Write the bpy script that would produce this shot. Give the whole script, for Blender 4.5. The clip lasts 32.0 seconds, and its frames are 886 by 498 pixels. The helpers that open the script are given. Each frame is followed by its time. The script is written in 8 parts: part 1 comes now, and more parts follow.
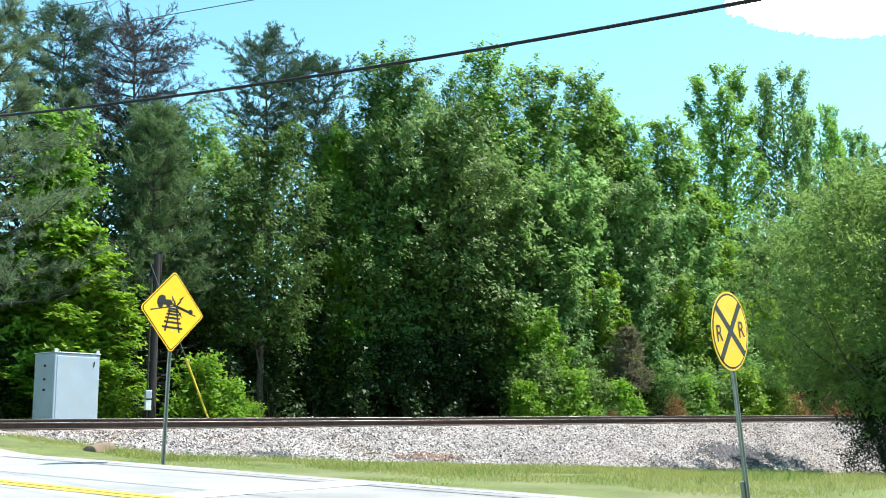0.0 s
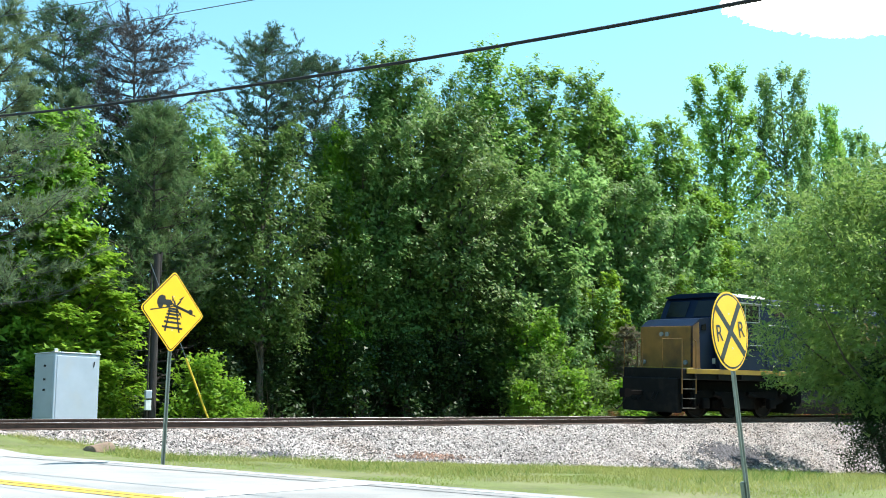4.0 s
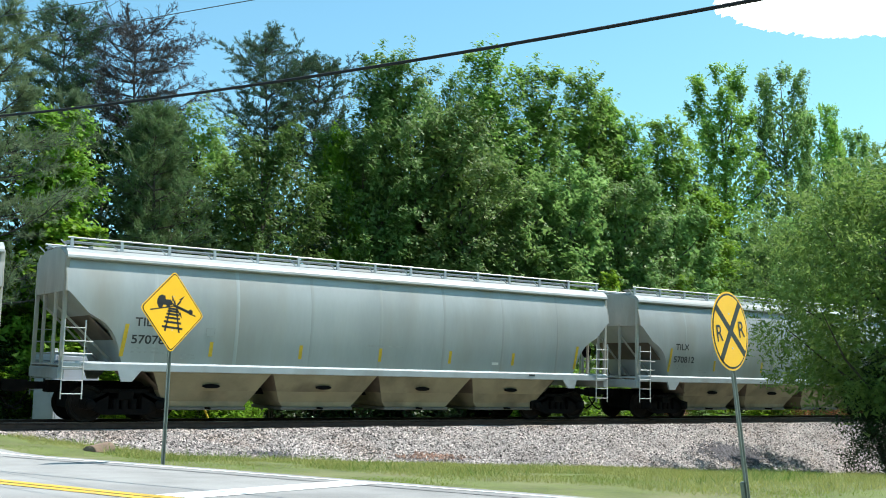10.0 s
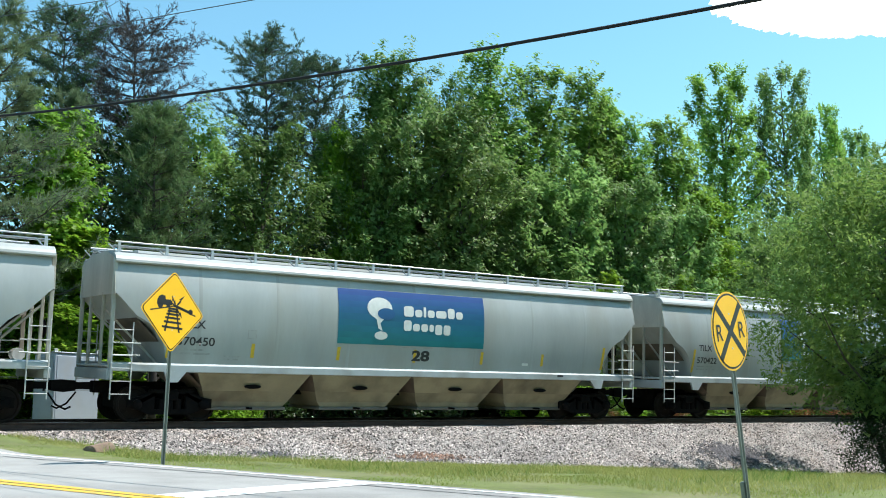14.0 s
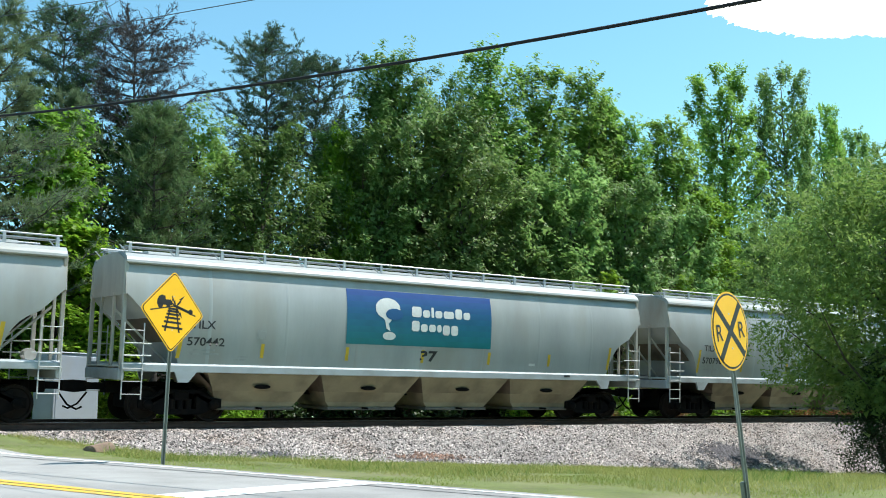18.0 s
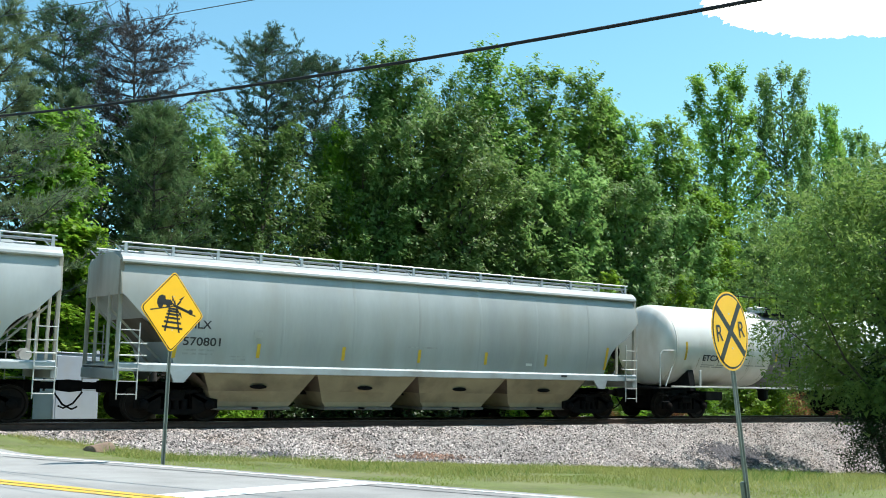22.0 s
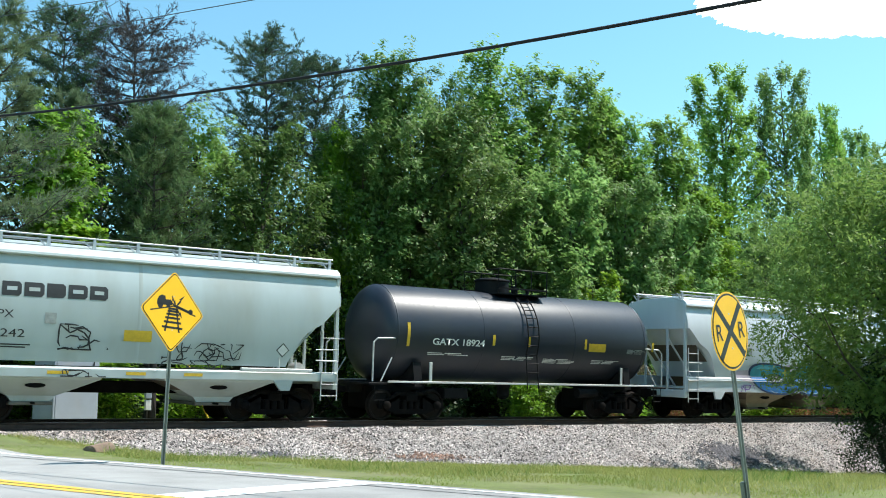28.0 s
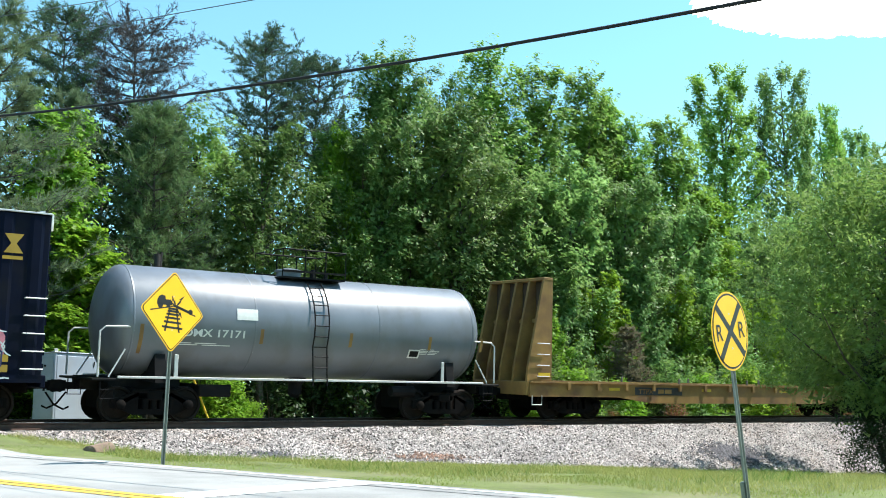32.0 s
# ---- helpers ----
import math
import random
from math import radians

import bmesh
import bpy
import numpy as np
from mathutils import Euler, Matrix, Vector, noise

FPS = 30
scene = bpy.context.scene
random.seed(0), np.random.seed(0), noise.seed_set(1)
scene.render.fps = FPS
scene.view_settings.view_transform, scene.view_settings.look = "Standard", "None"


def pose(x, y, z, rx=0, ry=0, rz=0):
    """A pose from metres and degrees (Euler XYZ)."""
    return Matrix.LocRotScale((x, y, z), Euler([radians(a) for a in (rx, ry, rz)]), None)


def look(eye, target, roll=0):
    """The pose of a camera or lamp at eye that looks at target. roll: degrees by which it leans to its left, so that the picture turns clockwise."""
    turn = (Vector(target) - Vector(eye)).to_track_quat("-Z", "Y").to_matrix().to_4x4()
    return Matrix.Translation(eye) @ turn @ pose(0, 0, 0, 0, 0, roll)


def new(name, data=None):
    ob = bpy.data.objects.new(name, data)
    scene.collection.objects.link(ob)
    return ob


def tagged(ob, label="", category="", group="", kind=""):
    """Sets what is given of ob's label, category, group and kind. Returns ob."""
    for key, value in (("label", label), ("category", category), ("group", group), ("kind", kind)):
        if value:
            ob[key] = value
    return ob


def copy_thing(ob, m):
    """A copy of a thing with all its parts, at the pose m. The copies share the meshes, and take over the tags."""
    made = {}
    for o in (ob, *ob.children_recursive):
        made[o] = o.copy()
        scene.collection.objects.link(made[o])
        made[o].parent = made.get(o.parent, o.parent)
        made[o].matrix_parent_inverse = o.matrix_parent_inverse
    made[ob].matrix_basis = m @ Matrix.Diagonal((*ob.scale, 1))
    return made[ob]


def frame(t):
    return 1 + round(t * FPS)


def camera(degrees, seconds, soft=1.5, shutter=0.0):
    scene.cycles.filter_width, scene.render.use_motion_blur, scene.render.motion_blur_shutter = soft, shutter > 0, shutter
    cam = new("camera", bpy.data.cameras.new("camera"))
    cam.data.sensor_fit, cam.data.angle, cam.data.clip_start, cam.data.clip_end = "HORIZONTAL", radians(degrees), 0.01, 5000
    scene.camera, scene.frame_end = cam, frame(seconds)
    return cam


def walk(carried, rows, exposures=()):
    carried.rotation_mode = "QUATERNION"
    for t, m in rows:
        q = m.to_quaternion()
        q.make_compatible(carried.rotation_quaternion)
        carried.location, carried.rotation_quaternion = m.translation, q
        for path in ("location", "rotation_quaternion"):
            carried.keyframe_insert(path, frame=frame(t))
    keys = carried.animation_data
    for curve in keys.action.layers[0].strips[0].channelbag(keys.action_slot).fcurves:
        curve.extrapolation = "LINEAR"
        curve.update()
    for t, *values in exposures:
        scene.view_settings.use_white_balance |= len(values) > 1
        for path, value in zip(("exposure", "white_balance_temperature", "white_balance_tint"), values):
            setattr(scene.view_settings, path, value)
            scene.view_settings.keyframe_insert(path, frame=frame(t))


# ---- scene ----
# World: x runs along the track, y away from the camera, z up; z = 0 is the rail head at the track's centre line.
cam = camera(45.66, 32.0, soft=0.95)
EYE = (0.0, -27.875, -0.32)
AIM = (5.5559, -19.7327, 1.363)
walk(cam, [(0, look(EYE, AIM, -0.70)), (32, look(EYE, AIM, -0.70))],
     [(0, 0.98), (3.5, 0.98), (5.5, 0.98), (7.6, 0.88), (8.4, 0.77), (9.2, 0.54), (11, 0.50), (21.5, 0.48), (23, 0.45), (24, 0.50), (25, 0.85), (26.5, 0.74), (28.5, 0.50), (29.6, 0.46), (30.8, 0.64), (32, 0.84)])

# ---- world, sun ----
SUN_TO = Vector((0.62, -0.26, 1.15)).normalized()
world = bpy.data.worlds.new("world")
scene.world = world
world.use_nodes = True
wn = world.node_tree.nodes
sky = wn.new("ShaderNodeTexSky")
sky.sky_type = "NISHITA"
sky.sun_disc = False
sky.sun_elevation = math.asin(SUN_TO.z)
sky.sun_rotation = math.atan2(SUN_TO.x, SUN_TO.y)
sky.air_density, sky.dust_density, sky.ozone_density = 1.0, 0.6, 1.2
wn["Background"].inputs[1].default_value = 0.12
haze = wn.new("ShaderNodeMix")
haze.data_type, haze.blend_type = "RGBA", "MULTIPLY"
haze.inputs[0].default_value = 1.0
haze.inputs[7].default_value = (1.0, 1.5, 1.36, 1)
world.node_tree.links.new(sky.outputs[0], haze.inputs[6])
world.node_tree.links.new(haze.outputs[2], wn["Background"].inputs[0])
sun_data = bpy.data.lights.new("sun", "SUN")
sun_data.energy, sun_data.angle, sun_data.color = 5.0, radians(0.53), (1.0, 0.965, 0.90)
sun = new("sun", sun_data)
sun.matrix_basis = look((60, -70, 140), Vector((60, -70, 140)) - SUN_TO * 50)

# ---- materials ----
def links(m):
    m.use_nodes = True
    return m.node_tree.nodes, m.node_tree.links


def mixed(nt, lk, fac, a, b, mode="MIX"):
    n = nt.new("ShaderNodeMix")
    n.data_type, n.blend_type = "RGBA", mode
    for sock, val in ((n.inputs[0], fac), (n.inputs[6], a), (n.inputs[7], b)):
        if hasattr(val, "is_linked"):
            lk.new(val, sock)
        elif isinstance(val, (int, float)):
            sock.default_value = val
        else:
            sock.default_value = (*val, 1)
    return n.outputs[2]


def ramp(nt, lk, src, a, b):
    n = nt.new("ShaderNodeMapRange")
    n.inputs[1].default_value, n.inputs[2].default_value = a, b
    lk.new(src, n.inputs[0])
    return n.outputs[0]


def mat(name, col, rough=0.5, metal=0.0, var=0.18, scale=2.5, stretch=(1, 1, 1), dirt=None, dirty=0.4, dscale=1.2,
        bump=0.0, bscale=60.0, rnd=0.0, island=0.0, spec=0.5):
    m = bpy.data.materials.new(name)
    nt, lk = links(m)
    bs = nt["Principled BSDF"]
    tc = nt.new("ShaderNodeTexCoord")
    info = nt.new("ShaderNodeObjectInfo")
    mp = nt.new("ShaderNodeMapping")
    mp.inputs["Scale"].default_value = stretch
    shift = nt.new("ShaderNodeVectorMath")
    shift.operation = "ADD"
    wide = nt.new("ShaderNodeMath")
    wide.operation = "MULTIPLY"
    wide.inputs[1].default_value = 37.0
    lk.new(info.outputs["Random"], wide.inputs[0])
    lk.new(tc.outputs["Object"], shift.inputs[0])
    lk.new(wide.outputs[0], shift.inputs[1])
    lk.new(shift.outputs[0], mp.inputs[0])

    def noise_at(sc, detail=5.0):
        n = nt.new("ShaderNodeTexNoise")
        n.inputs["Scale"].default_value, n.inputs["Detail"].default_value = sc, detail
        lk.new(mp.outputs[0], n.inputs["Vector"])
        return n.outputs[0]
    lo = tuple(max(0.0, c * (1 - var)) for c in col)
    hi = tuple(min(1.0, c * (1 + var)) for c in col)
    c = mixed(nt, lk, ramp(nt, lk, noise_at(scale), 0.3, 0.7), lo, hi)
    fine = noise_at(scale * 14, 3.0)
    c = mixed(nt, lk, 0.35 * min(1, var * 3), c, mixed(nt, lk, ramp(nt, lk, fine, 0.3, 0.7), lo, hi))
    if dirt:
        d = ramp(nt, lk, noise_at(dscale, 8.0), 0.62 - 0.35 * dirty, 0.72)
        k = nt.new("ShaderNodeMath")
        k.operation = "MULTIPLY"
        k.inputs[1].default_value = 0.85
        lk.new(d, k.inputs[0])
        c = mixed(nt, lk, k.outputs[0], c, dirt)
    if rnd or island:
        src = info.outputs["Random"]
        if island:
            src = nt.new("ShaderNodeNewGeometry").outputs["Random Per Island"]
        a = rnd or island
        v = nt.new("ShaderNodeMapRange")
        v.inputs[3].default_value, v.inputs[4].default_value = 1 - a, 1 + a
        lk.new(src, v.inputs[0])
        hs = nt.new("ShaderNodeHueSaturation")
        lk.new(v.outputs[0], hs.inputs["Value"])
        lk.new(c, hs.inputs["Color"])
        c = hs.outputs[0]
    lk.new(c, bs.inputs["Base Color"])
    bs.inputs["Metallic"].default_value = metal
    bs.inputs["Specular IOR Level"].default_value = spec
    rr = nt.new("ShaderNodeMapRange")
    rr.inputs[3].default_value, rr.inputs[4].default_value = max(0.05, rough - 0.1), min(1.0, rough + 0.12)
    lk.new(fine, rr.inputs[0])
    lk.new(rr.outputs[0], bs.inputs["Roughness"])
    if bump:
        b = nt.new("ShaderNodeBump")
        b.inputs["Strength"].default_value, b.inputs["Distance"].default_value = bump, 0.03
        lk.new(noise_at(bscale, 4.0), b.inputs["Height"])
        lk.new(b.outputs[0], bs.inputs["Normal"])
    return m


def leaf_mat(name, dark, light, odd, through_amount=0.35, rough=0.5):
    """Leaves: three tones dealt out leaf by leaf, with light passing through."""
    m = bpy.data.materials.new(name)
    nt, lk = links(m)
    bs = nt["Principled BSDF"]
    geo = nt.new("ShaderNodeNewGeometry")
    info = nt.new("ShaderNodeObjectInfo")
    cr = nt.new("ShaderNodeValToRGB")
    els = cr.color_ramp.elements
    els[0].color, els[0].position = (*dark, 1), 0.0
    els[1].color, els[1].position = (*odd, 1), 1.0
    e = els.new(0.68)
    e.color = (*light, 1)
    # leaf by leaf, and patch by patch of new and old growth
    tc = nt.new("ShaderNodeTexCoord")
    patch = nt.new("ShaderNodeTexNoise")
    patch.inputs["Scale"].default_value, patch.inputs["Detail"].default_value = 0.9, 3.0
    lk.new(tc.outputs["Object"], patch.inputs["Vector"])
    wide = ramp(nt, lk, patch.outputs[0], 0.3, 0.75)
    blend = nt.new("ShaderNodeMix")
    blend.inputs[0].default_value = 0.4
    lk.new(geo.outputs["Random Per Island"], blend.inputs[2])
    lk.new(wide, blend.inputs[3])
    lk.new(blend.outputs[0], cr.inputs[0])
    hs = nt.new("ShaderNodeHueSaturation")
    hue = nt.new("ShaderNodeMapRange")
    hue.inputs[3].default_value, hue.inputs[4].default_value = 0.494, 0.512
    lk.new(info.outputs["Random"], hue.inputs[0])
    lk.new(hue.outputs[0], hs.inputs["Hue"])
    val = nt.new("ShaderNodeMapRange")
    val.inputs[3].default_value, val.inputs[4].default_value = 0.88, 1.08
    lk.new(info.outputs["Random"], val.inputs[0])
    lk.new(val.outputs[0], hs.inputs["Value"])
    lk.new(cr.outputs[0], hs.inputs["Color"])
    lk.new(hs.outputs[0], bs.inputs["Base Color"])
    bs.inputs["Roughness"].default_value = rough
    bs.inputs["Specular IOR Level"].default_value = 0.32
    tr = nt.new("ShaderNodeBsdfTranslucent")
    lk.new(hs.outputs[0], tr.inputs[0])
    ms = nt.new("ShaderNodeMixShader")
    ms.inputs[0].default_value = through_amount
    lk.new(bs.outputs[0], ms.inputs[1])
    lk.new(tr.outputs[0], ms.inputs[2])
    lk.new(ms.outputs[0], nt["Material Output"].inputs[0])
    return m


M_GRASS_SOIL = mat("grass_soil", (0.118, 0.142, 0.040), 0.95, var=0.4, scale=1.1, dirt=(0.190, 0.180, 0.088), dirty=0.5, dscale=0.8, bump=0.6, bscale=9)
M_BALLAST = mat("ballast_bed", (0.30, 0.28, 0.265), 0.95, var=0.5, scale=16, dirt=(0.16, 0.14, 0.125), dirty=0.3, dscale=0.6, bump=1.0, bscale=18)
M_STONE = mat("ballast_stone", (0.295, 0.262, 0.248), 0.9, var=0.35, scale=0.7, dirt=(0.24, 0.19, 0.16), dirty=0.4, dscale=0.6, island=0.95)
M_BOULDER = mat("brown_boulder_stone", (0.20, 0.135, 0.095), 0.9, var=0.35, scale=5, dirt=(0.10, 0.08, 0.06), dirty=0.4, bump=0.5, bscale=20)
M_DARK_STONE = mat("dark_grey_stone", (0.075, 0.072, 0.080), 0.85, var=0.3, scale=2, island=0.8)
M_RED_SOIL = mat("reddish_soil_lumps", (0.16, 0.095, 0.07), 0.95, var=0.3, scale=2, island=0.8)
M_ASPHALT = mat("asphalt", (0.31, 0.305, 0.295), 0.92, var=0.16, scale=1.3, dirt=(0.22, 0.215, 0.21), dirty=0.25, dscale=0.5, bump=0.35, bscale=120)
M_TAR = mat("tar_seal", (0.17, 0.17, 0.17), 0.85, var=0.3, scale=3, dirt=(0.29, 0.285, 0.28), dirty=0.5, dscale=2)
M_WHITE_LINE = mat("white_road_paint", (0.72, 0.72, 0.70), 0.7, var=0.12, scale=6, dirt=(0.45, 0.45, 0.44), dirty=0.15, dscale=5)
M_YELLOW_LINE = mat("yellow_road_paint", (0.62, 0.40, 0.06), 0.7, var=0.12, scale=6, dirt=(0.35, 0.28, 0.12), dirty=0.15, dscale=5)
M_RAIL = mat("rusty_rail_steel", (0.085, 0.050, 0.038), 0.7, metal=0.3, var=0.3, scale=8)
M_RAIL_HEAD = mat("worn_rail_head", (0.30, 0.28, 0.27), 0.42, metal=1.0, var=0.08, scale=5)
M_TIE = mat("tie_timber", (0.085, 0.07, 0.058), 0.95, var=0.35, scale=3, stretch=(8, 1, 8), bump=0.5, bscale=14, rnd=0.25)
M_HOPPER = mat("pale_grey_car_paint", (0.355, 0.378, 0.378), 0.40, var=0.14, scale=1.1, stretch=(1, 1, 0.22), dirt=(0.31, 0.30, 0.265), dirty=0.42, dscale=0.8, bump=0.35, bscale=0.9)
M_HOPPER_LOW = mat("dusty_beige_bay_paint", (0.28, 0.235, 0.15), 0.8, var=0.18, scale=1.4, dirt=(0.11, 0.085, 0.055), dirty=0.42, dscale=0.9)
M_HOPPER_WHITE = mat("white_car_paint", (0.63, 0.66, 0.69), 0.40, var=0.06, scale=1.1, stretch=(1, 1, 0.25), dirt=(0.52, 0.52, 0.50), dirty=0.25, dscale=0.7, bump=0.5, bscale=0.9)
M_HOPPER_PALE = mat("pale_green_grey_car_paint", (0.43, 0.485, 0.485), 0.40, var=0.06, scale=1.1, stretch=(1, 1, 0.25), dirt=(0.35, 0.36, 0.33), dirty=0.3, dscale=0.7, bump=0.35, bscale=0.9)
M_END = mat("streaked_end_paint", (0.40, 0.39, 0.35), 0.65, var=0.2, scale=1.6, stretch=(1, 1, 0.4), dirt=(0.20, 0.15, 0.10), dirty=0.3, dscale=0.8)
M_SLOPE = mat("rust_brown_slope_and_bay_shade", (0.150, 0.115, 0.085), 0.8, var=0.25, scale=1.4, dirt=(0.07, 0.05, 0.035), dirty=0.4)
M_VENT = mat("rusty_red_louvre_paint", (0.070, 0.028, 0.020), 0.7, var=0.25, scale=3)
M_SILL = mat("blue_grey_sill_paint", (0.36, 0.40, 0.42), 0.6, var=0.1, scale=2, dirt=(0.26, 0.27, 0.26), dirty=0.3)
M_STEEL_PALE = mat("pale_painted_steel", (0.48, 0.49, 0.48), 0.5, var=0.1, scale=6)
# near-black: grime, with the shade under the cars put into the colour
M_TRUCK = mat("grimy_shaded_bogie_iron", (0.0055, 0.005, 0.005), 0.9, var=0.4, scale=5, dirt=(0.012, 0.009, 0.007), dirty=0.3, dscale=3, spec=0.1)
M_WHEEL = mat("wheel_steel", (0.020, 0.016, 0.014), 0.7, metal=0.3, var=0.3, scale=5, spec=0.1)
M_BLACK = mat("black_steel", (0.009, 0.009, 0.010), 0.6, var=0.3, scale=4, dirt=(0.022, 0.018, 0.015), dirty=0.25, dscale=2, spec=0.1)
M_YELLOW_REFLECT = mat("yellow_reflective_strip", (0.62, 0.40, 0.03), 0.5, var=0.12, scale=9)
M_WHITE_REFLECT = mat("white_stencil", (0.66, 0.67, 0.65), 0.55, var=0.08, scale=9)
M_STENCIL = mat("black_stencil", (0.025, 0.027, 0.03), 0.6, var=0.2, scale=9)
M_FINE_STENCIL = mat("faded_small_stencil", (0.33, 0.345, 0.335), 0.6, var=0.2, scale=9)
M_BLUE = mat("dark_blue_locomotive_paint", (0.0028, 0.0118, 0.0385), 0.45, var=0.25, scale=1.2, dirt=(0.007, 0.011, 0.022), dirty=0.35, dscale=0.9, spec=0.2)
M_BLUE_OLD = mat("sooty_blue_locomotive_paint", (0.0013, 0.0055, 0.0175), 0.6, var=0.3, scale=1.2, dirt=(0.005, 0.005, 0.007), dirty=0.5, dscale=0.9, spec=0.15)
M_YELLOW = mat("deep_yellow_locomotive_paint", (0.36, 0.225, 0.022), 0.5, var=0.15, scale=2, dirt=(0.24, 0.15, 0.03), dirty=0.3)
M_GOLD = mat("dull_gold_lettering_paint", (0.19, 0.125, 0.024), 0.55, var=0.2, scale=1.5, dirt=(0.10, 0.07, 0.02), dirty=0.35)
M_YELLOW_OLD = mat("faded_tan_yellow_paint", (0.115, 0.062, 0.014), 0.6, var=0.25, scale=1.5, dirt=(0.06, 0.05, 0.03), dirty=0.5)
M_NOSE = mat("dull_orange_nose_paint", (0.21, 0.105, 0.022), 0.6, var=0.25, scale=2, dirt=(0.05, 0.03, 0.015), dirty=0.4)
M_SILL_OLD = mat("dusty_sill_paint", (0.13, 0.12, 0.10), 0.7, var=0.25, scale=2)
M_LAMP = bpy.data.materials.new("headlight_lens")
M_LAMP.use_nodes = True
M_LAMP.node_tree.nodes["Principled BSDF"].inputs["Base Color"].default_value = (0.25, 0.25, 0.24, 1)
M_LAMP.node_tree.nodes["Principled BSDF"].inputs["Roughness"].default_value = 0.15
M_GLASS = mat("dark_cab_glass", (0.006, 0.007, 0.008), 0.08, var=0.1, scale=2, spec=0.25)
M_WHITE_ROOF = mat("white_cab_roof", (0.74, 0.74, 0.73), 0.5, var=0.06, scale=2)
M_FUEL = mat("grey_dusty_fuel_tank", (0.020, 0.020, 0.023), 0.6, var=0.25, scale=1.5, dirt=(0.045, 0.040, 0.036), dirty=0.4, spec=0.1)
M_TANK_WHITE = mat("white_tank_shell", (0.78, 0.77, 0.74), 0.36, var=0.07, scale=0.9, stretch=(1, 1, 0.4), dirt=(0.50, 0.44, 0.36), dirty=0.45, dscale=0.8)
M_TANK_BAND = mat("grey_brown_spill_band", (0.20, 0.19, 0.20), 0.5, var=0.14, scale=1.4)
M_TANK_SLATE = mat("slate_blue_tank_shell", (0.078, 0.128, 0.175), 0.30, var=0.1, scale=0.9, stretch=(1, 1, 0.5))
M_TANK_BLACK = mat("charcoal_tank_shell", (0.018, 0.023, 0.036), 0.42, var=0.14, scale=0.9, stretch=(1, 1, 0.5), dirt=(0.026, 0.029, 0.036), dirty=0.3)
M_TANK_GREY = mat("worn_grey_tank_shell", (0.135, 0.150, 0.180), 0.38, var=0.14, scale=0.9, stretch=(1, 1, 0.5), dirt=(0.09, 0.09, 0.09), dirty=0.35, spec=0.8)
M_FLAT_DARK = mat("dark_brown_flatcar_paint", (0.018, 0.011, 0.010), 0.75, var=0.3, scale=2, dirt=(0.030, 0.021, 0.017), dirty=0.35, spec=0.1)
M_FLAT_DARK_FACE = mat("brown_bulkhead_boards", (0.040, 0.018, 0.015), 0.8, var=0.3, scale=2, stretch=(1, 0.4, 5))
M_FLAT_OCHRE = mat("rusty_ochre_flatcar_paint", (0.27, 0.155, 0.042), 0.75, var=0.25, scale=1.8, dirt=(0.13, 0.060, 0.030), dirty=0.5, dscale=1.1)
# ochre darkened to paint in the dim openings between the bulkhead posts
M_FLAT_OCHRE_FACE = mat("gap_shaded_ochre_face", (0.050, 0.030, 0.015), 0.8, var=0.3, scale=2, dirt=(0.05, 0.03, 0.02), dirty=0.4)
M_BOXCAR = mat("navy_boxcar_paint", (0.0022, 0.0046, 0.0150), 0.55, var=0.25, scale=1.3, dirt=(0.008, 0.009, 0.014), dirty=0.35, spec=0.08)
M_GALV = mat("galvanised_sheet", (0.50, 0.52, 0.54), 0.45, metal=0.35, var=0.1, scale=3)
M_CABINET = mat("silver_cabinet_paint", (0.38, 0.43, 0.50), 0.42, metal=0.3, var=0.06, scale=2, dirt=(0.40, 0.42, 0.45), dirty=0.25)
# dimmer copy of the cabinet paint, with the left side's shade in it
M_CABINET_DIM = mat("cabinet_shaded_side_paint", (0.36, 0.39, 0.44), 0.5, metal=0.2, var=0.08, scale=2)
M_POST = mat("green_grey_post_steel", (0.20, 0.23, 0.21), 0.5, metal=0.5, var=0.15, scale=7)
M_SIGN_YELLOW = mat("yellow_sign_sheeting", (0.86, 0.47, 0.006), 0.45, var=0.05, scale=4)
M_SIGN_BLACK = mat("black_sign_ink", (0.012, 0.012, 0.012), 0.5, var=0.1, scale=6)
M_POLE = mat("weathered_pole_timber", (0.026, 0.022, 0.020), 0.9, var=0.3, scale=3, stretch=(6, 6, 0.6), bump=0.4)
M_CABLE = mat("black_cable_sheath", (0.005, 0.006, 0.010), 0.8, var=0.1, scale=4)
M_CABLE_THIN = mat("grey_wire", (0.10, 0.12, 0.14), 0.5, metal=0.4, var=0.1, scale=4)
M_GUY_YELLOW = mat("yellow_guy_guard", (0.62, 0.42, 0.03), 0.5, var=0.1, scale=5)
M_BARK = mat("hardwood_bark", (0.085, 0.07, 0.055), 0.95, var=0.35, scale=4, stretch=(3, 3, 0.6), bump=0.6, bscale=12)
M_PINE_BARK = mat("pine_bark", (0.075, 0.062, 0.056), 0.95, var=0.35, scale=4, stretch=(3, 3, 0.8), bump=0.6, bscale=10)
M_LEAF_MID = leaf_mat("oak_leaves", (0.087, 0.16, 0.036), (0.196, 0.31, 0.08), (0.38, 0.48, 0.17), 0.52)
# oak leaves darkened: the weaker light on one tree, put into the colour
M_LEAF_OLIVE = leaf_mat("dimmed_oak_leaves", (0.058, 0.100, 0.024), (0.132, 0.200, 0.052), (0.30, 0.37, 0.14), 0.48)
# lighter leaf tone, sunlight put into the colour of these trees
M_LEAF_LIT = leaf_mat("lit_tone_leaves", (0.13, 0.245, 0.04), (0.275, 0.45, 0.095), (0.46, 0.59, 0.18), 0.6)
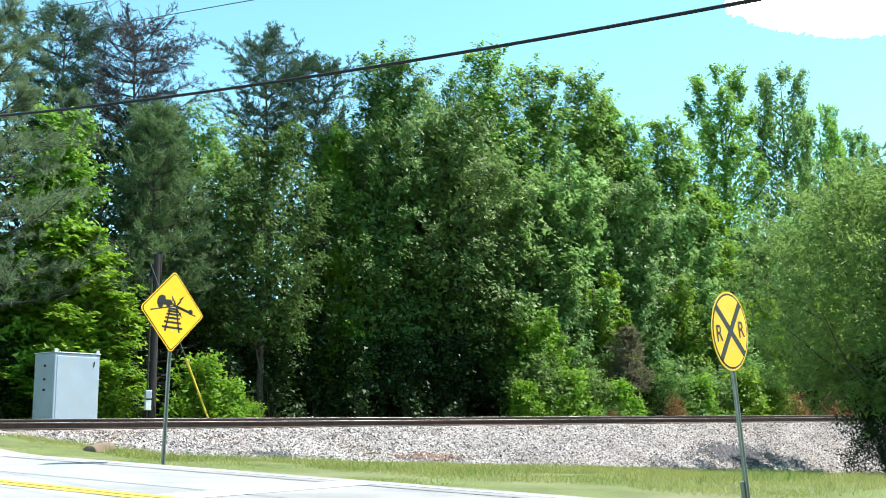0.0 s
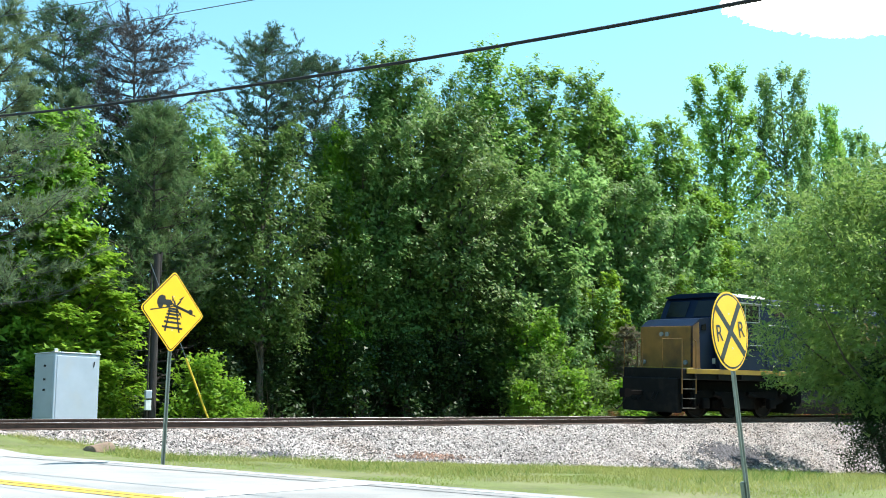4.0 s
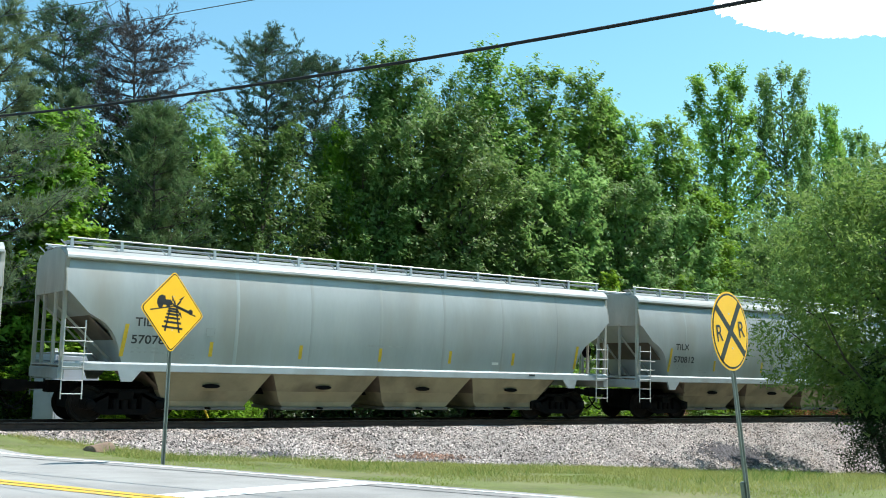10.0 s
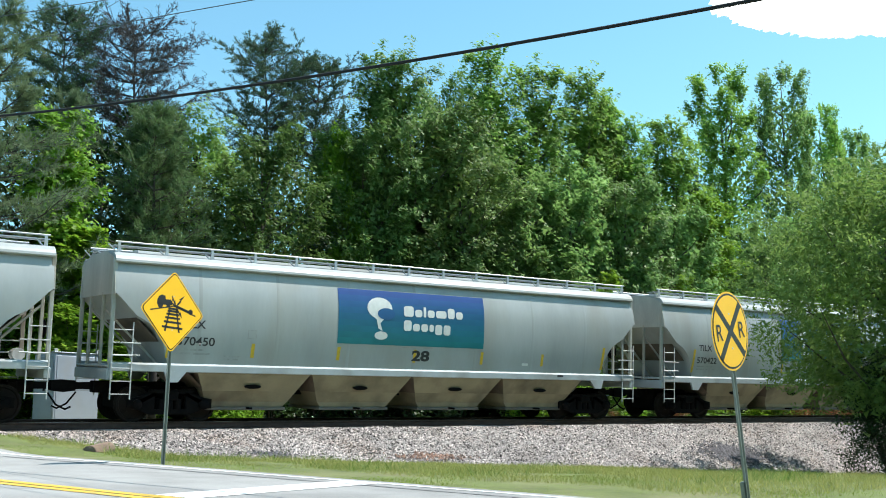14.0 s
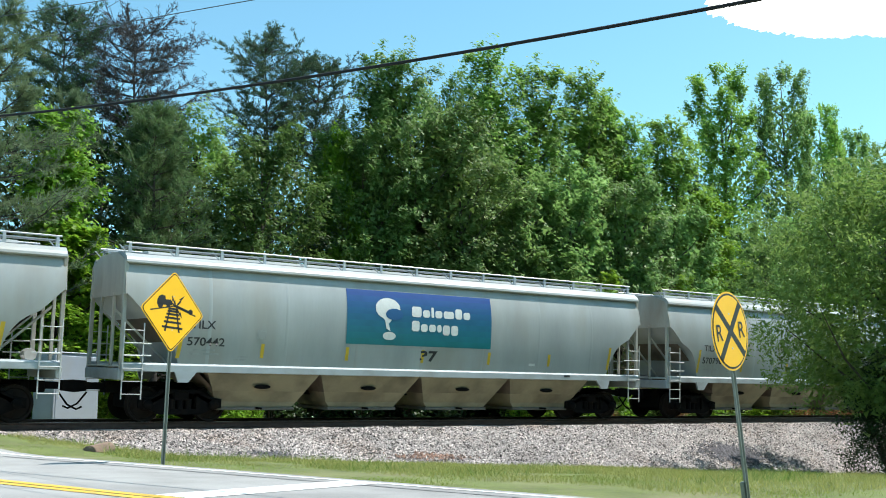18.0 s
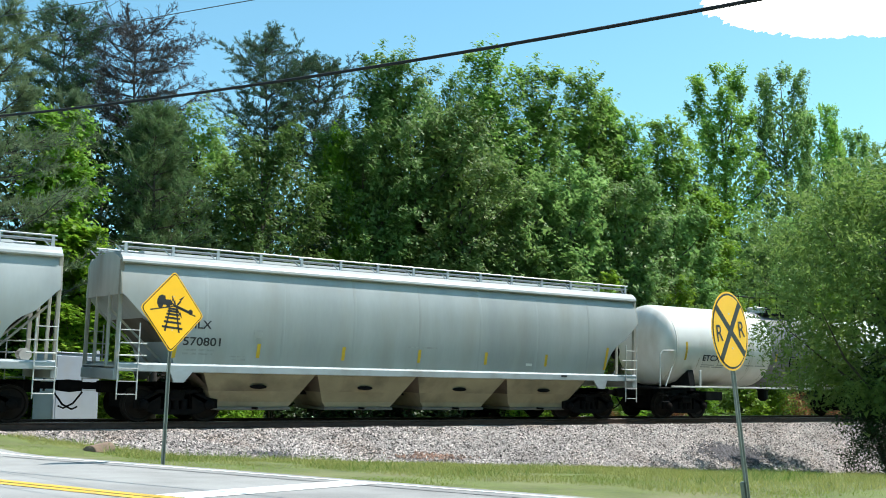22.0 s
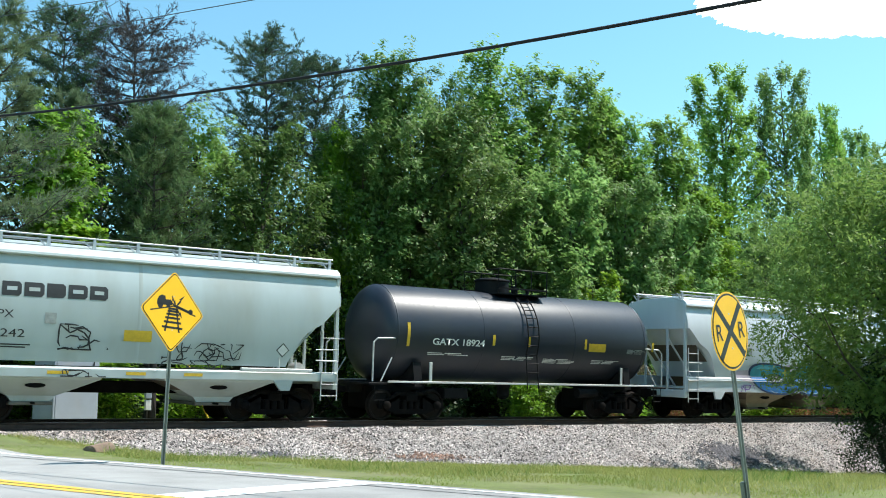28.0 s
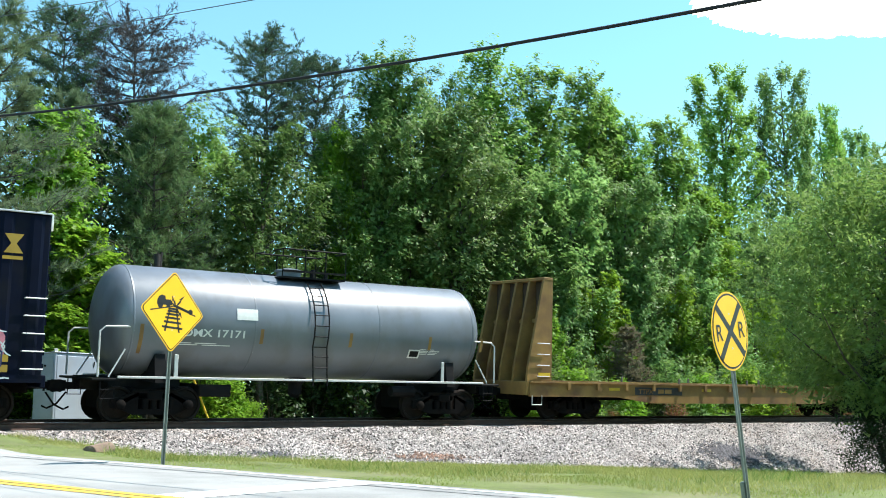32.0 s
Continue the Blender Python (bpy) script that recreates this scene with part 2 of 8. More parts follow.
M_LEAF_SILVER = leaf_mat("silver_green_leaves", (0.12, 0.225, 0.06), (0.26, 0.415, 0.128), (0.48, 0.6, 0.27), 0.58, 0.42)
M_LEAF_LIGHT = leaf_mat("maple_leaves", (0.12, 0.235, 0.02), (0.235, 0.4, 0.035), (0.38, 0.5, 0.06), 0.55)
# leaf greens lowered so that foliage deep in the wood reads as shaded
M_LEAF_DARK = leaf_mat("shade_darkened_leaves", (0.020, 0.046, 0.012), (0.036, 0.075, 0.018), (0.065, 0.115, 0.028), 0.25)
M_LEAF_GREY = leaf_mat("willow_leaves", (0.135, 0.215, 0.052), (0.245, 0.365, 0.090), (0.36, 0.46, 0.15), 0.55)
M_LEAF_RUST = leaf_mat("withered_leaves", (0.20, 0.080, 0.035), (0.30, 0.130, 0.055), (0.22, 0.14, 0.06), 0.35)
M_NEEDLE = leaf_mat("pine_needles", (0.052, 0.100, 0.052), (0.085, 0.145, 0.075), (0.14, 0.20, 0.10), 0.4)
M_NEEDLE_SOFT = leaf_mat("soft_pine_needles", (0.130, 0.190, 0.095), (0.190, 0.265, 0.135), (0.26, 0.33, 0.18), 0.45)
M_NEEDLE_OLIVE = leaf_mat("olive_pine_needles", (0.085, 0.140, 0.052), (0.135, 0.205, 0.078), (0.20, 0.25, 0.12), 0.45)
M_NEEDLE_TAN = leaf_mat("browning_pine_needles", (0.17, 0.15, 0.09), (0.24, 0.21, 0.13), (0.28, 0.22, 0.12), 0.4)
M_NEEDLE_DRY = leaf_mat("sparse_dry_needles", (0.060, 0.058, 0.066), (0.090, 0.085, 0.085), (0.12, 0.115, 0.08), 0.2)
M_BLADE = leaf_mat("grass_blades", (0.23, 0.25, 0.065), (0.37, 0.37, 0.115), (0.52, 0.45, 0.22), 0.5)
M_BLADE_GREEN = leaf_mat("weed_blades", (0.11, 0.17, 0.035), (0.18, 0.25, 0.055), (0.27, 0.31, 0.09), 0.45)
M_BLADE_SHORT = leaf_mat("short_grass_blades", (0.19, 0.25, 0.045), (0.28, 0.34, 0.07), (0.4, 0.42, 0.12), 0.45)


# ---- mesh builder ----
class Shape:
    """Collects faces and turns them into one mesh object."""

    def __init__(self):
        self.v, self.f = [], []

    def add(self, pts, faces):
        n = len(self.v)
        self.v += [tuple(p) for p in pts]
        self.f += [tuple(i + n for i in f) for f in faces]
        return self

    def box(self, x0, x1, y0, y1, z0, z1, c=0.0):
        """A box, its edges chamfered by c."""
        if not c:
            return self.add([(x, y, z) for x in (x0, x1) for y in (y0, y1) for z in (z0, z1)],
                            [(0, 1, 3, 2), (4, 6, 7, 5), (0, 4, 5, 1), (2, 3, 7, 6), (0, 2, 6, 4), (1, 5, 7, 3)])
        pts, ix = [], {}
        lo, hi = (x0, y0, z0), (x1, y1, z1)
        for s in ((a, b, d) for a in (0, 1) for b in (0, 1) for d in (0, 1)):
            for ax in range(3):
                p = []
                for k in range(3):
                    edge = hi[k] if s[k] else lo[k]
                    p.append(edge if k == ax else edge + (-c if s[k] else c))
                ix[s, ax] = len(pts)
                pts.append(p)
        faces = []
        for ax in range(3):
            o = [k for k in range(3) if k != ax]
            for side in (0, 1):
                q = []
                for a, b in ((0, 0), (1, 0), (1, 1), (0, 1)):
                    s = [0, 0, 0]
                    s[ax], s[o[0]], s[o[1]] = side, a, b
                    q.append(ix[tuple(s), ax])
                faces.append(q if side else q[::-1])
            for a in (0, 1):
                for b in (0, 1):
                    s0, s1 = [0, 0, 0], [0, 0, 0]
                    s0[ax], s1[ax] = 0, 1
                    for s in (s0, s1):
                        s[o[0]], s[o[1]] = a, b
                    faces.append((ix[tuple(s0), o[0]], ix[tuple(s1), o[0]], ix[tuple(s1), o[1]], ix[tuple(s0), o[1]]))
        for s in ((a, b, d) for a in (0, 1) for b in (0, 1) for d in (0, 1)):
            faces.append((ix[s, 0], ix[s, 1], ix[s, 2]))
        return self.add(pts, faces)

    def loft(self, rings, closed=True, caps=True):
        """Skin over rings of equal length."""
        n, k = len(rings[0]), len(rings)
        pts = [p for r in rings for p in r]
        faces = []
        for i in range(k - 1):
            for j in range(n if closed else n - 1):
                a, b = i * n + j, i * n + (j + 1) % n
                faces.append((a, b, b + n, a + n))
        if caps and closed:
            faces.append(tuple(range(n))[::-1])
            faces.append(tuple((k - 1) * n + j for j in range(n)))
        return self.add(pts, faces)

    def prism(self, profile, x0, x1):
        """A (y, z) outline drawn out along x."""
        return self.loft([[(x, y, z) for y, z in profile] for x in (x0, x1)])

    def plate(self, outline, y0, y1):
        """An (x, z) outline with thickness along y."""
        return self.loft([[(x, y, z) for x, z in outline] for y in (y0, y1)])

    def rod(self, p, q, r, seg=6, r2=None):
        p, q = Vector(p), Vector(q)
        d = (q - p).normalized()
        a = d.orthogonal().normalized()
        b = d.cross(a)
        ring = [a * math.cos(2 * math.pi * i / seg) + b * math.sin(2 * math.pi * i / seg) for i in range(seg)]
        return self.loft([[tuple(p + k * r) for k in ring], [tuple(q + k * (r if r2 is None else r2)) for k in ring]])

    def pipe(self, pts, r, seg=6):
        return self.tube(pts, r, seg)

    def tube(self, pts, r, seg=6):
        """One skin swept along a bent line."""
        pts = [Vector(p) for p in pts]
        rings = []
        for i, p in enumerate(pts):
            d = (pts[min(i + 1, len(pts) - 1)] - pts[max(i - 1, 0)]).normalized()
            a = d.cross(Vector((0.31, 0.17, 0.93))).normalized()
            b = d.cross(a)
            rings.append([tuple(p + (a * math.cos(2 * math.pi * k / seg) + b * math.sin(2 * math.pi * k / seg)) * r) for k in range(seg)])
        return self.loft(rings)

    def lathe(self, profile, seg=40, axis="x"):
        """(along, radius) turned about the axis through (0, 0)."""
        rings = []
        for a, r in profile:
            ring = []
            for i in range(seg):
                c, s = r * math.cos(2 * math.pi * i / seg), r * math.sin(2 * math.pi * i / seg)
                ring.append({"x": (a, c, s), "y": (c, a, s), "z": (c, s, a)}[axis])
            rings.append(ring)
        return self.loft(rings)

    def moved(self, dx, dy, dz):
        self.v = [(x + dx, y + dy, z + dz) for x, y, z in self.v]
        return self

    def mesh(self, name, material, smooth=False, sharp=40):
        me = bpy.data.meshes.new(name)
        me.from_pydata(self.v, [], self.f)
        b = bmesh.new()
        b.from_mesh(me)
        bmesh.ops.recalc_face_normals(b, faces=b.faces)
        if smooth:
            for f in b.faces:
                f.smooth = True
            for e in b.edges:
                if len(e.link_faces) == 2 and e.calc_face_angle(0) > radians(sharp):
                    e.smooth = False
        b.to_mesh(me)
        b.free()
        me.materials.append(material)
        return me


def part(name, shape, material, parent=None, label="", smooth=False, at=None):
    """One mesh object; under a thing or a part where parent is given."""
    ob = new(name, shape if isinstance(shape, bpy.types.Mesh) else shape.mesh(name, material, smooth))
    if parent:
        ob.parent = parent
    if at is not None:
        ob.matrix_basis = at
    if label:
        tagged(ob, label)
    return ob


def lettering(name, text, material, parent, x, z, height, width=None, fit=lambda z: -1.6, label="", flip=False, bold=0.0):
    """Flat letters on a car side: left end x, base line z; fit gives the side's y at a height."""
    cu = bpy.data.curves.new(name, "FONT")
    cu.body, cu.size, cu.offset = text, height * 1.37, bold * height
    tmp = new("tmp", cu)
    me = bpy.data.meshes.new_from_object(tmp.evaluated_get(bpy.context.evaluated_depsgraph_get()))
    bpy.data.objects.remove(tmp)
    bpy.data.curves.remove(cu)
    w = max((v.co.x for v in me.vertices), default=1)
    k = (width / w) if width else 1.0
    for v in me.vertices:
        zz = z + v.co.y
        v.co = (x + v.co.x * k, fit(zz) - 0.012, zz) if not flip else (x - v.co.x * k, -fit(zz) + 0.012, zz)
    me.materials.clear()
    me.materials.append(material)
    me.name = name
    return part(name, me, material, parent, label)


def decal(name, outline, material, parent, fit=lambda z: -1.6, off=0.006, label="", rows=6, thick=0.003):
    """A thin film on a car side; outline in (x, z), cut in level strips so that it follows the side."""
    zs = [p[1] for p in outline]
    z0, z1 = min(zs), max(zs)
    sh = Shape()
    n = len(outline)
    cuts = [z0 + (z1 - z0) * i / rows for i in range(rows + 1)]
    for a, b in zip(cuts, cuts[1:]):
        poly = outline
        for lim, keep in ((a, 1), (b, -1)):
            out = []
            for i, p in enumerate(poly):
                q = poly[(i + 1) % len(poly)]
                ip, iq = (p[1] - lim) * keep >= -1e-9, (q[1] - lim) * keep >= -1e-9
                if ip:
                    out.append(p)
                if ip != iq:
                    t = (lim - p[1]) / (q[1] - p[1])
                    out.append((p[0] + t * (q[0] - p[0]), lim))
            poly = out
            if len(poly) < 3:
                break
        if len(poly) >= 3:
            sh.add([(x, fit(z) - off, z) for x, z in poly], [tuple(range(len(poly)))])
    return part(name, sh, material, parent, label)


def ellipse(cx, cz, rx, rz, n=20):
    return [(cx + rx * math.cos(2 * math.pi * i / n), cz + rz * math.sin(2 * math.pi * i / n)) for i in range(n)]


def rect(x0, x1, z0, z1):
    return [(x0, z0), (x1, z0), (x1, z1), (x0, z1)]


def thing(name, label, category, group="", at=None):
    return tagged(new(name), label, category, group) if at is None else tagged(placed(new(name), at), label, category, group)


def placed(ob, m):
    ob.matrix_basis = m
    return ob


# ---- ground, road, track ----
ROAD = Vector((0.366, -0.93, 0))      # along the road, away from the crossing
SIDE = Vector((0.93, 0.366, 0))       # across it, towards the tracks' far verge
BANK = 4.0                            # superelevation in degrees


def smooth_step(a, b, x):
    t = min(1.0, max(0.0, (x - a) / (b - a)))
    return t * t * (3 - 2 * t)


def road_z(x, y):
    a = max(-30.0, min(60.0, 0.366 * x - 0.93 * y))
    z = -0.29 - 0.042 * max(8.0, a) if a < 60 else -2.8
    up = smooth_step(-8.6, -2.4, y) * (1 - smooth_step(3.0, 16.0, y))
    return z * (1 - up) + -0.03 * up + 0.25 * smooth_step(3.0, 16.0, y)


def ground_z(x, y):
    across = 0.93 * x + 0.366 * y
    toe = -0.52 - 0.048 * max(-6.0, min(42.0, x))
    if y > 2.5:
        open_z = -0.42 + 0.5 * smooth_step(4.0, 14.0, y)
    elif y > -4.4:
        t = min(1.0, max(0.0, (-1.95 - y) / 2.6))
        open_z = -0.31 + (toe + 0.25) * t - 0.08 - 0.2 * smooth_step(-4.4, -3.6, y)
    else:
        open_z = toe
    near = 1 - smooth_step(1.3, 6.5, across) if across > -30 else 1 - smooth_step(30.0, 60.0, -across)
    far = 1.0 if abs(x) < 400 and abs(y) < 400 else 0.0
    z = open_z * (1 - near) + (road_z(x, y) - 0.03) * near
    bump = 0.05 * noise.noise(Vector((x * 0.45, y * 0.45, 0))) * (1 - near)
    return z * far + (1 - far) * -0.6 + bump


def span(stops):
    out = []
    for (a, step), (b, _) in zip(stops, stops[1:]):
        n = max(1, round((b - a) / step))
        out += [a + (b - a) * i / n for i in range(n)]
    return out + [stops[-1][0]]


xs = span([(-2400, 600), (-600, 120), (-120, 15), (-30, 2), (-6, 0.6), (40, 3), (90, 15), (240, 120), (600, 600), (2400, 1)])
ys = span([(-2400, 600), (-600, 120), (-120, 15), (-45, 2), (-30, 0.5), (6, 2), (40, 10), (120, 120), (600, 600), (2400, 1)])
g = Shape()
g.v = [(x, y, ground_z(x, y)) for x in xs for y in ys]
ny = len(ys)
g.f = [(i * ny + j, (i + 1) * ny + j, (i + 1) * ny + j + 1, i * ny + j + 1) for i in range(len(xs) - 1) for j in range(ny - 1)]
ground = tagged(part("ground", g, M_GRASS_SOIL, smooth=True), "uneven grassy ground with dry patches beside the track", "ground", kind="structure")

EDGE, CENTRE, NEAR_EDGE = 1.0, -2.6, -6.2


def ribbon(n0, n1, a0, a1, lift, step=0.8, across=1):
    """A strip laid along the road between two offsets."""
    sh, rows = Shape(), []
    k = max(1, round((a1 - a0) / step))
    for i in range(k + 1):
        a = a0 + (a1 - a0) * i / k
        row = []
        for j in range(across + 1):
            n = n0 + (n1 - n0) * j / across
            p = SIDE * n + ROAD * a
            row.append((p.x, p.y, road_z(p.x, p.y) + lift))
        rows.append(row)
    w = across + 1
    sh.v = [p for r in rows for p in r]
    sh.f = [(i * w + j, i * w + j + 1, (i + 1) * w + j + 1, (i + 1) * w + j) for i in range(k) for j in range(across)]
    return sh


road = tagged(part("road", ribbon(EDGE + 0.25, NEAR_EDGE - 0.25, -24, 58, 0.0, across=6), M_ASPHALT, smooth=True),
              "sun-bleached grey asphalt road rising to the level crossing", "road", kind="structure")
for name, n0, n1, a0, a1, m, lb in (
        ("edge_line", EDGE, EDGE - 0.12, -24, 58, M_WHITE_LINE, "worn white edge line on the asphalt"),
        ("edge_line", NEAR_EDGE, NEAR_EDGE + 0.12, -24, 58, M_WHITE_LINE, "worn white edge line on the asphalt"),
        ("centre_line", CENTRE + 0.27, CENTRE + 0.10, -24, 58, M_YELLOW_LINE, "faded yellow no-passing line"),
        ("centre_line", CENTRE + 0.05, CENTRE - 0.12, -24, 58, M_YELLOW_LINE, "faded yellow no-passing line"),
        ("tar_seam", EDGE - 0.42, EDGE - 0.50, 4, 58, M_TAR, "dark tar-sealed seam in the asphalt"),
        ("stop_bar", EDGE - 0.13, CENTRE + 0.3, 16.75, 17.35, M_WHITE_LINE, "wide white stop bar painted across the lane")):
    tagged(part(name, ribbon(n0, n1, a0, a1, 0.006, across=2), m, road), lb)

# the track: ballast bed, timber ties, two rails, all canted


def bed_z(x, y):
    """Top of the ballast; its near toe follows the falling ground."""
    toe = -0.52 - 0.048 * max(-6.0, min(42.0, x)) - 0.06
    cant = math.tan(radians(BANK))
    if y < -1.95:
        t = (-1.95 - y) / 2.6
        z = -0.17 - 1.95 * cant + (toe - (-0.17 - 1.95 * cant)) * t
    elif y > 2.0:
        z = -0.20 + 2 * cant - (y - 2.0) * 0.5
    else:
        z = -0.185 + y * cant
    return z + 0.035 * noise.noise(Vector((x * 0.8, y * 1.1, 3)))


bx = span([(-120, 6), (-12, 0.5), (48, 6), (130, 1)])
by = [-5.2, -4.55, -4.2, -3.9, -3.5, -3.1, -2.7, -2.4, -2.15, -1.95, -1.6, -1.2, -0.6, 0, 0.6, 1.3, 2.0, 2.6, 3.4, 4.4]
bd = Shape()
bd.v = [(x, y, bed_z(x, y)) for x in bx for y in by]
nb = len(by)
bd.f = [(i * nb + j, (i + 1) * nb + j, (i + 1) * nb + j + 1, i * nb + j + 1) for i in range(len(bx) - 1) for j in range(nb - 1)]
ballast = tagged(part("ballast", bd, M_BALLAST, smooth=True), "grey crushed-stone ballast bank under the rails", "ballast", kind="structure")

CANT = pose(0, 0, 0, BANK)
track = thing("railway_track", "single track of rusty rails on timber ties", "track", at=CANT)
track["kind"] = "structure"
RAIL = [(-0.075, -0.172), (0.075, -0.172), (0.075, -0.160), (0.012, -0.140), (0.010, -0.050), (0.036, -0.038), (0.036, -0.006),
        (-0.036, -0.006), (-0.036, -0.038), (-0.010, -0.050), (-0.012, -0.140), (-0.075, -0.160)]
for side in (-0.753, 0.753):
    rail = part("rail", Shape().prism([(y + side, z) for y, z in RAIL], -130, 140), M_RAIL, track, "rust-brown steel rail")
    part("rail_head", Shape().box(-130, 140, side - 0.034, side + 0.034, -0.0059, 0.0, 0.002), M_RAIL_HEAD, rail, "polished running surface")
tie_mesh = Shape().box(-0.115, 0.115, -1.30, 1.30, -0.345, -0.176, 0.012).mesh("tie", M_TIE)
for i in range(150):
    x = -14 + i * 0.508
    part("tie", tie_mesh, M_TIE, track, at=pose(x, random.uniform(-0.03, 0.03), random.uniform(-0.006, 0.0), 0, 0, random.uniform(-0.8, 0.8)))


# ---- rolling stock: shared parts ----
def wheelset_mesh(r=0.457, name="wheelset"):
    sh = Shape()
    for s in (-1, 1):
        w = Shape().lathe([(s * 0.685, r * 0.30), (s * 0.70, r * 0.86), (s * 0.69, r * 0.88), (s * 0.69, r + 0.025), (s * 0.72, r + 0.025), (s * 0.735, r), (s * 0.82, r - 0.01),
                           (s * 0.82, r * 0.86), (s * 0.775, r * 0.80), (s * 0.79, r * 0.32), (s * 0.84, r * 0.28), (s * 0.84, 0.06)], 20, "y")
        sh.add(w.v, w.f)
        # blind holes in the plate make the turning show
        for k in range(4):
            a = k * math.pi / 2 + 0.4
            sh.rod((r * 0.56 * math.cos(a), s * 0.78, r * 0.56 * math.sin(a)), (r * 0.56 * math.cos(a), s * 0.80, r * 0.56 * math.sin(a)), r * 0.09, 6)
    sh.rod((0, -0.98, 0), (0, 0.98, 0), 0.085, 12)
    return sh.mesh(name, M_WHEEL, smooth=True)


WHEELSET = wheelset_mesh()
WHEELSET_BIG = wheelset_mesh(0.533)
WHEELS = []


def frame_plate(y, h=1.0):
    """Cast side frame of a two-axle bogie, with its two window openings."""
    s = Shape()
    t = 0.09 if y > 0 else -0.09
    s.plate([(-1.12, 0.36), (-0.92, 0.36), (-0.55, 0.20), (0.55, 0.20), (0.92, 0.36), (1.12, 0.36), (1.12, 0.60), (0.80, 0.66), (0.60, 0.76),
             (0.42, 0.76), (0.42, 0.34), (-0.42, 0.34), (-0.42, 0.76), (-0.60, 0.76), (-0.80, 0.66), (-1.12, 0.60)], y, y + t)
    s.plate([(-0.62, 0.74), (0.62, 0.74), (0.55, 0.84), (-0.55, 0.84)], y, y + t)
    s.plate([(-0.98, 0.50), (-0.86, 0.44), (-0.42, 0.68), (-0.42, 0.76)], y, y + t)
    s.plate([(0.98, 0.50), (0.86, 0.44), (0.42, 0.68), (0.42, 0.76)], y, y + t)
    return s


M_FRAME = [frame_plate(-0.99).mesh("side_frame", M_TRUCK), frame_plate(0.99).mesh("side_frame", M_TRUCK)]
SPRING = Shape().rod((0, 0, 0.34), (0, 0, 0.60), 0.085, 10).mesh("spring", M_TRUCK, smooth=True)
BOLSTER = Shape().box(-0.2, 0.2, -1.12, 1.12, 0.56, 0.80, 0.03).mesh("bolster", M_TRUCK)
# brake beams, plus dark boxes added for the shade between the wheels
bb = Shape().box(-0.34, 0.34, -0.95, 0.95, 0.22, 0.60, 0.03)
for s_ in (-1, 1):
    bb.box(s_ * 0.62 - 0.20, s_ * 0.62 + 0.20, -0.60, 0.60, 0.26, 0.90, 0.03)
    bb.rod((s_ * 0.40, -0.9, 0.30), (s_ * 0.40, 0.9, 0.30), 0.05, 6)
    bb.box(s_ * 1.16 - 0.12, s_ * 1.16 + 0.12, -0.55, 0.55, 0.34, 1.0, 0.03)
BRAKE_BEAM_INFILL = bb.mesh("brake_beam", M_TRUCK)
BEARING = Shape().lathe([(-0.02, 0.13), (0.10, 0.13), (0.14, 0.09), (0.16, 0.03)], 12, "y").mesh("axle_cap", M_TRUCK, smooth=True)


def bogie(car, x):
    b = part("bogie", BOLSTER, M_TRUCK, car, "grimy two-axle freight bogie", at=pose(x, 0, 0))
    for me in M_FRAME:
        part("side_frame", me, M_TRUCK, b)
    part("brake_beam", BRAKE_BEAM_INFILL, M_TRUCK, b)
    for sx, sy in ((-0.22, -1.02), (0.0, -1.02), (0.22, -1.02), (-0.11, 1.02), (0.11, 1.02)):
        part("spring", SPRING, M_TRUCK, b, at=pose(sx, sy, 0))
    for dx in (-0.89, 0.89):
        w = part("wheelset", WHEELSET, M_WHEEL, b, at=pose(dx, 0, 0.457))
        WHEELS.append(w)
        for s in (-1, 1):
            part("axle_cap", BEARING, M_TRUCK, b, at=pose(dx, s * 1.06, 0.457, 0, 0, 180 if s < 0 else 0))
    return b


cp = Shape().box(-0.62, 0.05, -0.09, 0.09, 0.80, 0.98, 0.02)
cp.plate([(0.0, 0.76), (0.30, 0.72), (0.34, 0.86), (0.30, 1.04), (0.0, 1.02)], -0.16, 0.10)
cp.pipe([(-0.1, -0.22, 0.72), (0.10, -0.30, 0.42), (0.34, -0.30, 0.30), (0.48, -0.24, 0.36)], 0.025)
COUPLER = cp.mesh("coupler", M_TRUCK)


def couplers(car, half):
    for s in (-1, 1):
        part("coupler", COUPLER, M_TRUCK, car, at=pose(s * (half - 0.31), 0, 0, 0, 0, 0 if s > 0 else 180))


def ladder_mesh(w, z0, z1, n, r=0.012, rail=0.016, name="ladder", m=M_STEEL_PALE):
    s = Shape()
    for x in (0, w):
        s.box(x - rail, x + rail, -0.012, 0.012, z0, z1, 0.004)
    for i in range(n):
        z = z0 + (z1 - z0) * (i + 0.4) / n
        s.rod((0, -0.02, z), (w, -0.02, z), r, 6)
    return s.mesh(name, m)


LADDER = ladder_mesh(0.50, 0.60, 2.52, 6)
BARS_SEED = random.Random(5)


def small_print(car, x, z, w, rows, fit, m=M_FINE_STENCIL, rh=0.05):
    """Unreadable stencilled lines as plain bars."""
    for i in range(rows):
        ww = w * (1 - 0.3 * BARS_SEED.random())
        decal("stencil_line", rect(x, x + ww * 0.42, z - i * rh * 2, z - i * rh * 2 + rh), m, car, fit, rows=1)
        decal("stencil_line", rect(x + ww * 0.50, x + ww, z - i * rh * 2, z - i * rh * 2 + rh), m, car, fit, rows=1)


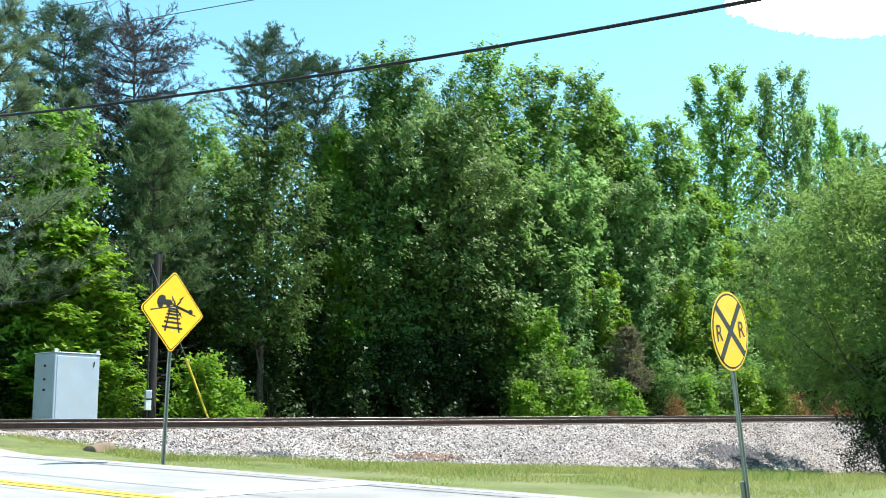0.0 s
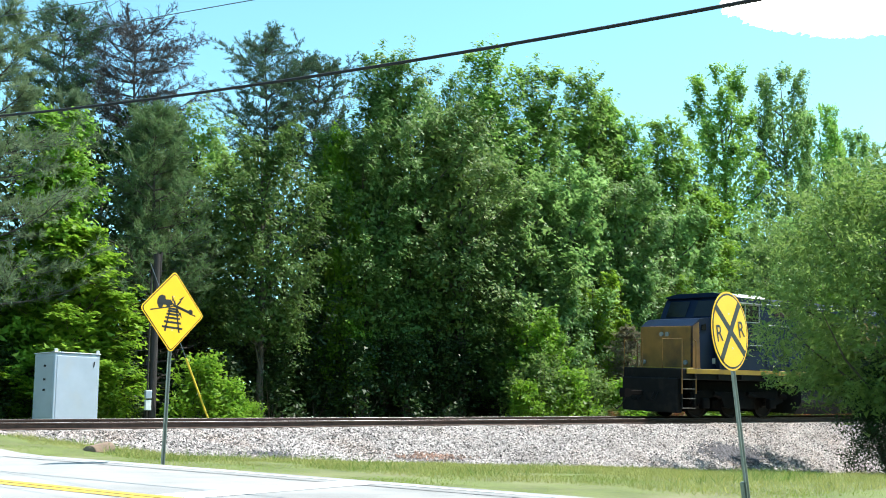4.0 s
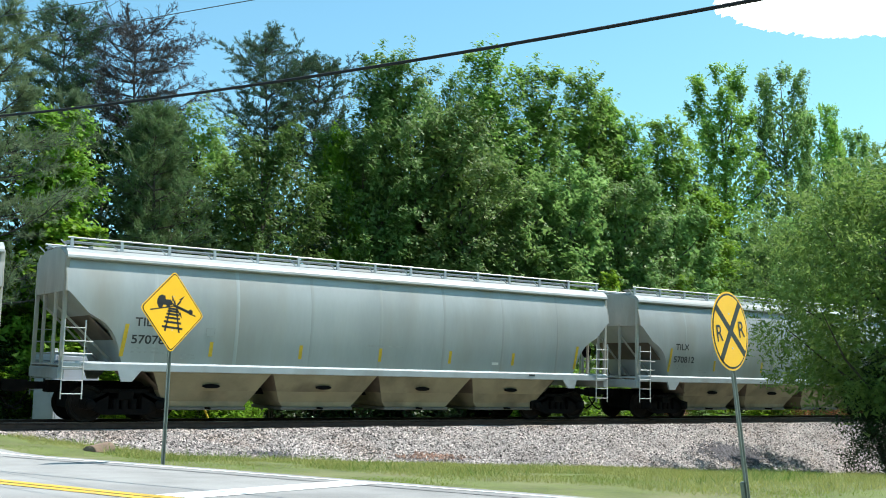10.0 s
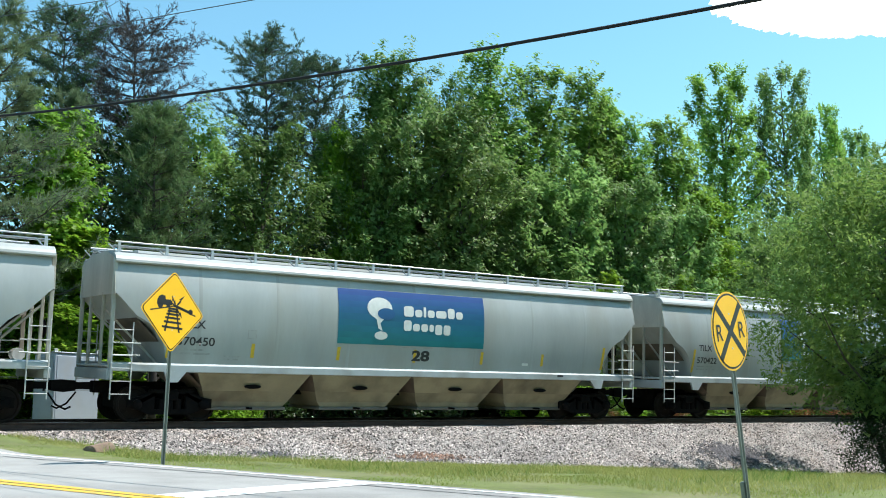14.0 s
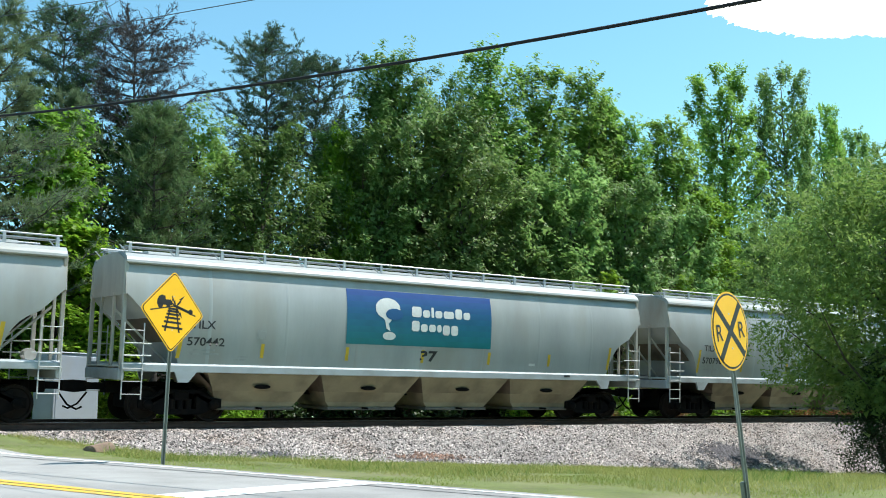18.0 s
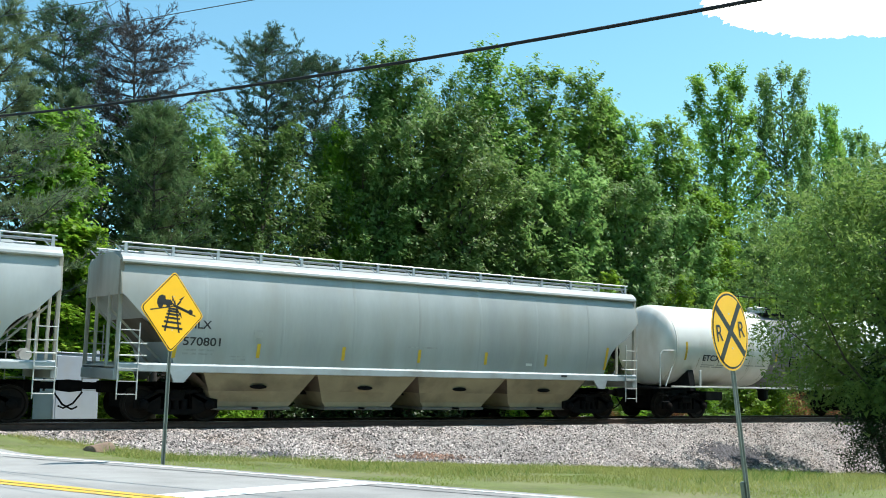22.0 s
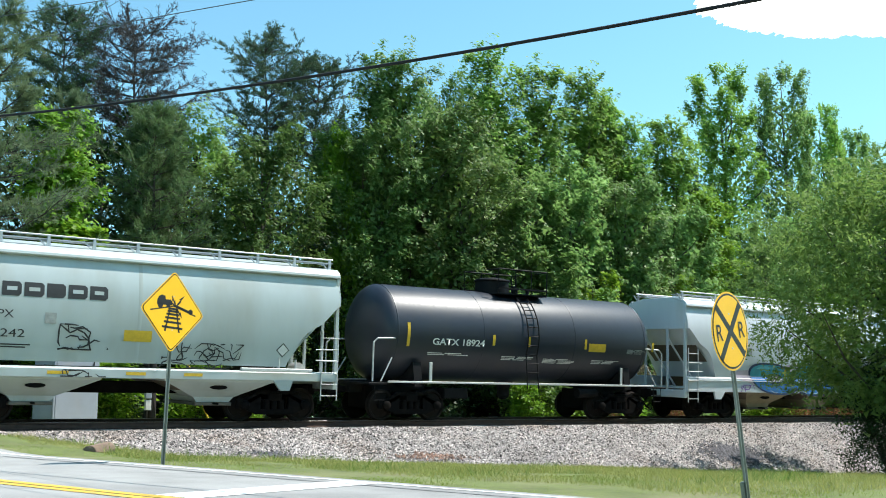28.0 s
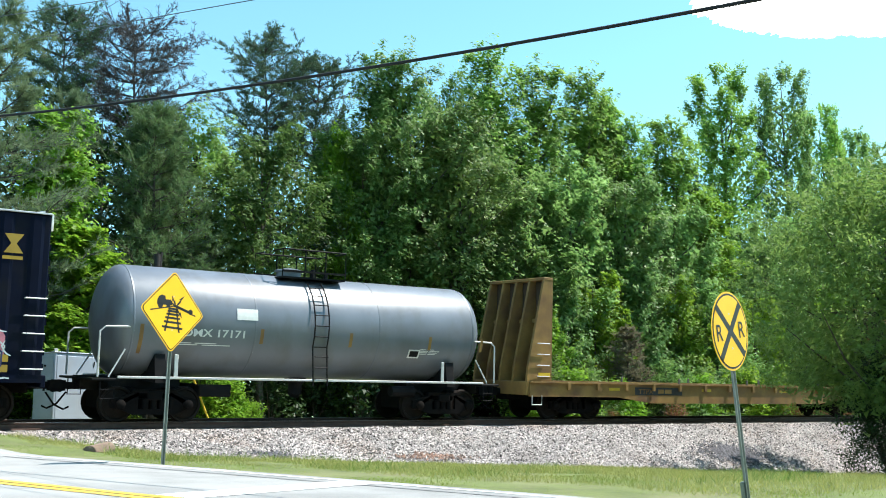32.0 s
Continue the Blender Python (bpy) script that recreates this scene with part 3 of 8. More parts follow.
# ---- covered hoppers ----
def hopper_fit(z, eave=4.02, top=-1.37, mid=-1.60, low=-1.46):
    """y of the bulging side at height z."""
    t = min(1.0, max(0.0, (z - 1.5) / (eave - 1.5)))
    if t < 0.5:
        return low + (mid - low) * math.sin(math.pi * t)
    return mid + (top - mid) * (1 - math.cos(math.pi * (t - 0.5)))**1.4


def hopper(paint, half, coupled, bays, bay_top, bay_bottom, bay_low, truck_x, sill=(1.30, 1.52), low_paint=None, sill_paint=None,
           label="", cut=1.40, posts=15, end_paint=None, trough=True, seams=8):
    car = thing("covered_hopper", label, "hopper car", "covered hoppers")
    low_paint, sill_paint, end_paint = low_paint or paint, sill_paint or paint, end_paint or M_END
    zs = [4.02, 3.9, 3.72, 3.5, 3.25, 3.0, 2.7, 2.4, 2.1, 1.8, 1.5]

    def section(x):
        e = half - abs(x)
        table = [(0.0, 3.24), (0.12, 3.14), (0.28, 2.97), (0.55, 2.70), (0.85, 2.54), (1.0, 2.43), (1.12, 2.30), (1.22, 2.15), (1.32, 1.94), (cut, 1.66), (cut + 0.06, 1.50)]
        zb = 1.50
        for (a, za), (b, zb_) in zip(table, table[1:]):
            if a <= e <= b:
                zb = za + (zb_ - za) * (e - a) / (b - a)
                break
        side = [(hopper_fit(max(z, zb)), max(z, zb)) for z in zs]
        right = [(-y, z) for y, z in side[::-1]]
        return [(x, y, z) for y, z in side + right]
    marks = sorted({s * (half - e) for e in (0, 0.12, 0.28, 0.42, 0.55, 0.68, 0.85, 1.0, 1.12, 1.22, 1.32, cut, cut + 0.06, cut + 1.2) for s in (-1, 1)} | {0.0})
    part("body", Shape().loft([section(x) for x in marks]), paint, car, smooth=True)
    # end sheets are set a little proud of the body's end
    for s in (-1, 1):
        x = s * half
        sh = Shape()
        prof = [(hopper_fit(z), z) for z in zs if z >= 3.2] + [(hopper_fit(3.22), 3.22)]
        prof = prof + [(-y, z) for y, z in prof[::-1]]
        prof = [(y * 1.002, z) for y, z in prof]
        top = [(-1.3, 4.14), (-0.7, 4.34), (0.7, 4.34), (1.3, 4.14)]
        sh.loft([[(x + s * d, y, z) for y, z in prof + top[::-1]] for d in (0.004, 0.03)])
        part("end_sheet", sh, end_paint, car, "streaky weathered end sheet")
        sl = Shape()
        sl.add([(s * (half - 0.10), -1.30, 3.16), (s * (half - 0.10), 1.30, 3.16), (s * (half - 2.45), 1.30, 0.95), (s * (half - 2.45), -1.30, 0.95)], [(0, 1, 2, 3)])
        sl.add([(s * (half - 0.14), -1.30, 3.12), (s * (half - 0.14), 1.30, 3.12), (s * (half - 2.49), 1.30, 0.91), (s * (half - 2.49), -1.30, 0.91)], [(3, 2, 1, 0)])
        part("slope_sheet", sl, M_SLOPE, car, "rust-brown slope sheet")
        fr = Shape()
        for y in (-1.40, 1.40):
            fr.box(s * half - 0.05, s * half + 0.05, y - 0.05, y + 0.05, sill[0], 4.1, 0.01)
        for y in (-0.55, 0.55):
            fr.box(s * half - 0.04, s * half + 0.04, y - 0.04, y + 0.04, sill[0], 3.3, 0.01)
            fr.rod((s * (half - 1.6), y, sill[0] + 0.1), (s * half, y, 2.9), 0.04, 4)
        part("end_frame", fr, end_paint, car)
        pf = Shape()
        pf.box(min(s * (half + 0.06), s * (half - 1.5)), max(s * (half + 0.06), s * (half - 1.5)), -1.42, 1.42, sill[0] + 0.10, sill[0] + 0.14, 0.01)
        for k in range(5):
            xx = s * (half - 0.25 - 0.28 * k)
            pf.rod((xx, -1.46, sill[0] + 0.16), (xx, 1.46, sill[0] + 0.16), 0.02, 4)
        part("end_platform", pf, M_STEEL_PALE, car, "open steel end platform")
        part("end_sill", Shape().box(s * half - 0.08, s * half + 0.08, -1.46, 1.46, sill[0] - 0.22, sill[0] + 0.06, 0.02), sill_paint, car)
        for y in (-1.50, 1.50):
            part("ladder", LADDER, M_STEEL_PALE, car, "pale side ladder", at=pose(s * half - (0.0 if s < 0 else 0.5), y - (0.05 if y < 0 else -0.05), 0))
            part("jacking_pad", Shape().plate([(s * (half - 1.95), sill[0] + 0.02), (s * (half - 1.35), sill[0] + 0.02), (s * (half - 1.45), sill[0] - 0.26), (s * (half - 1.72), sill[0] - 0.26)],
                                              y - 0.05, y + 0.02), sill_paint, car)
            gr = Shape().pipe([(s * (half - 0.7), y * 1.04, 2.0), (s * (half - 0.02), y * 1.04, 2.0)], 0.016)
            gr.pipe([(s * (half - 0.7), y * 1.04, 1.7), (s * (half - 0.02), y * 1.04, 1.7)], 0.016)
            part("grab_iron", gr, M_STEEL_PALE, car)
    # roof, eaves, trough hatch, running boards
    for y0, y1 in ((-1.53, -1.30), (1.30, 1.53)):
        e = Shape()
        sg = -1 if y0 < 0 else 1
        e.prism([(sg * 1.47, 4.02), (sg * 1.50, 4.05), (sg * 1.485, 4.11), (sg * 1.43, 4.185), (sg * 1.29, 4.285), (sg * 1.28, 4.02)], -half - 0.02, half + 0.02)
        part("eave_rail", e, paint, car)
    part("roof", Shape().prism([(-1.29, 4.10), (-1.29, 4.245), (-0.7, 4.36), (0.7, 4.36), (1.29, 4.245), (1.29, 4.10)], -half + 0.01, half - 0.01), paint, car)
    part("hatch_cover", Shape().prism([(-0.34, 4.365), (-0.30, 4.46), (0, 4.50), (0.30, 4.46), (0.34, 4.365)], -half + 0.9, half - 0.9), paint, car)
    for sg in (-1, 1):
        rb = Shape()
        rb.box(-half + 0.05, half - 0.05, sg * 0.84 - 0.2, sg * 0.84 + 0.2, 4.47, 4.495)
        part("running_board", rb, M_GALV, car, "galvanised grating running board")
        rl = Shape()
        rl.rod((-half + 0.05, sg * 1.12, 4.57), (half - 0.05, sg * 1.12, 4.57), 0.022, 6)
        rl.rod((-half + 0.05, sg * 1.12, 4.47), (half - 0.05, sg * 1.12, 4.47), 0.014, 4)
        part("roof_rail", rl, M_GALV, car)
        for i in range(posts):
            x = -half + 0.15 + (2 * half - 0.3) * i / (posts - 1)
            st = Shape().plate([(x - 0.05, 4.24), (x + 0.05, 4.24), (x + 0.03, 4.57), (x - 0.03, 4.57)], sg * 1.12 - 0.02, sg * 1.12 + 0.02)
            st.box(x - 0.03, x + 0.03, min(sg * 0.66, sg * 1.12), max(sg * 0.66, sg * 1.12), 4.44, 4.47)
            st.plate([(x - 0.28, 4.50), (x - 0.24, 4.50), (x - 0.02, 4.28), (x - 0.06, 4.28)], sg * 1.10 - 0.02, sg * 1.10 + 0.02)
            part("bracket", st, M_GALV, car)
    # sills and seams
    for sg in (-1, 1):
        part("side_sill", Shape().prism([(sg * 1.44, sill[0]), (sg * 1.525, sill[0]), (sg * 1.535, sill[0] + 0.015), (sg * 1.535, sill[1] - 0.05), (sg * 1.475, sill[1]), (sg * 1.44, sill[1])], -half - 0.02, half + 0.02),
             sill_paint, car)
    for i in range(1, seams):
        x = -half + 2 * half * i / seams
        if half - abs(x) < cut + 0.1:
            continue
        ring = []
        for z in zs:
            ring.append((hopper_fit(z), z))
        sm = Shape()
        sm.loft([[(x + d, y - 0.006 * k, z) for y, z in ring] for d, k in ((-0.06, -0.2), (-0.03, 0.35), (0.03, 0.35), (0.06, -0.2))], closed=False)
        part("weld_seam", sm, paint, car, smooth=True)
    # discharge bays with their outlet gates
    for cx in bays:
        t, b = bay_top / 2, bay_bottom / 2
        km, wm, zm = t * 0.97 + (b + 0.12 - t * 0.97) * 0.6, 1.17, sill[0] - 0.05 + (bay_low + 0.19 - sill[0]) * 0.6
        sh = Shape().loft([[(cx - k * 1.0, -w, z), (cx + k * 1.0, -w, z), (cx + k * 1.0, w, z), (cx - k * 1.0, w, z)]
                           for k, w, z in ((t, 1.49, sill[0] + 0.03), (t * 0.97, 1.46, sill[0] - 0.05), (km, wm, zm))])
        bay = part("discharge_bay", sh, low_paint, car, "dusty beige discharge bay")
        # thin brown sheets over the bay ends carry their shade as colour
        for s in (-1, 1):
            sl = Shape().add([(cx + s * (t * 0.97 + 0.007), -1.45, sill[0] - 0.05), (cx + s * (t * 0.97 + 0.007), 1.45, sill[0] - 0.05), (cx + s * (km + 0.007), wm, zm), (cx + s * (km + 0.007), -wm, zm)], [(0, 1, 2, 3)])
            part("bay_slope", sl, M_SLOPE, bay, "thin brown sheet that paints shade on the bay end")
        chute = Shape().loft([[(cx - k, -w, z), (cx + k, -w, z), (cx + k, w, z), (cx - k, w, z)] for k, w, z in ((km + 0.004, wm + 0.004, zm + 0.002), (b + 0.12, 0.98, bay_low + 0.14), (b, 0.95, bay_low))])
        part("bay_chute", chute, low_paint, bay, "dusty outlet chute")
        part("outlet_gate", Shape().box(cx - b - 0.06, cx + b + 0.06, -1.0, 1.0, bay_low - 0.09, bay_low - 0.002, 0.015), M_SILL_OLD, bay, "grey sliding outlet gate")
        part("gate_shaft", Shape().rod((cx, -1.30, bay_low - 0.03), (cx, 1.30, bay_low - 0.03), 0.03, 8), M_TRUCK, bay)
        part("stain_plate", Shape().plate(ellipse(cx, (sill[0] + bay_low) / 2 + 0.10, 0.24, 0.06, 12), -1.345, -1.28), M_TRUCK, bay, "dark rusty bracket")
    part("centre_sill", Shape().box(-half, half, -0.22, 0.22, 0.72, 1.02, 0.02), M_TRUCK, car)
    for s in (-1, 1):
        bogie(car, s * truck_x)
    couplers(car, coupled / 2)
    br = Shape().rod((half - 0.3, 0.25, sill[0] + 0.35), (half - 0.3, 0.7, sill[0] + 0.35), 0.16, 10)
    part("brake_cylinder", br, M_STEEL_PALE, car)
    part("brake_wheel", Shape().lathe([(half + 0.10, 0.20), (half + 0.12, 0.24), (half + 0.14, 0.20)], 16).moved(0, -0.35, 2.3), M_TRUCK, car)
    return car


def reflectors(car, half, places, fit, z0=1.72, z1=2.10):
    for x in places:
        decal("reflector", [(x - 0.05, z0), (x + 0.05, z0), (x + 0.06, z1), (x - 0.04, z1)], M_YELLOW_REFLECT, car, fit, rows=2, label="yellow reflective strip")


HOP_HALF, HOP_PITCH = 8.88, 19.26


def pellet_hopper(number, label, fleet=None):
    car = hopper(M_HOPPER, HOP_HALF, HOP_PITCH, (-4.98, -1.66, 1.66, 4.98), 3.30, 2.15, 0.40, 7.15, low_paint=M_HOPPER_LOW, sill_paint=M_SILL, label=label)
    x0 = -9.03
    lettering("lettering", "TILX", M_STENCIL, car, x0 + 1.85, 2.44, 0.22, 0.68, hopper_fit, "black stencilled mark", bold=0.02)
    lettering("lettering", number, M_STENCIL, car, x0 + 1.77, 2.00, 0.22, 1.04, hopper_fit, "black stencilled mark", bold=0.02)
    small_print(car, x0 + 1.8, 1.86, 0.95, 2, hopper_fit)
    decal("reflector", [(x0 + 1.51, 1.66), (x0 + 1.61, 1.66), (x0 + 1.71, 2.48), (x0 + 1.61, 2.48)], M_YELLOW_REFLECT, car, hopper_fit, rows=3, label="yellow reflective strip")
    decal("reflector", [(-x0 - 1.55, 1.66), (-x0 - 1.65, 1.66), (-x0 - 1.57, 2.40), (-x0 - 1.47, 2.40)], M_YELLOW_REFLECT, car, hopper_fit, rows=3, label="yellow reflective strip")
    reflectors(car, HOP_HALF, (x0 + 3.9, x0 + 6.5, x0 + 9.05, x0 + 11.5, x0 + 13.9), hopper_fit)
    decal("placard", rect(x0 + 3.72, x0 + 3.98, 2.22, 2.46), M_FINE_STENCIL, car, hopper_fit, rows=1)
    decal("placard", rect(x0 + 3.75, x0 + 3.95, 2.25, 2.43), M_HOPPER, car, hopper_fit, off=0.010, rows=1)
    decal("placard", rect(x0 + 13.1, x0 + 13.35, 1.72, 1.80), M_WHITE_REFLECT, car, hopper_fit, rows=1)
    decal("placard", rect(x0 + 14.55, x0 + 14.8, 1.40, 1.455), M_STENCIL, car, lambda z: -1.537, rows=1)
    small_print(car, x0 + 8.6, 2.14, 1.4, 1, hopper_fit)
    small_print(car, x0 + 3.1, 1.72, 0.5, 2, hopper_fit, rh=0.04)
    if fleet:
        bx0, bx1, bz0, bz1 = x0 + 6.43, x0 + 11.53, 2.20, 3.77
        # the film shades from blue to teal in level strips
        n = 9
        for i in range(n):
            za, zb = bz0 + (bz1 - bz0) * i / n, bz0 + (bz1 - bz0) * (i + 1) / n
            decal("banner_strip", rect(bx0, bx1, za, zb), BANNER[i], car, hopper_fit, rows=2, label="blue to teal vinyl banner")
        gx, gz = x0 + 7.78, 3.02
        decal("emblem", ellipse(gx, gz + 0.24, 0.42, 0.31), M_WHITE_REFLECT, car, hopper_fit, 0.012, rows=6, label="white round emblem")
        decal("emblem", ellipse(gx + 0.06, gz - 0.55, 0.22, 0.12), M_WHITE_REFLECT, car, hopper_fit, 0.012, rows=3, label="white round emblem")
        decal("emblem", [(gx - 0.36, gz + 0.1), (gx - 0.1, gz - 0.1), (gx - 0.05, gz - 0.34), (gx + 0.1, gz - 0.42), (gx + 0.02, gz - 0.2), (gx + 0.2, gz - 0.02), (gx + 0.02, gz + 0.1)],
              M_WHITE_REFLECT, car, hopper_fit, 0.012, rows=5, label="white round emblem")
        decal("emblem", ellipse(gx + 0.22, gz + 0.08, 0.30, 0.17, 14), BANNER[6], car, hopper_fit, 0.016, rows=4)
        # trade words as plain rounded bars, tall and short
        for zc, bars in ((3.06, ((0.34, 1), (0.25, 0), (0.09, 1), (0.25, 0), (0.38, 0), (0.25, 1), (0.25, 0))), (2.64, ((0.27, 1), (0.24, 0), (0.24, 0), (0.16, 0), (0.25, -1), (0.25, -1)))):
            px = x0 + 8.60
            for wd, tall in bars:
                z0_, z1_ = zc - (0.08 if tall < 0 else 0.0), zc + (0.31 if tall > 0 else 0.22)
                c_ = min(0.05, wd * 0.3)
                decal("name_bar", [(px + c_, z0_), (px + wd - c_, z0_), (px + wd, z0_ + c_), (px + wd, z1_ - c_), (px + wd - c_, z1_), (px + c_, z1_), (px, z1_ - c_), (px, z0_ + c_)], M_WHITE_REFLECT, car, hopper_fit, 0.012, rows=2, label="white trade-name block")
                px += wd + 0.05
        lettering("lettering", fleet, M_STENCIL, car, x0 + 8.95, 1.78, 0.30, 0.62, hopper_fit, "bold black fleet number", bold=0.05)
    return car


BANNER = []
for i in range(9):
    t = i / 8
    c = tuple(a + (b - a) * t for a, b in zip((0.010, 0.17, 0.20), (0.022, 0.065, 0.24)))
    BANNER.append(mat("banner_film_" + "abcdefghi"[i], c, 0.35, var=0.10, scale=2))

TRAIN = []      # (car, place along the train, turned round)


def couple(car, x0, turned=False):
    TRAIN.append((car, x0, turned))


GREY = "pale grey covered hopper with beige discharge bays"
hops = [("570447", "27"), ("570785", None), ("570812", None), ("570798", None), ("570450", "28"), ("570422", "17"), ("570509", "82"), ("570442", "37"), ("570796", None), ("570805", None), ("570801", None)]
for k, (num, fleet) in enumerate(hops):
    lb = GREY + (" and a blue-teal banner" if fleet else " and no banner")
    couple(pellet_hopper(num, lb, fleet), -97.97 + HOP_PITCH * k + 9.03)


# graffiti: overlapping bubble shapes in spray colours
def spray(name, col, rough=0.5):
    return mat(name, col, rough, var=0.22, scale=3)


M_SP_BLUE, M_SP_TEAL, M_SP_NAVY = spray("spray_blue", (0.025, 0.16, 0.42)), spray("spray_teal", (0.03, 0.30, 0.38)), spray("spray_navy", (0.015, 0.03, 0.10))
M_SP_PINK, M_SP_PURPLE, M_SP_GREEN = spray("spray_pink", (0.52, 0.17, 0.22)), spray("spray_purple", (0.20, 0.10, 0.34)), spray("spray_green", (0.012, 0.125, 0.030))
M_SP_LIME, M_SP_ORANGE, M_SP_WHITE = spray("spray_lime", (0.12, 0.24, 0.02)), spray("spray_orange", (0.46, 0.19, 0.03)), spray("spray_white", (0.55, 0.60, 0.62))
M_SP_DEEP = spray("spray_deep_green", (0.007, 0.060, 0.018))
M_SP_LIGHT = spray("spray_light_teal", (0.10, 0.42, 0.48))
M_GREY_STENCIL = spray("grey_stencil", (0.10, 0.105, 0.11))
M_SP_MIST = spray("spray_pink_mist", (0.55, 0.45, 0.52))


def stroke(pts, w):
    """Outline of a bent stroke of width w through (x, z) points."""
    a, b = [], []
    for i, p in enumerate(pts):
        q, r = pts[max(0, i - 1)], pts[min(len(pts) - 1, i + 1)]
        dx, dz = r[0] - q[0], r[1] - q[1]
        n = math.hypot(dx, dz) or 1
        ww = w * (0.5 if i in (0, len(pts) - 1) else 1) / 2
        a.append((p[0] - dz / n * ww, p[1] + dx / n * ww))
        b.append((p[0] + dz / n * ww, p[1] - dx / n * ww))
    return a, b


def scrawl(car, rng, x0, x1, z0, z1, m, fit, n=8, w=0.03, off=0.02, name="graffiti_scrawl", label="sprayed scrawl"):
    """Spray-can strokes with no letters in them."""
    sh = Shape()
    for _ in range(n):
        x, z = rng.uniform(x0, x1), rng.uniform(z0, z1)
        pts = [(x, z)]
        ang = rng.uniform(0, 6.3)
        for _ in range(rng.randint(3, 6)):
            ang += rng.uniform(-1.2, 1.2)
            ln = rng.uniform(0.08, 0.24)
            pts.append((min(x1, max(x0, pts[-1][0] + ln * math.cos(ang))), min(z1, max(z0, pts[-1][1] + ln * math.sin(ang)))))
        a, b = stroke(pts, w)
        for i in range(len(pts) - 1):
            q = [a[i], a[i + 1], b[i + 1], b[i]]
            sh.add([(px, fit(pz) - off, pz) for px, pz in q], [(0, 1, 2, 3)])
    return part(name, sh, m, car, label)


def blob(rng, cx, cz, rx, rz, n=26, rough=0.13):
    k1, k2, p1, p2 = rng.randint(2, 4), rng.randint(4, 7), rng.uniform(0, 6), rng.uniform(0, 6)
    return [(cx + rx * (1 + rough * math.sin(k1 * a + p1) + rough * 0.6 * math.sin(k2 * a + p2)) * math.cos(a),
             cz + rz * (1 + rough * math.sin(k1 * a + p1) + rough * 0.6 * math.sin(k2 * a + p2)) * math.sin(a)) for a in (2 * math.pi * i / n for i in range(n))]


# ---- short pale hopper with the trade name ----
def trade_hopper():
    car = hopper(M_HOPPER_PALE, 5.70, 12.9, (-2.35, 2.30), 3.1, 0.9, 0.52, 4.05, sill=(1.12, 1.38), label="short pale green-grey covered hopper with black graffiti", cut=1.5, posts=11, seams=2,
                 end_paint=M_HOPPER_PALE, low_paint=M_HOPPER_PALE)
    x0 = -5.75
    # broad trade name drawn as plain rounded blocks
    px = x0 + 1.94
    for wd, hole in ((0.44, 1), (0.44, 1), (0.46, 1), (0.44, 0), (0.46, 1), (0.44, 1)):
        decal("name_block", [(px + 0.06, 3.02), (px + wd - 0.06, 3.02), (px + wd, 3.08), (px + wd, 3.30), (px + wd - 0.06, 3.36), (px, 3.36), (px, 3.02)], M_STENCIL, car, hopper_fit, rows=3, label="black trade-name block")
        if hole:
            decal("name_gap", rect(px + 0.11, px + wd - 0.10, 3.15, 3.24), M_HOPPER_PALE, car, hopper_fit, 0.010, rows=1)
        px += wd + 0.06
    lettering("lettering", "UNPX", M_STENCIL, car, x0 + 1.90, 2.50, 0.20, 0.84, hopper_fit, "black stencilled mark")
    lettering("lettering", "320242", M_STENCIL, car, x0 + 1.88, 2.05, 0.20, 1.14, hopper_fit, "black stencilled mark")
    small_print(car, x0 + 1.8, 1.86, 1.6, 2, hopper_fit, M_STENCIL, 0.03)
    decal("placard", rect(x0 + 5.38, x0 + 6.09, 2.04, 2.32), M_YELLOW_REFLECT, car, hopper_fit, rows=2, label="yellow notice panel")
    decal("placard", rect(x0 + 3.45, x0 + 3.72, 2.4, 2.66), M_FINE_STENCIL, car, hopper_fit, rows=1)
    for x in (0.75, 3.6, 5.5, 7.0):
        decal("reflector", rect(x0 + x, x0 + x + 0.5, 1.20, 1.28), M_YELLOW_REFLECT, car, lambda z: -1.537, rows=1, label="yellow reflective strip")
    r = random.Random(11)
    scrawl(car, r, x0 + 3.8, x0 + 5.0, 1.8, 2.4, M_STENCIL, hopper_fit, 11, 0.04)
    scrawl(car, r, x0 + 6.4, x0 + 8.6, 1.62, 2.05, M_STENCIL, hopper_fit, 22, 0.03)
    scrawl(car, r, x0 + 6.2, x0 + 8.2, 1.42, 1.6, M_STENCIL, lambda z: -1.537, 10, 0.028)
    scrawl(car, r, x0 + 3.9, x0 + 5.0, 1.15, 1.3, M_STENCIL, lambda z: -1.537, 6, 0.03)
    decal("hazard_diamond", [(x0 + 9.75, 1.75), (x0 + 9.95, 1.95), (x0 + 9.75, 2.15), (x0 + 9.55, 1.95)], M_STENCIL, car, hopper_fit, rows=3, label="black-edged diamond placard")
    decal("hazard_diamond", [(x0 + 9.75, 1.79), (x0 + 9.91, 1.95), (x0 + 9.75, 2.11), (x0 + 9.59, 1.95)], M_WHITE_REFLECT, car, hopper_fit, 0.010, rows=3)
    vb = Shape()
    vb.box(x0 + 8.5, x0 + 10.6, -1.70, -1.58, 1.36, 1.46, 0.02).rod((x0 + 9.6, -1.64, 1.40), (x0 + 9.6, -1.64, 1.75), 0.03, 8).rod((x0 + 10.1, -1.64, 1.40), (x0 + 10.1, -1.64, 1.70), 0.03, 8)
    part("valve_pipe", vb, M_STEEL_PALE, car, "pale pneumatic pipe with valves")
    return car


couple(trade_hopper(), 182.75)


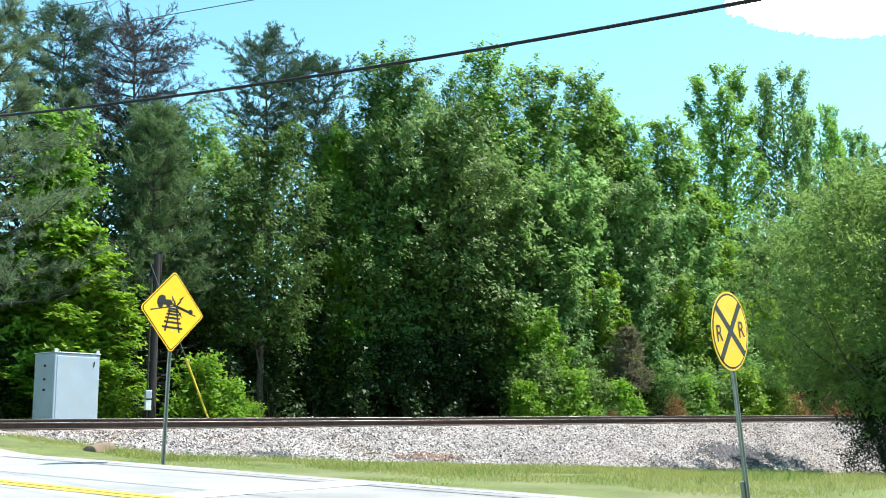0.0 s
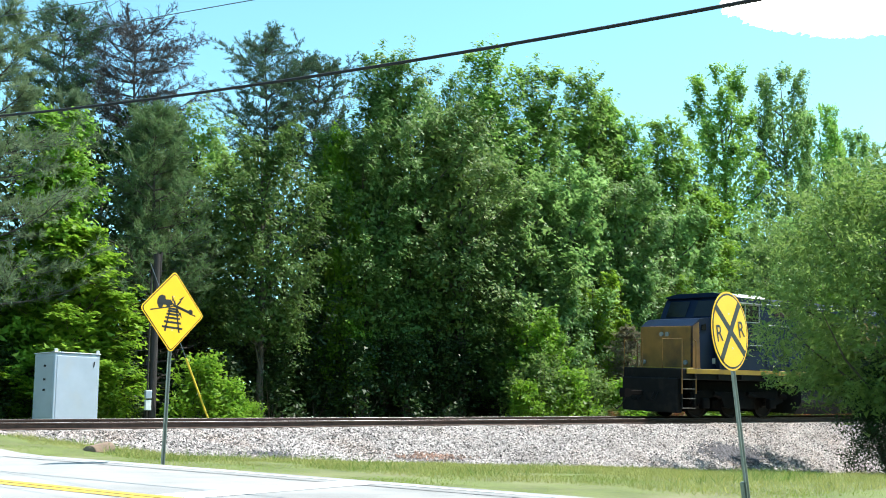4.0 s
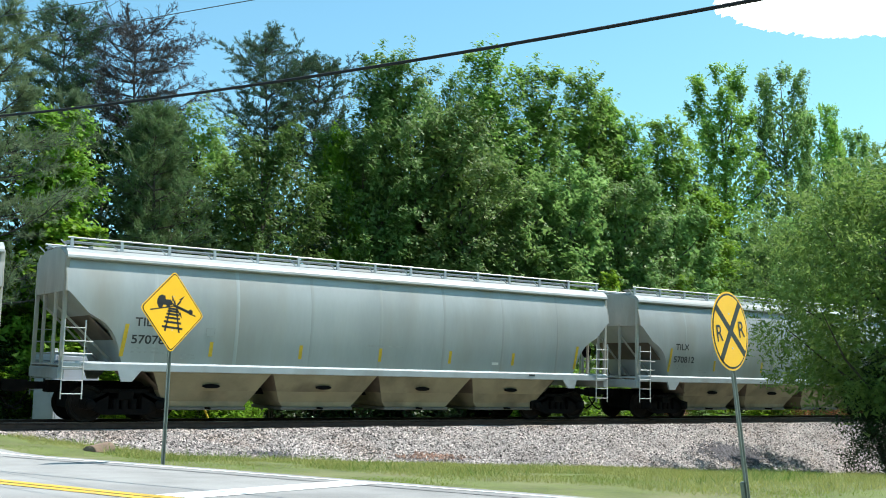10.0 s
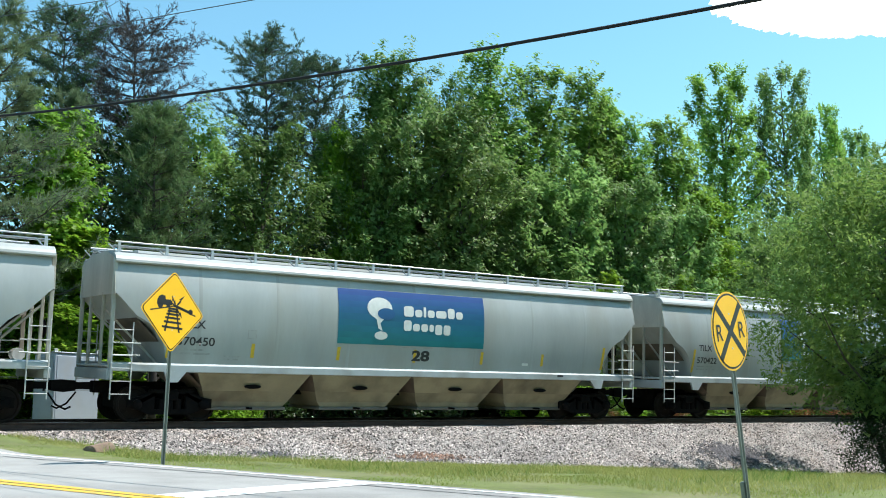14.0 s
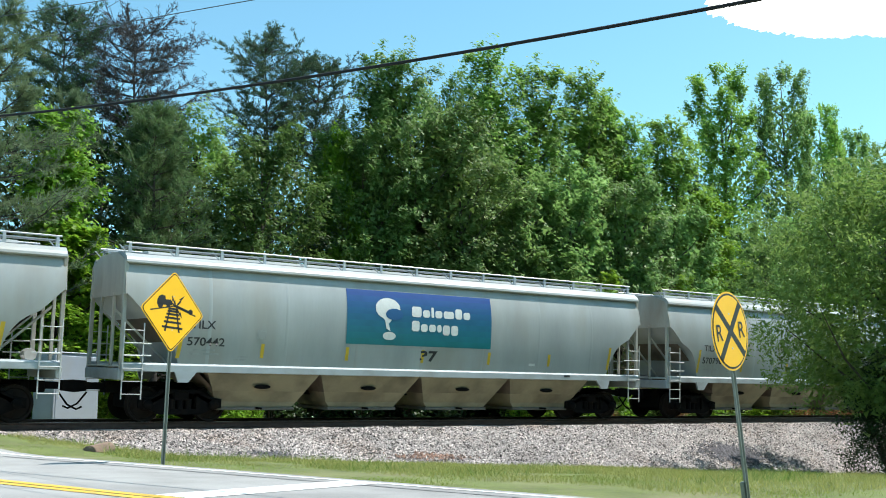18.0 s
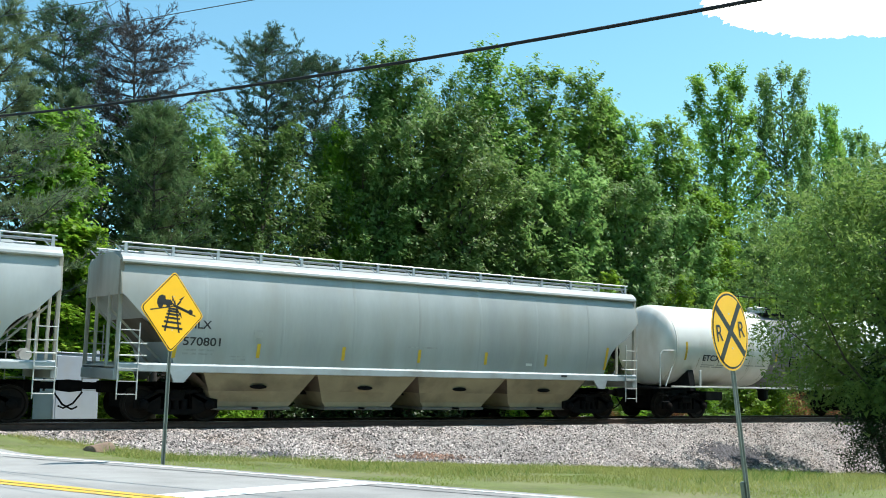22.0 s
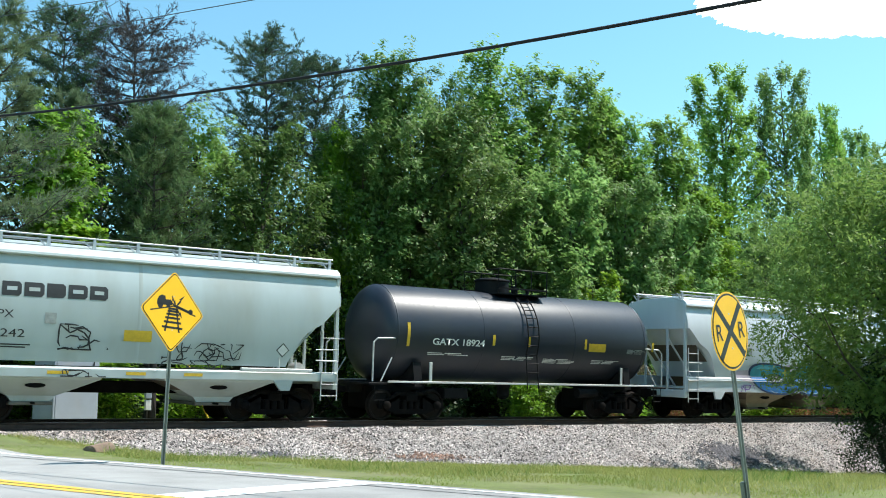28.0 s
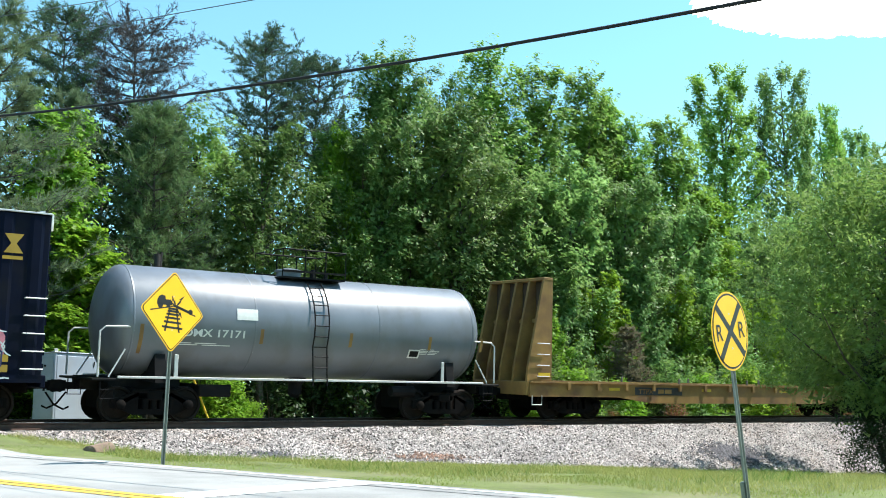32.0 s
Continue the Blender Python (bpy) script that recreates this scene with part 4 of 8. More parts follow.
def white_hopper():
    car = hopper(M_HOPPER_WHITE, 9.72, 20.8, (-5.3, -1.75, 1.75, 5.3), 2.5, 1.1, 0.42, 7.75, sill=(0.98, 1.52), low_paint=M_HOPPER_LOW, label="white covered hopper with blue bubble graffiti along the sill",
                 cut=1.45, posts=12, seams=5, end_paint=M_HOPPER_WHITE)
    x0 = -9.8
    lettering("lettering", "EQUX", M_GREY_STENCIL, car, x0 + 1.74, 2.62, 0.20, 1.02, hopper_fit, "grey stencilled mark")
    lettering("lettering", "621136", M_GREY_STENCIL, car, x0 + 1.70, 2.24, 0.20, 1.16, hopper_fit, "grey stencilled mark")
    decal("placard", rect(x0 + 3.15, x0 + 3.45, 2.36, 2.62), M_FINE_STENCIL, car, hopper_fit, rows=1)
    r = random.Random(4)
    fit = lambda z: hopper_fit(z) - 0.004 if z > 1.53 else (-1.541 if z < 1.47 else -1.541 + 0.07 * (z - 1.47) / 0.06)
    decal("graffiti_mist", blob(r, x0 + 8.4, 1.62, 5.4, 0.58), M_SP_MIST, car, fit, 0.006, rows=5, label="pink spray haze")
    # four fat rings, teal above and blue below, with navy outlines; the first leans
    def ring(cx, rx, rz, lean, k=1.0, low=-9.0, n=34):
        pts = []
        for i in range(n):
            a_ = 2 * math.pi * i / n
            c_, s_ = math.cos(a_), math.sin(a_)
            z_ = max(low, 1.50 + rz * k * math.copysign(abs(s_) ** 0.8, s_))
            pts.append((x0 + cx + rx * k * math.copysign(abs(c_) ** 0.8, c_) + lean * (z_ - 1.5), z_))
        return pts
    for cx, rx, rz, lean in ((4.75, 1.22, 0.53, -0.7), (7.20, 1.22, 0.56, 0.0), (9.75, 1.24, 0.56, 0.0), (12.05, 1.12, 0.52, 0.7)):
        decal("graffiti_outline", ring(cx, rx + 0.09, rz + 0.07, lean), M_SP_NAVY, car, fit, 0.010, rows=16, label="navy outline of a bubble shape")
        decal("graffiti_bubble", ring(cx, rx, rz, lean), M_SP_BLUE, car, fit, 0.014, rows=16, label="blue sprayed bubble")
        decal("graffiti_bubble", ring(cx, rx, rz, lean, 1.0, 1.56), M_SP_TEAL, car, fit, 0.018, rows=6, label="teal sprayed bubble")
        decal("graffiti_glint", ring(cx - 0.1, rx * 0.7, rz * 0.9, lean, 1.0, 1.86), M_SP_LIGHT, car, fit, 0.022, rows=3, label="light teal glint")
        decal("graffiti_hole", ring(cx + 0.08, 0.48, 0.20, lean * 0.5), M_SP_NAVY, car, fit, 0.026, rows=5)
        decal("graffiti_hole", ring(cx + 0.12, 0.32, 0.10, lean * 0.5), M_SP_MIST, car, fit, 0.030, rows=3)
        decal("reflector", rect(x0 + cx + 0.62, x0 + cx + 0.72, 1.54, 1.90), M_YELLOW_REFLECT, car, fit, 0.034, rows=1, label="yellow reflective strip")
    part("sill_flange", Shape().box(-9.74, 9.74, -1.575, -1.537, 1.385, 1.405, 0.004), M_HOPPER_WHITE, car, "bright sill flange")
    scrawl(car, r, x0 + 3.4, x0 + 13.4, 0.98, 1.05, M_SP_WHITE, fit, 14, 0.02, 0.03)
    scrawl(car, r, x0 + 15.3, x0 + 18.4, 1.6, 2.1, M_SP_NAVY, fit, 26, 0.035)
    scrawl(car, r, x0 + 13.9, x0 + 14.6, 1.65, 2.0, M_SP_PURPLE, fit, 10, 0.04)
    scrawl(car, r, x0 + 2.9, x0 + 3.7, 1.0, 1.25, M_SP_PURPLE, fit, 8, 0.03)
    return car


couple(white_hopper(), 212.3)


# ---- tank cars ----
TANK_Z, TANK_R = 2.63, 1.46


def tank_fit(z):
    return -math.sqrt(max(0.02, TANK_R ** 2 - (z - TANK_Z) ** 2))


def tank_car(shell, half, coupled, truck_x, label, sill_m=M_STEEL_PALE, frame_m=M_BLACK, dome=False, rail_m=M_BLACK, band=None, cage=1):
    car = thing("tank_car", label, "tank car", "tank cars")
    h = 0.62
    prof = [(-half - 0.001, 0.02)] + [(-half + h * (1 - math.cos(a)), TANK_R * math.sin(a)) for a in [math.pi / 2 * i / 8 for i in range(1, 9)]]
    prof += [(-p, r) for p, r in prof[::-1]]
    part("shell", Shape().lathe(prof, 56).moved(0, 0, TANK_Z), shell, car, smooth=True)
    for x in (-half + h, -half * 0.33, half * 0.33, half - h):
        part("weld_seam", Shape().lathe([(x - 0.03, TANK_R - 0.01), (x - 0.02, TANK_R + 0.006), (x + 0.02, TANK_R + 0.006), (x + 0.03, TANK_R - 0.01)], 56).moved(0, 0, TANK_Z), shell, car, smooth=True)
    if band:
        part("spill_band", Shape().lathe([(band[0], TANK_R - 0.02), (band[0] + 0.004, TANK_R + 0.012), (band[1] - 0.004, TANK_R + 0.012), (band[1], TANK_R - 0.02)], 56).moved(0, 0, TANK_Z), M_TANK_BAND, car, "grey-brown spill-stained band", smooth=True)
    # top platform with its rails, and the manway
    pl = Shape().box(-1.0, 1.0, -0.95, 0.95, TANK_Z + TANK_R - 0.10, TANK_Z + TANK_R - 0.05, 0.01)
    part("top_platform", pl, frame_m, car, "black walkway platform round the manway")
    zt = TANK_Z + TANK_R - 0.06
    for sg in (-1, 1):
        rl = Shape()
        rl.pipe([(-1.0, sg * 0.95, zt), (-1.0, sg * 0.95, zt + 0.78), (1.0, sg * 0.95, zt + 0.78), (1.0, sg * 0.95, zt)], 0.024)
        rl.rod((-1.0, sg * 0.95, zt + 0.16), (1.0, sg * 0.95, zt + 0.16), 0.04, 4)
        rl.rod((-0.3, sg * 0.95, zt), (-0.3, sg * 0.95, zt + 0.78), 0.02)
        rl.rod((0.35, sg * 0.95, zt), (0.35, sg * 0.95, zt + 0.78), 0.02)
        for sx in (-1.0, 1.0):
            rl.rod((sx, sg * 0.95, zt + 0.77), (sx, sg * 0.3, zt + 0.77), 0.018)
        part("platform_rail", rl, rail_m, car, "thin pipe safety rail")
    mw = Shape().lathe([(0.0, 0.36), (0.22, 0.36), (0.22, 0.42), (0.27, 0.42), (0.30, 0.30), (0.34, 0.05)], 20, "z").moved(-0.35, 0, TANK_Z + TANK_R - 0.08)
    if dome:
        mw = Shape().lathe([(0.0, 0.56), (0.42, 0.56), (0.46, 0.60), (0.50, 0.58), (0.56, 0.3), (0.57, 0.05)], 24, "z").moved(-0.55, 0, TANK_Z + TANK_R - 0.08)
    part("manway", mw, frame_m if dome else shell, car, "bolted manway lid", smooth=True)
    vl = Shape()
    for vx, vy, vh in ((0.3, -0.2, 0.22), (0.55, 0.25, 0.30), (0.7, -0.3, 0.18)):
        vl.rod((vx, vy, TANK_Z + TANK_R - 0.05), (vx, vy, TANK_Z + TANK_R + vh), 0.06, 8)
    part("valves", vl, frame_m, car)
    # curved side ladders, sills, hand rails
    for sg in (-1, 1):
        ld = Shape()
        arc = [(sg * (TANK_R + 0.10) * math.sin(a), TANK_Z + (TANK_R + 0.10) * math.cos(a)) for a in [radians(34 + 11 * i) for i in range(8)]]
        for dx in (-0.22, 0.22):
            ld.pipe([(dx, y, z) for y, z in arc] + [(dx, sg * 1.57, 1.0)], 0.022)
        for y, z in arc:
            ld.rod((-0.22, y, z), (0.22, y, z), 0.016)
        for z in (1.2, 1.5, 1.8):
            ld.rod((-0.22, sg * 1.57, z), (0.22, sg * 1.57, z), 0.016)
        part("ladder", ld, frame_m, car, "curved side ladder")
        part("side_rail", Shape().box(-half + 0.25, half - 0.25, sg * 1.53 - 0.03, sg * 1.53 + 0.03, 1.12, 1.18, 0.01), sill_m, car, "pale running rail")
        for s in (-1, 1):
            hr = Shape().pipe([(s * (half + 0.22), sg * 1.45, 1.15), (s * (half + 0.22), sg * 1.45, 2.28), (s * (half + 0.08), sg * 1.45, 2.40), (s * (half - 0.55), sg * 1.40, 2.42)], 0.028)
            hr.pipe([(s * (half - 0.05), sg * 1.45, 1.15), (s * (half - 0.45), sg * 1.38, 1.85)], 0.022)
            part("hand_rail", hr, sill_m, car, "pale end hand rail")
            st = Shape().pipe([(s * (half + 0.15), sg * 1.48, 1.1), (s * (half + 0.15), sg * 1.48, 0.62), (s * (half - 0.2), sg * 1.48, 0.62), (s * (half - 0.2), sg * 1.48, 1.1)], 0.018)
            st.rod((s * (half + 0.15), sg * 1.48, 0.84), (s * (half - 0.2), sg * 1.48, 0.84), 0.014)
            part("step", st, frame_m, car)
            part("bracket", Shape().box(s * (half - 1.75) - 0.05, s * (half - 1.75) + 0.05, sg * 1.50 - 0.02, sg * 1.50 + 0.02, 1.15, 1.75, 0.01), sill_m, car)
    for s in (-1, 1):
        sd = Shape().prism([(-1.45, 1.02), (1.45, 1.02), (1.30, 1.75), (0.7, 1.30), (-0.7, 1.30), (-1.30, 1.75)], s * truck_x - 0.14, s * truck_x + 0.14)
        part("saddle", sd, frame_m, car, "tank cradle over the bogie")
        x0_, x1_ = sorted((s * (half + 0.35), s * (half - 2.3)))
        part("stub_sill", Shape().box(x0_, x1_, -0.35, 0.35, 0.80, 1.16, 0.02), frame_m, car)
        part("end_platform", Shape().box(min(s * (half + 0.38), s * (half - 0.3)), max(s * (half + 0.38), s * (half - 0.3)), -1.52, 1.52, 1.06, 1.12, 0.01), frame_m, car)
        bogie(car, s * truck_x)
    part("bottom_outlet", Shape().lathe([(0.62, 0.10), (0.72, 0.20), (1.0, 0.20), (1.2, 0.34)], 14, "z"), frame_m, car)
    part("brake_box", Shape().box(-half + 2.6, -half + 3.5, -1.0, -0.6, 0.66, 0.98, 0.03), frame_m, car)
    part("brake_cylinder", Shape().rod((half - 3.2, -0.9, 0.86), (half - 2.4, -0.9, 0.86), 0.16, 10), frame_m, car)
    couplers(car, coupled / 2)
    return car


def tank_reflectors(car, xs, z0=2.25, z1=2.62, m=None):
    for x in xs:
        decal("reflector", rect(x - 0.05, x + 0.05, z0, z1), m or M_YELLOW_REFLECT, car, tank_fit, 0.012, rows=4, label="yellow reflective strip")


def white_tank():
    car = tank_car(M_TANK_WHITE, 7.0, 15.5, 5.55, "white tank car with a grey-brown stained middle band", band=(-1.25, 1.45))
    x0 = -7.15
    lettering("lettering", "ETCX 21050", M_STENCIL, car, x0 + 2.13, 2.10, 0.21, 1.9, tank_fit, "black stencilled mark", bold=0.03)
    small_print(car, x0 + 2.15, 1.93, 1.7, 2, tank_fit, M_FINE_STENCIL, 0.035)
    small_print(car, x0 + 4.5, 1.95, 1.2, 1, tank_fit, M_FINE_STENCIL, 0.035)
    tank_reflectors(car, (x0 + 1.25,), 2.1, 2.75)
    tank_reflectors(car, (x0 + 6.2, x0 + 8.35, x0 + 11.0, x0 + 13.8), 2.15, 2.45)
    decal("placard", rect(x0 + 11.5, x0 + 11.95, 1.95, 2.2), M_STENCIL, car, tank_fit, 0.012, rows=3)
    decal("placard", rect(x0 + 11.6, x0 + 11.85, 2.0, 2.15), M_WHITE_REFLECT, car, tank_fit, 0.018, rows=2)
    decal("placard", rect(x0 + 10.2, x0 + 11.0, 2.0, 2.18), M_FLAT_OCHRE, car, tank_fit, 0.012, rows=2, label="faded yellow panel")
    decal("soiled_patch", [(x0 + 12.2, 2.05), (x0 + 13.5, 2.08), (x0 + 13.5, 2.52), (x0 + 12.25, 2.48)], M_FINE_STENCIL, car, tank_fit, 0.010, rows=4, label="grey overpainted patch")
    r = random.Random(17)
    for i in range(16):
        x = x0 + r.uniform(1.2, 13.2)
        z = r.uniform(1.75, 2.3)
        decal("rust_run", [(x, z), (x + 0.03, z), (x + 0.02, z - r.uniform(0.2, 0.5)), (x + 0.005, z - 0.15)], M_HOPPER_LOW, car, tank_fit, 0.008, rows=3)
    return car


couple(white_tank(), 121.0)


def slate_tank():
    car = tank_car(M_TANK_SLATE, 5.62, 13.2, 4.25, "slate-blue tank car with white stencils")
    x0 = -6.0
    lettering("lettering", "HOKX111535", M_WHITE_REFLECT, car, x0 + 1.9, 2.28, 0.21, 2.0, tank_fit, "white stencilled mark", bold=0.03)
    small_print(car, x0 + 1.9, 2.12, 1.6, 2, tank_fit, M_WHITE_REFLECT, 0.025)
    decal("placard", rect(x0 + 4.23, x0 + 5.14, 2.22, 2.48), M_YELLOW_REFLECT, car, tank_fit, 0.012, rows=3, label="yellow notice panel")
    small_print(car, x0 + 7.3, 1.95, 1.3, 3, tank_fit, M_WHITE_REFLECT, 0.025)
    decal("placard", rect(x0 + 9.6, x0 + 10.3, 1.8, 2.1), M_BLACK, car, tank_fit, 0.012, rows=3, label="dark patch of stencils")
    tank_reflectors(car, (x0 + 1.35,), 2.1, 2.85)
    tank_reflectors(car, (x0 + 7.7, x0 + 8.0, x0 + 11.2), 2.2, 2.6)
    part("relief_tank", Shape().rod((x0 + 10.4, -1.42, 1.32), (x0 + 11.4, -1.42, 1.32), 0.11, 12), M_STEEL_PALE, car, "pale brake reservoir")
    return car


slate = slate_tank()
couple(slate, 157.15)
couple(copy_thing(slate, pose(0, 0, 0)), 170.35)


def black_tank():
    car = tank_car(M_TANK_BLACK, 5.62, 12.9, 4.25, "charcoal-black tank car with yellow reflectors", dome=True)
    x0 = -5.7
    lettering("lettering", "GATX 18924", M_WHITE_REFLECT, car, x0 + 1.9, 2.28, 0.20, 1.95, tank_fit, "white stencilled mark", bold=0.03)
    small_print(car, x0 + 1.8, 2.02, 1.5, 2, tank_fit, M_WHITE_REFLECT, 0.022)
    small_print(car, x0 + 4.6, 1.98, 1.3, 3, tank_fit, M_WHITE_REFLECT, 0.022)
    small_print(car, x0 + 8.4, 1.95, 1.3, 3, tank_fit, M_WHITE_REFLECT, 0.022)
    small_print(car, x0 + 6.3, 1.95, 1.5, 4, tank_fit, M_WHITE_REFLECT, 0.020)
    small_print(car, x0 + 9.9, 2.35, 0.9, 4, tank_fit, M_FINE_STENCIL, 0.020)
    tank_reflectors(car, (x0 + 1.05,), 2.2, 2.9)
    tank_reflectors(car, (x0 + 4.2, x0 + 5.6, x0 + 8.0, x0 + 11.1), 2.32, 2.65)
    decal("placard", rect(x0 + 8.15, x0 + 8.9, 2.25, 2.52), M_YELLOW_REFLECT, car, tank_fit, 0.012, rows=3, label="yellow notice panel")
    return car


couple(black_tank(), 195.5)


def grey_tank():
    car = tank_car(M_TANK_GREY, 5.88, 13.6, 4.5, "worn grey tank car with white stencils")
    x0 = -6.2
    lettering("lettering", "ADMX 17171", M_WHITE_REFLECT, car, x0 + 2.0, 2.24, 0.20, 1.95, tank_fit, "white stencilled mark", bold=0.03)
    small_print(car, x0 + 2.0, 2.05, 1.6, 2, tank_fit, M_WHITE_REFLECT, 0.022)
    small_print(car, x0 + 9.6, 2.1, 0.7, 4, tank_fit, M_WHITE_REFLECT, 0.022)
    tank_reflectors(car, (x0 + 1.15,), 1.75, 2.5, M_FLAT_OCHRE)
    tank_reflectors(car, (x0 + 4.45, x0 + 7.2, x0 + 9.9, x0 + 11.8), 2.1, 2.5, M_FLAT_OCHRE)
    decal("placard", rect(x0 + 3.7, x0 + 4.3, 2.72, 3.02), M_WHITE_REFLECT, car, tank_fit, 0.012, rows=3, label="faded white square")
    decal("placard", rect(x0 + 9.2, x0 + 9.6, 1.85, 2.1), M_WHITE_REFLECT, car, tank_fit, 0.012, rows=3)
    decal("placard", rect(x0 + 9.25, x0 + 9.55, 1.89, 2.06), M_BLACK, car, tank_fit, 0.018, rows=2)
    return car


couple(grey_tank(), 246.65)


# ---- bulkhead flatcars ----
def bulkhead_flat(paint, face, label, ochre=False):
    car = thing("bulkhead_flatcar", label, "flatcar", "bulkhead flatcars")
    half = 10.0
    part("deck", Shape().box(-half, half, -1.42, 1.42, 1.14, 1.20, 0.01), M_TIE if not ochre else face, car, "weathered plank deck")
    for sg in (-1, 1):
        part("side_sill", Shape().plate([(-half, 0.76), (-half + 3.8, 0.76), (-half + 5.4, 0.56), (half - 5.4, 0.56), (half - 3.8, 0.76), (half, 0.76), (half, 1.24), (-half, 1.24)], sg * 1.46 - 0.04, sg * 1.46 + 0.04), paint, car)
        part("sill_flange", Shape().box(-half, half, min(sg * 1.50, sg * 1.56), max(sg * 1.50, sg * 1.56), 1.19, 1.24), paint, car)
        for i in range(14):
            x = -half + 1.6 + i * (2 * half - 3.2) / 13
            part("stake_pocket", Shape().box(x - 0.06, x + 0.06, min(sg * 1.50, sg * 1.57), max(sg * 1.50, sg * 1.57), 0.98, 1.22, 0.008), paint, car)
        for x in (-3.2, 0.4, 4.6):
            part("stake", Shape().box(x - 0.04, x + 0.04, sg * 1.45 - 0.03, sg * 1.45 + 0.03, 1.24, 1.42, 0.01), M_SILL_OLD, car)
    for s in (-1, 1):
        xi = s * (half - 0.85)
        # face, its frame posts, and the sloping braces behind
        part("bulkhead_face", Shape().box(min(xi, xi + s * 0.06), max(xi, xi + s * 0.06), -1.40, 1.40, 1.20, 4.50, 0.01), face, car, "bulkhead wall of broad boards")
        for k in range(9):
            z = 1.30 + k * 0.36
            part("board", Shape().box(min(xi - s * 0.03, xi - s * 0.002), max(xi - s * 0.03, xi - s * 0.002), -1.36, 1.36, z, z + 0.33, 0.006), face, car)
        for y in (-1.42, -0.7, 0.0, 0.7, 1.42):
            pr = Shape().plate([(xi - s * 0.06, 1.2), (xi + s * 0.95, 1.2), (xi + s * 0.90, 1.7), (xi + s * 0.30, 4.55), (xi - s * 0.06, 4.55)], y - 0.05, y + 0.05)
            part("brace", pr, paint, car, "tapered bulkhead brace")
        part("cap", Shape().box(min(xi - s * 0.07, xi + s * 0.32), max(xi - s * 0.07, xi + s * 0.32), -1.48, 1.48, 4.50, 4.60, 0.015), paint, car)
        for z in (2.2, 3.2):
            part("cross_beam", Shape().box(min(xi + s * 0.06, xi + s * 0.2), max(xi + s * 0.06, xi + s * 0.2), -1.38, 1.38, z - 0.06, z + 0.06, 0.01), paint, car)
        for z in (1.4, 1.75, 2.1, 2.45):
            part("grab_iron", Shape().rod((xi + s * 0.1, -1.55, z), (xi + s * 0.6, -1.55, z), 0.016), M_STEEL_PALE, car)
        decal("reflector", rect(min(xi, xi + s * 0.5), max(xi, xi + s * 0.5), 1.38, 1.52), M_YELLOW_REFLECT, car, lambda z: -1.475, 0.004, rows=1, label="yellow reflective strip")
        part("end_sill", Shape().box(min(s * half, s * (half + 0.1)), max(s * half, s * (half + 0.1)), -1.46, 1.46, 0.80, 1.24, 0.02), paint, car)
        st = Shape().pipe([(s * (half - 0.1), -1.5, 0.8), (s * (half - 0.1), -1.5, 0.5), (s * (half - 0.5), -1.5, 0.5), (s * (half - 0.5), -1.5, 0.8)], 0.02)
        part("step", st, M_STEEL_PALE, car)
        bogie(car, s * (half - 2.3))
    part("centre_sill", Shape().box(-half, half, -0.3, 0.3, 0.62, 1.10, 0.02), M_TRUCK, car)
    for x in (-6.6, -2.1, 2.2, 4.6, 6.8):
        decal("reflector", rect(x, x + 0.5, 0.98, 1.07), M_YELLOW_REFLECT, car, lambda z: -1.50, rows=1, label="yellow reflective strip")
    couplers(car, 10.55)
    return car


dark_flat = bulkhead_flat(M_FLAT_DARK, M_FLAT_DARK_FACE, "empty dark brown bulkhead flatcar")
lettering("lettering", "TTZX 93003", M_WHITE_REFLECT, dark_flat, -7.25, 0.90, 0.22, 2.15, lambda z: -1.50, "white stencilled mark")
couple(dark_flat, 139.85)
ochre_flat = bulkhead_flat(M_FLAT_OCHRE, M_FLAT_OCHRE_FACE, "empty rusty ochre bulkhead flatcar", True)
decal("nameplate", rect(-5.4, -3.1, 0.84, 1.10), M_STENCIL, ochre_flat, lambda z: -1.50, rows=1, label="black number panel")
lettering("lettering", "TTPX", M_FLAT_OCHRE, ochre_flat, -5.25, 0.88, 0.17, 0.7, lambda z: -1.51, "ochre mark")
small_print(ochre_flat, -4.3, 0.90, 0.9, 1, lambda z: -1.51, M_FLAT_OCHRE, 0.14)
couple(ochre_flat, 264.15)


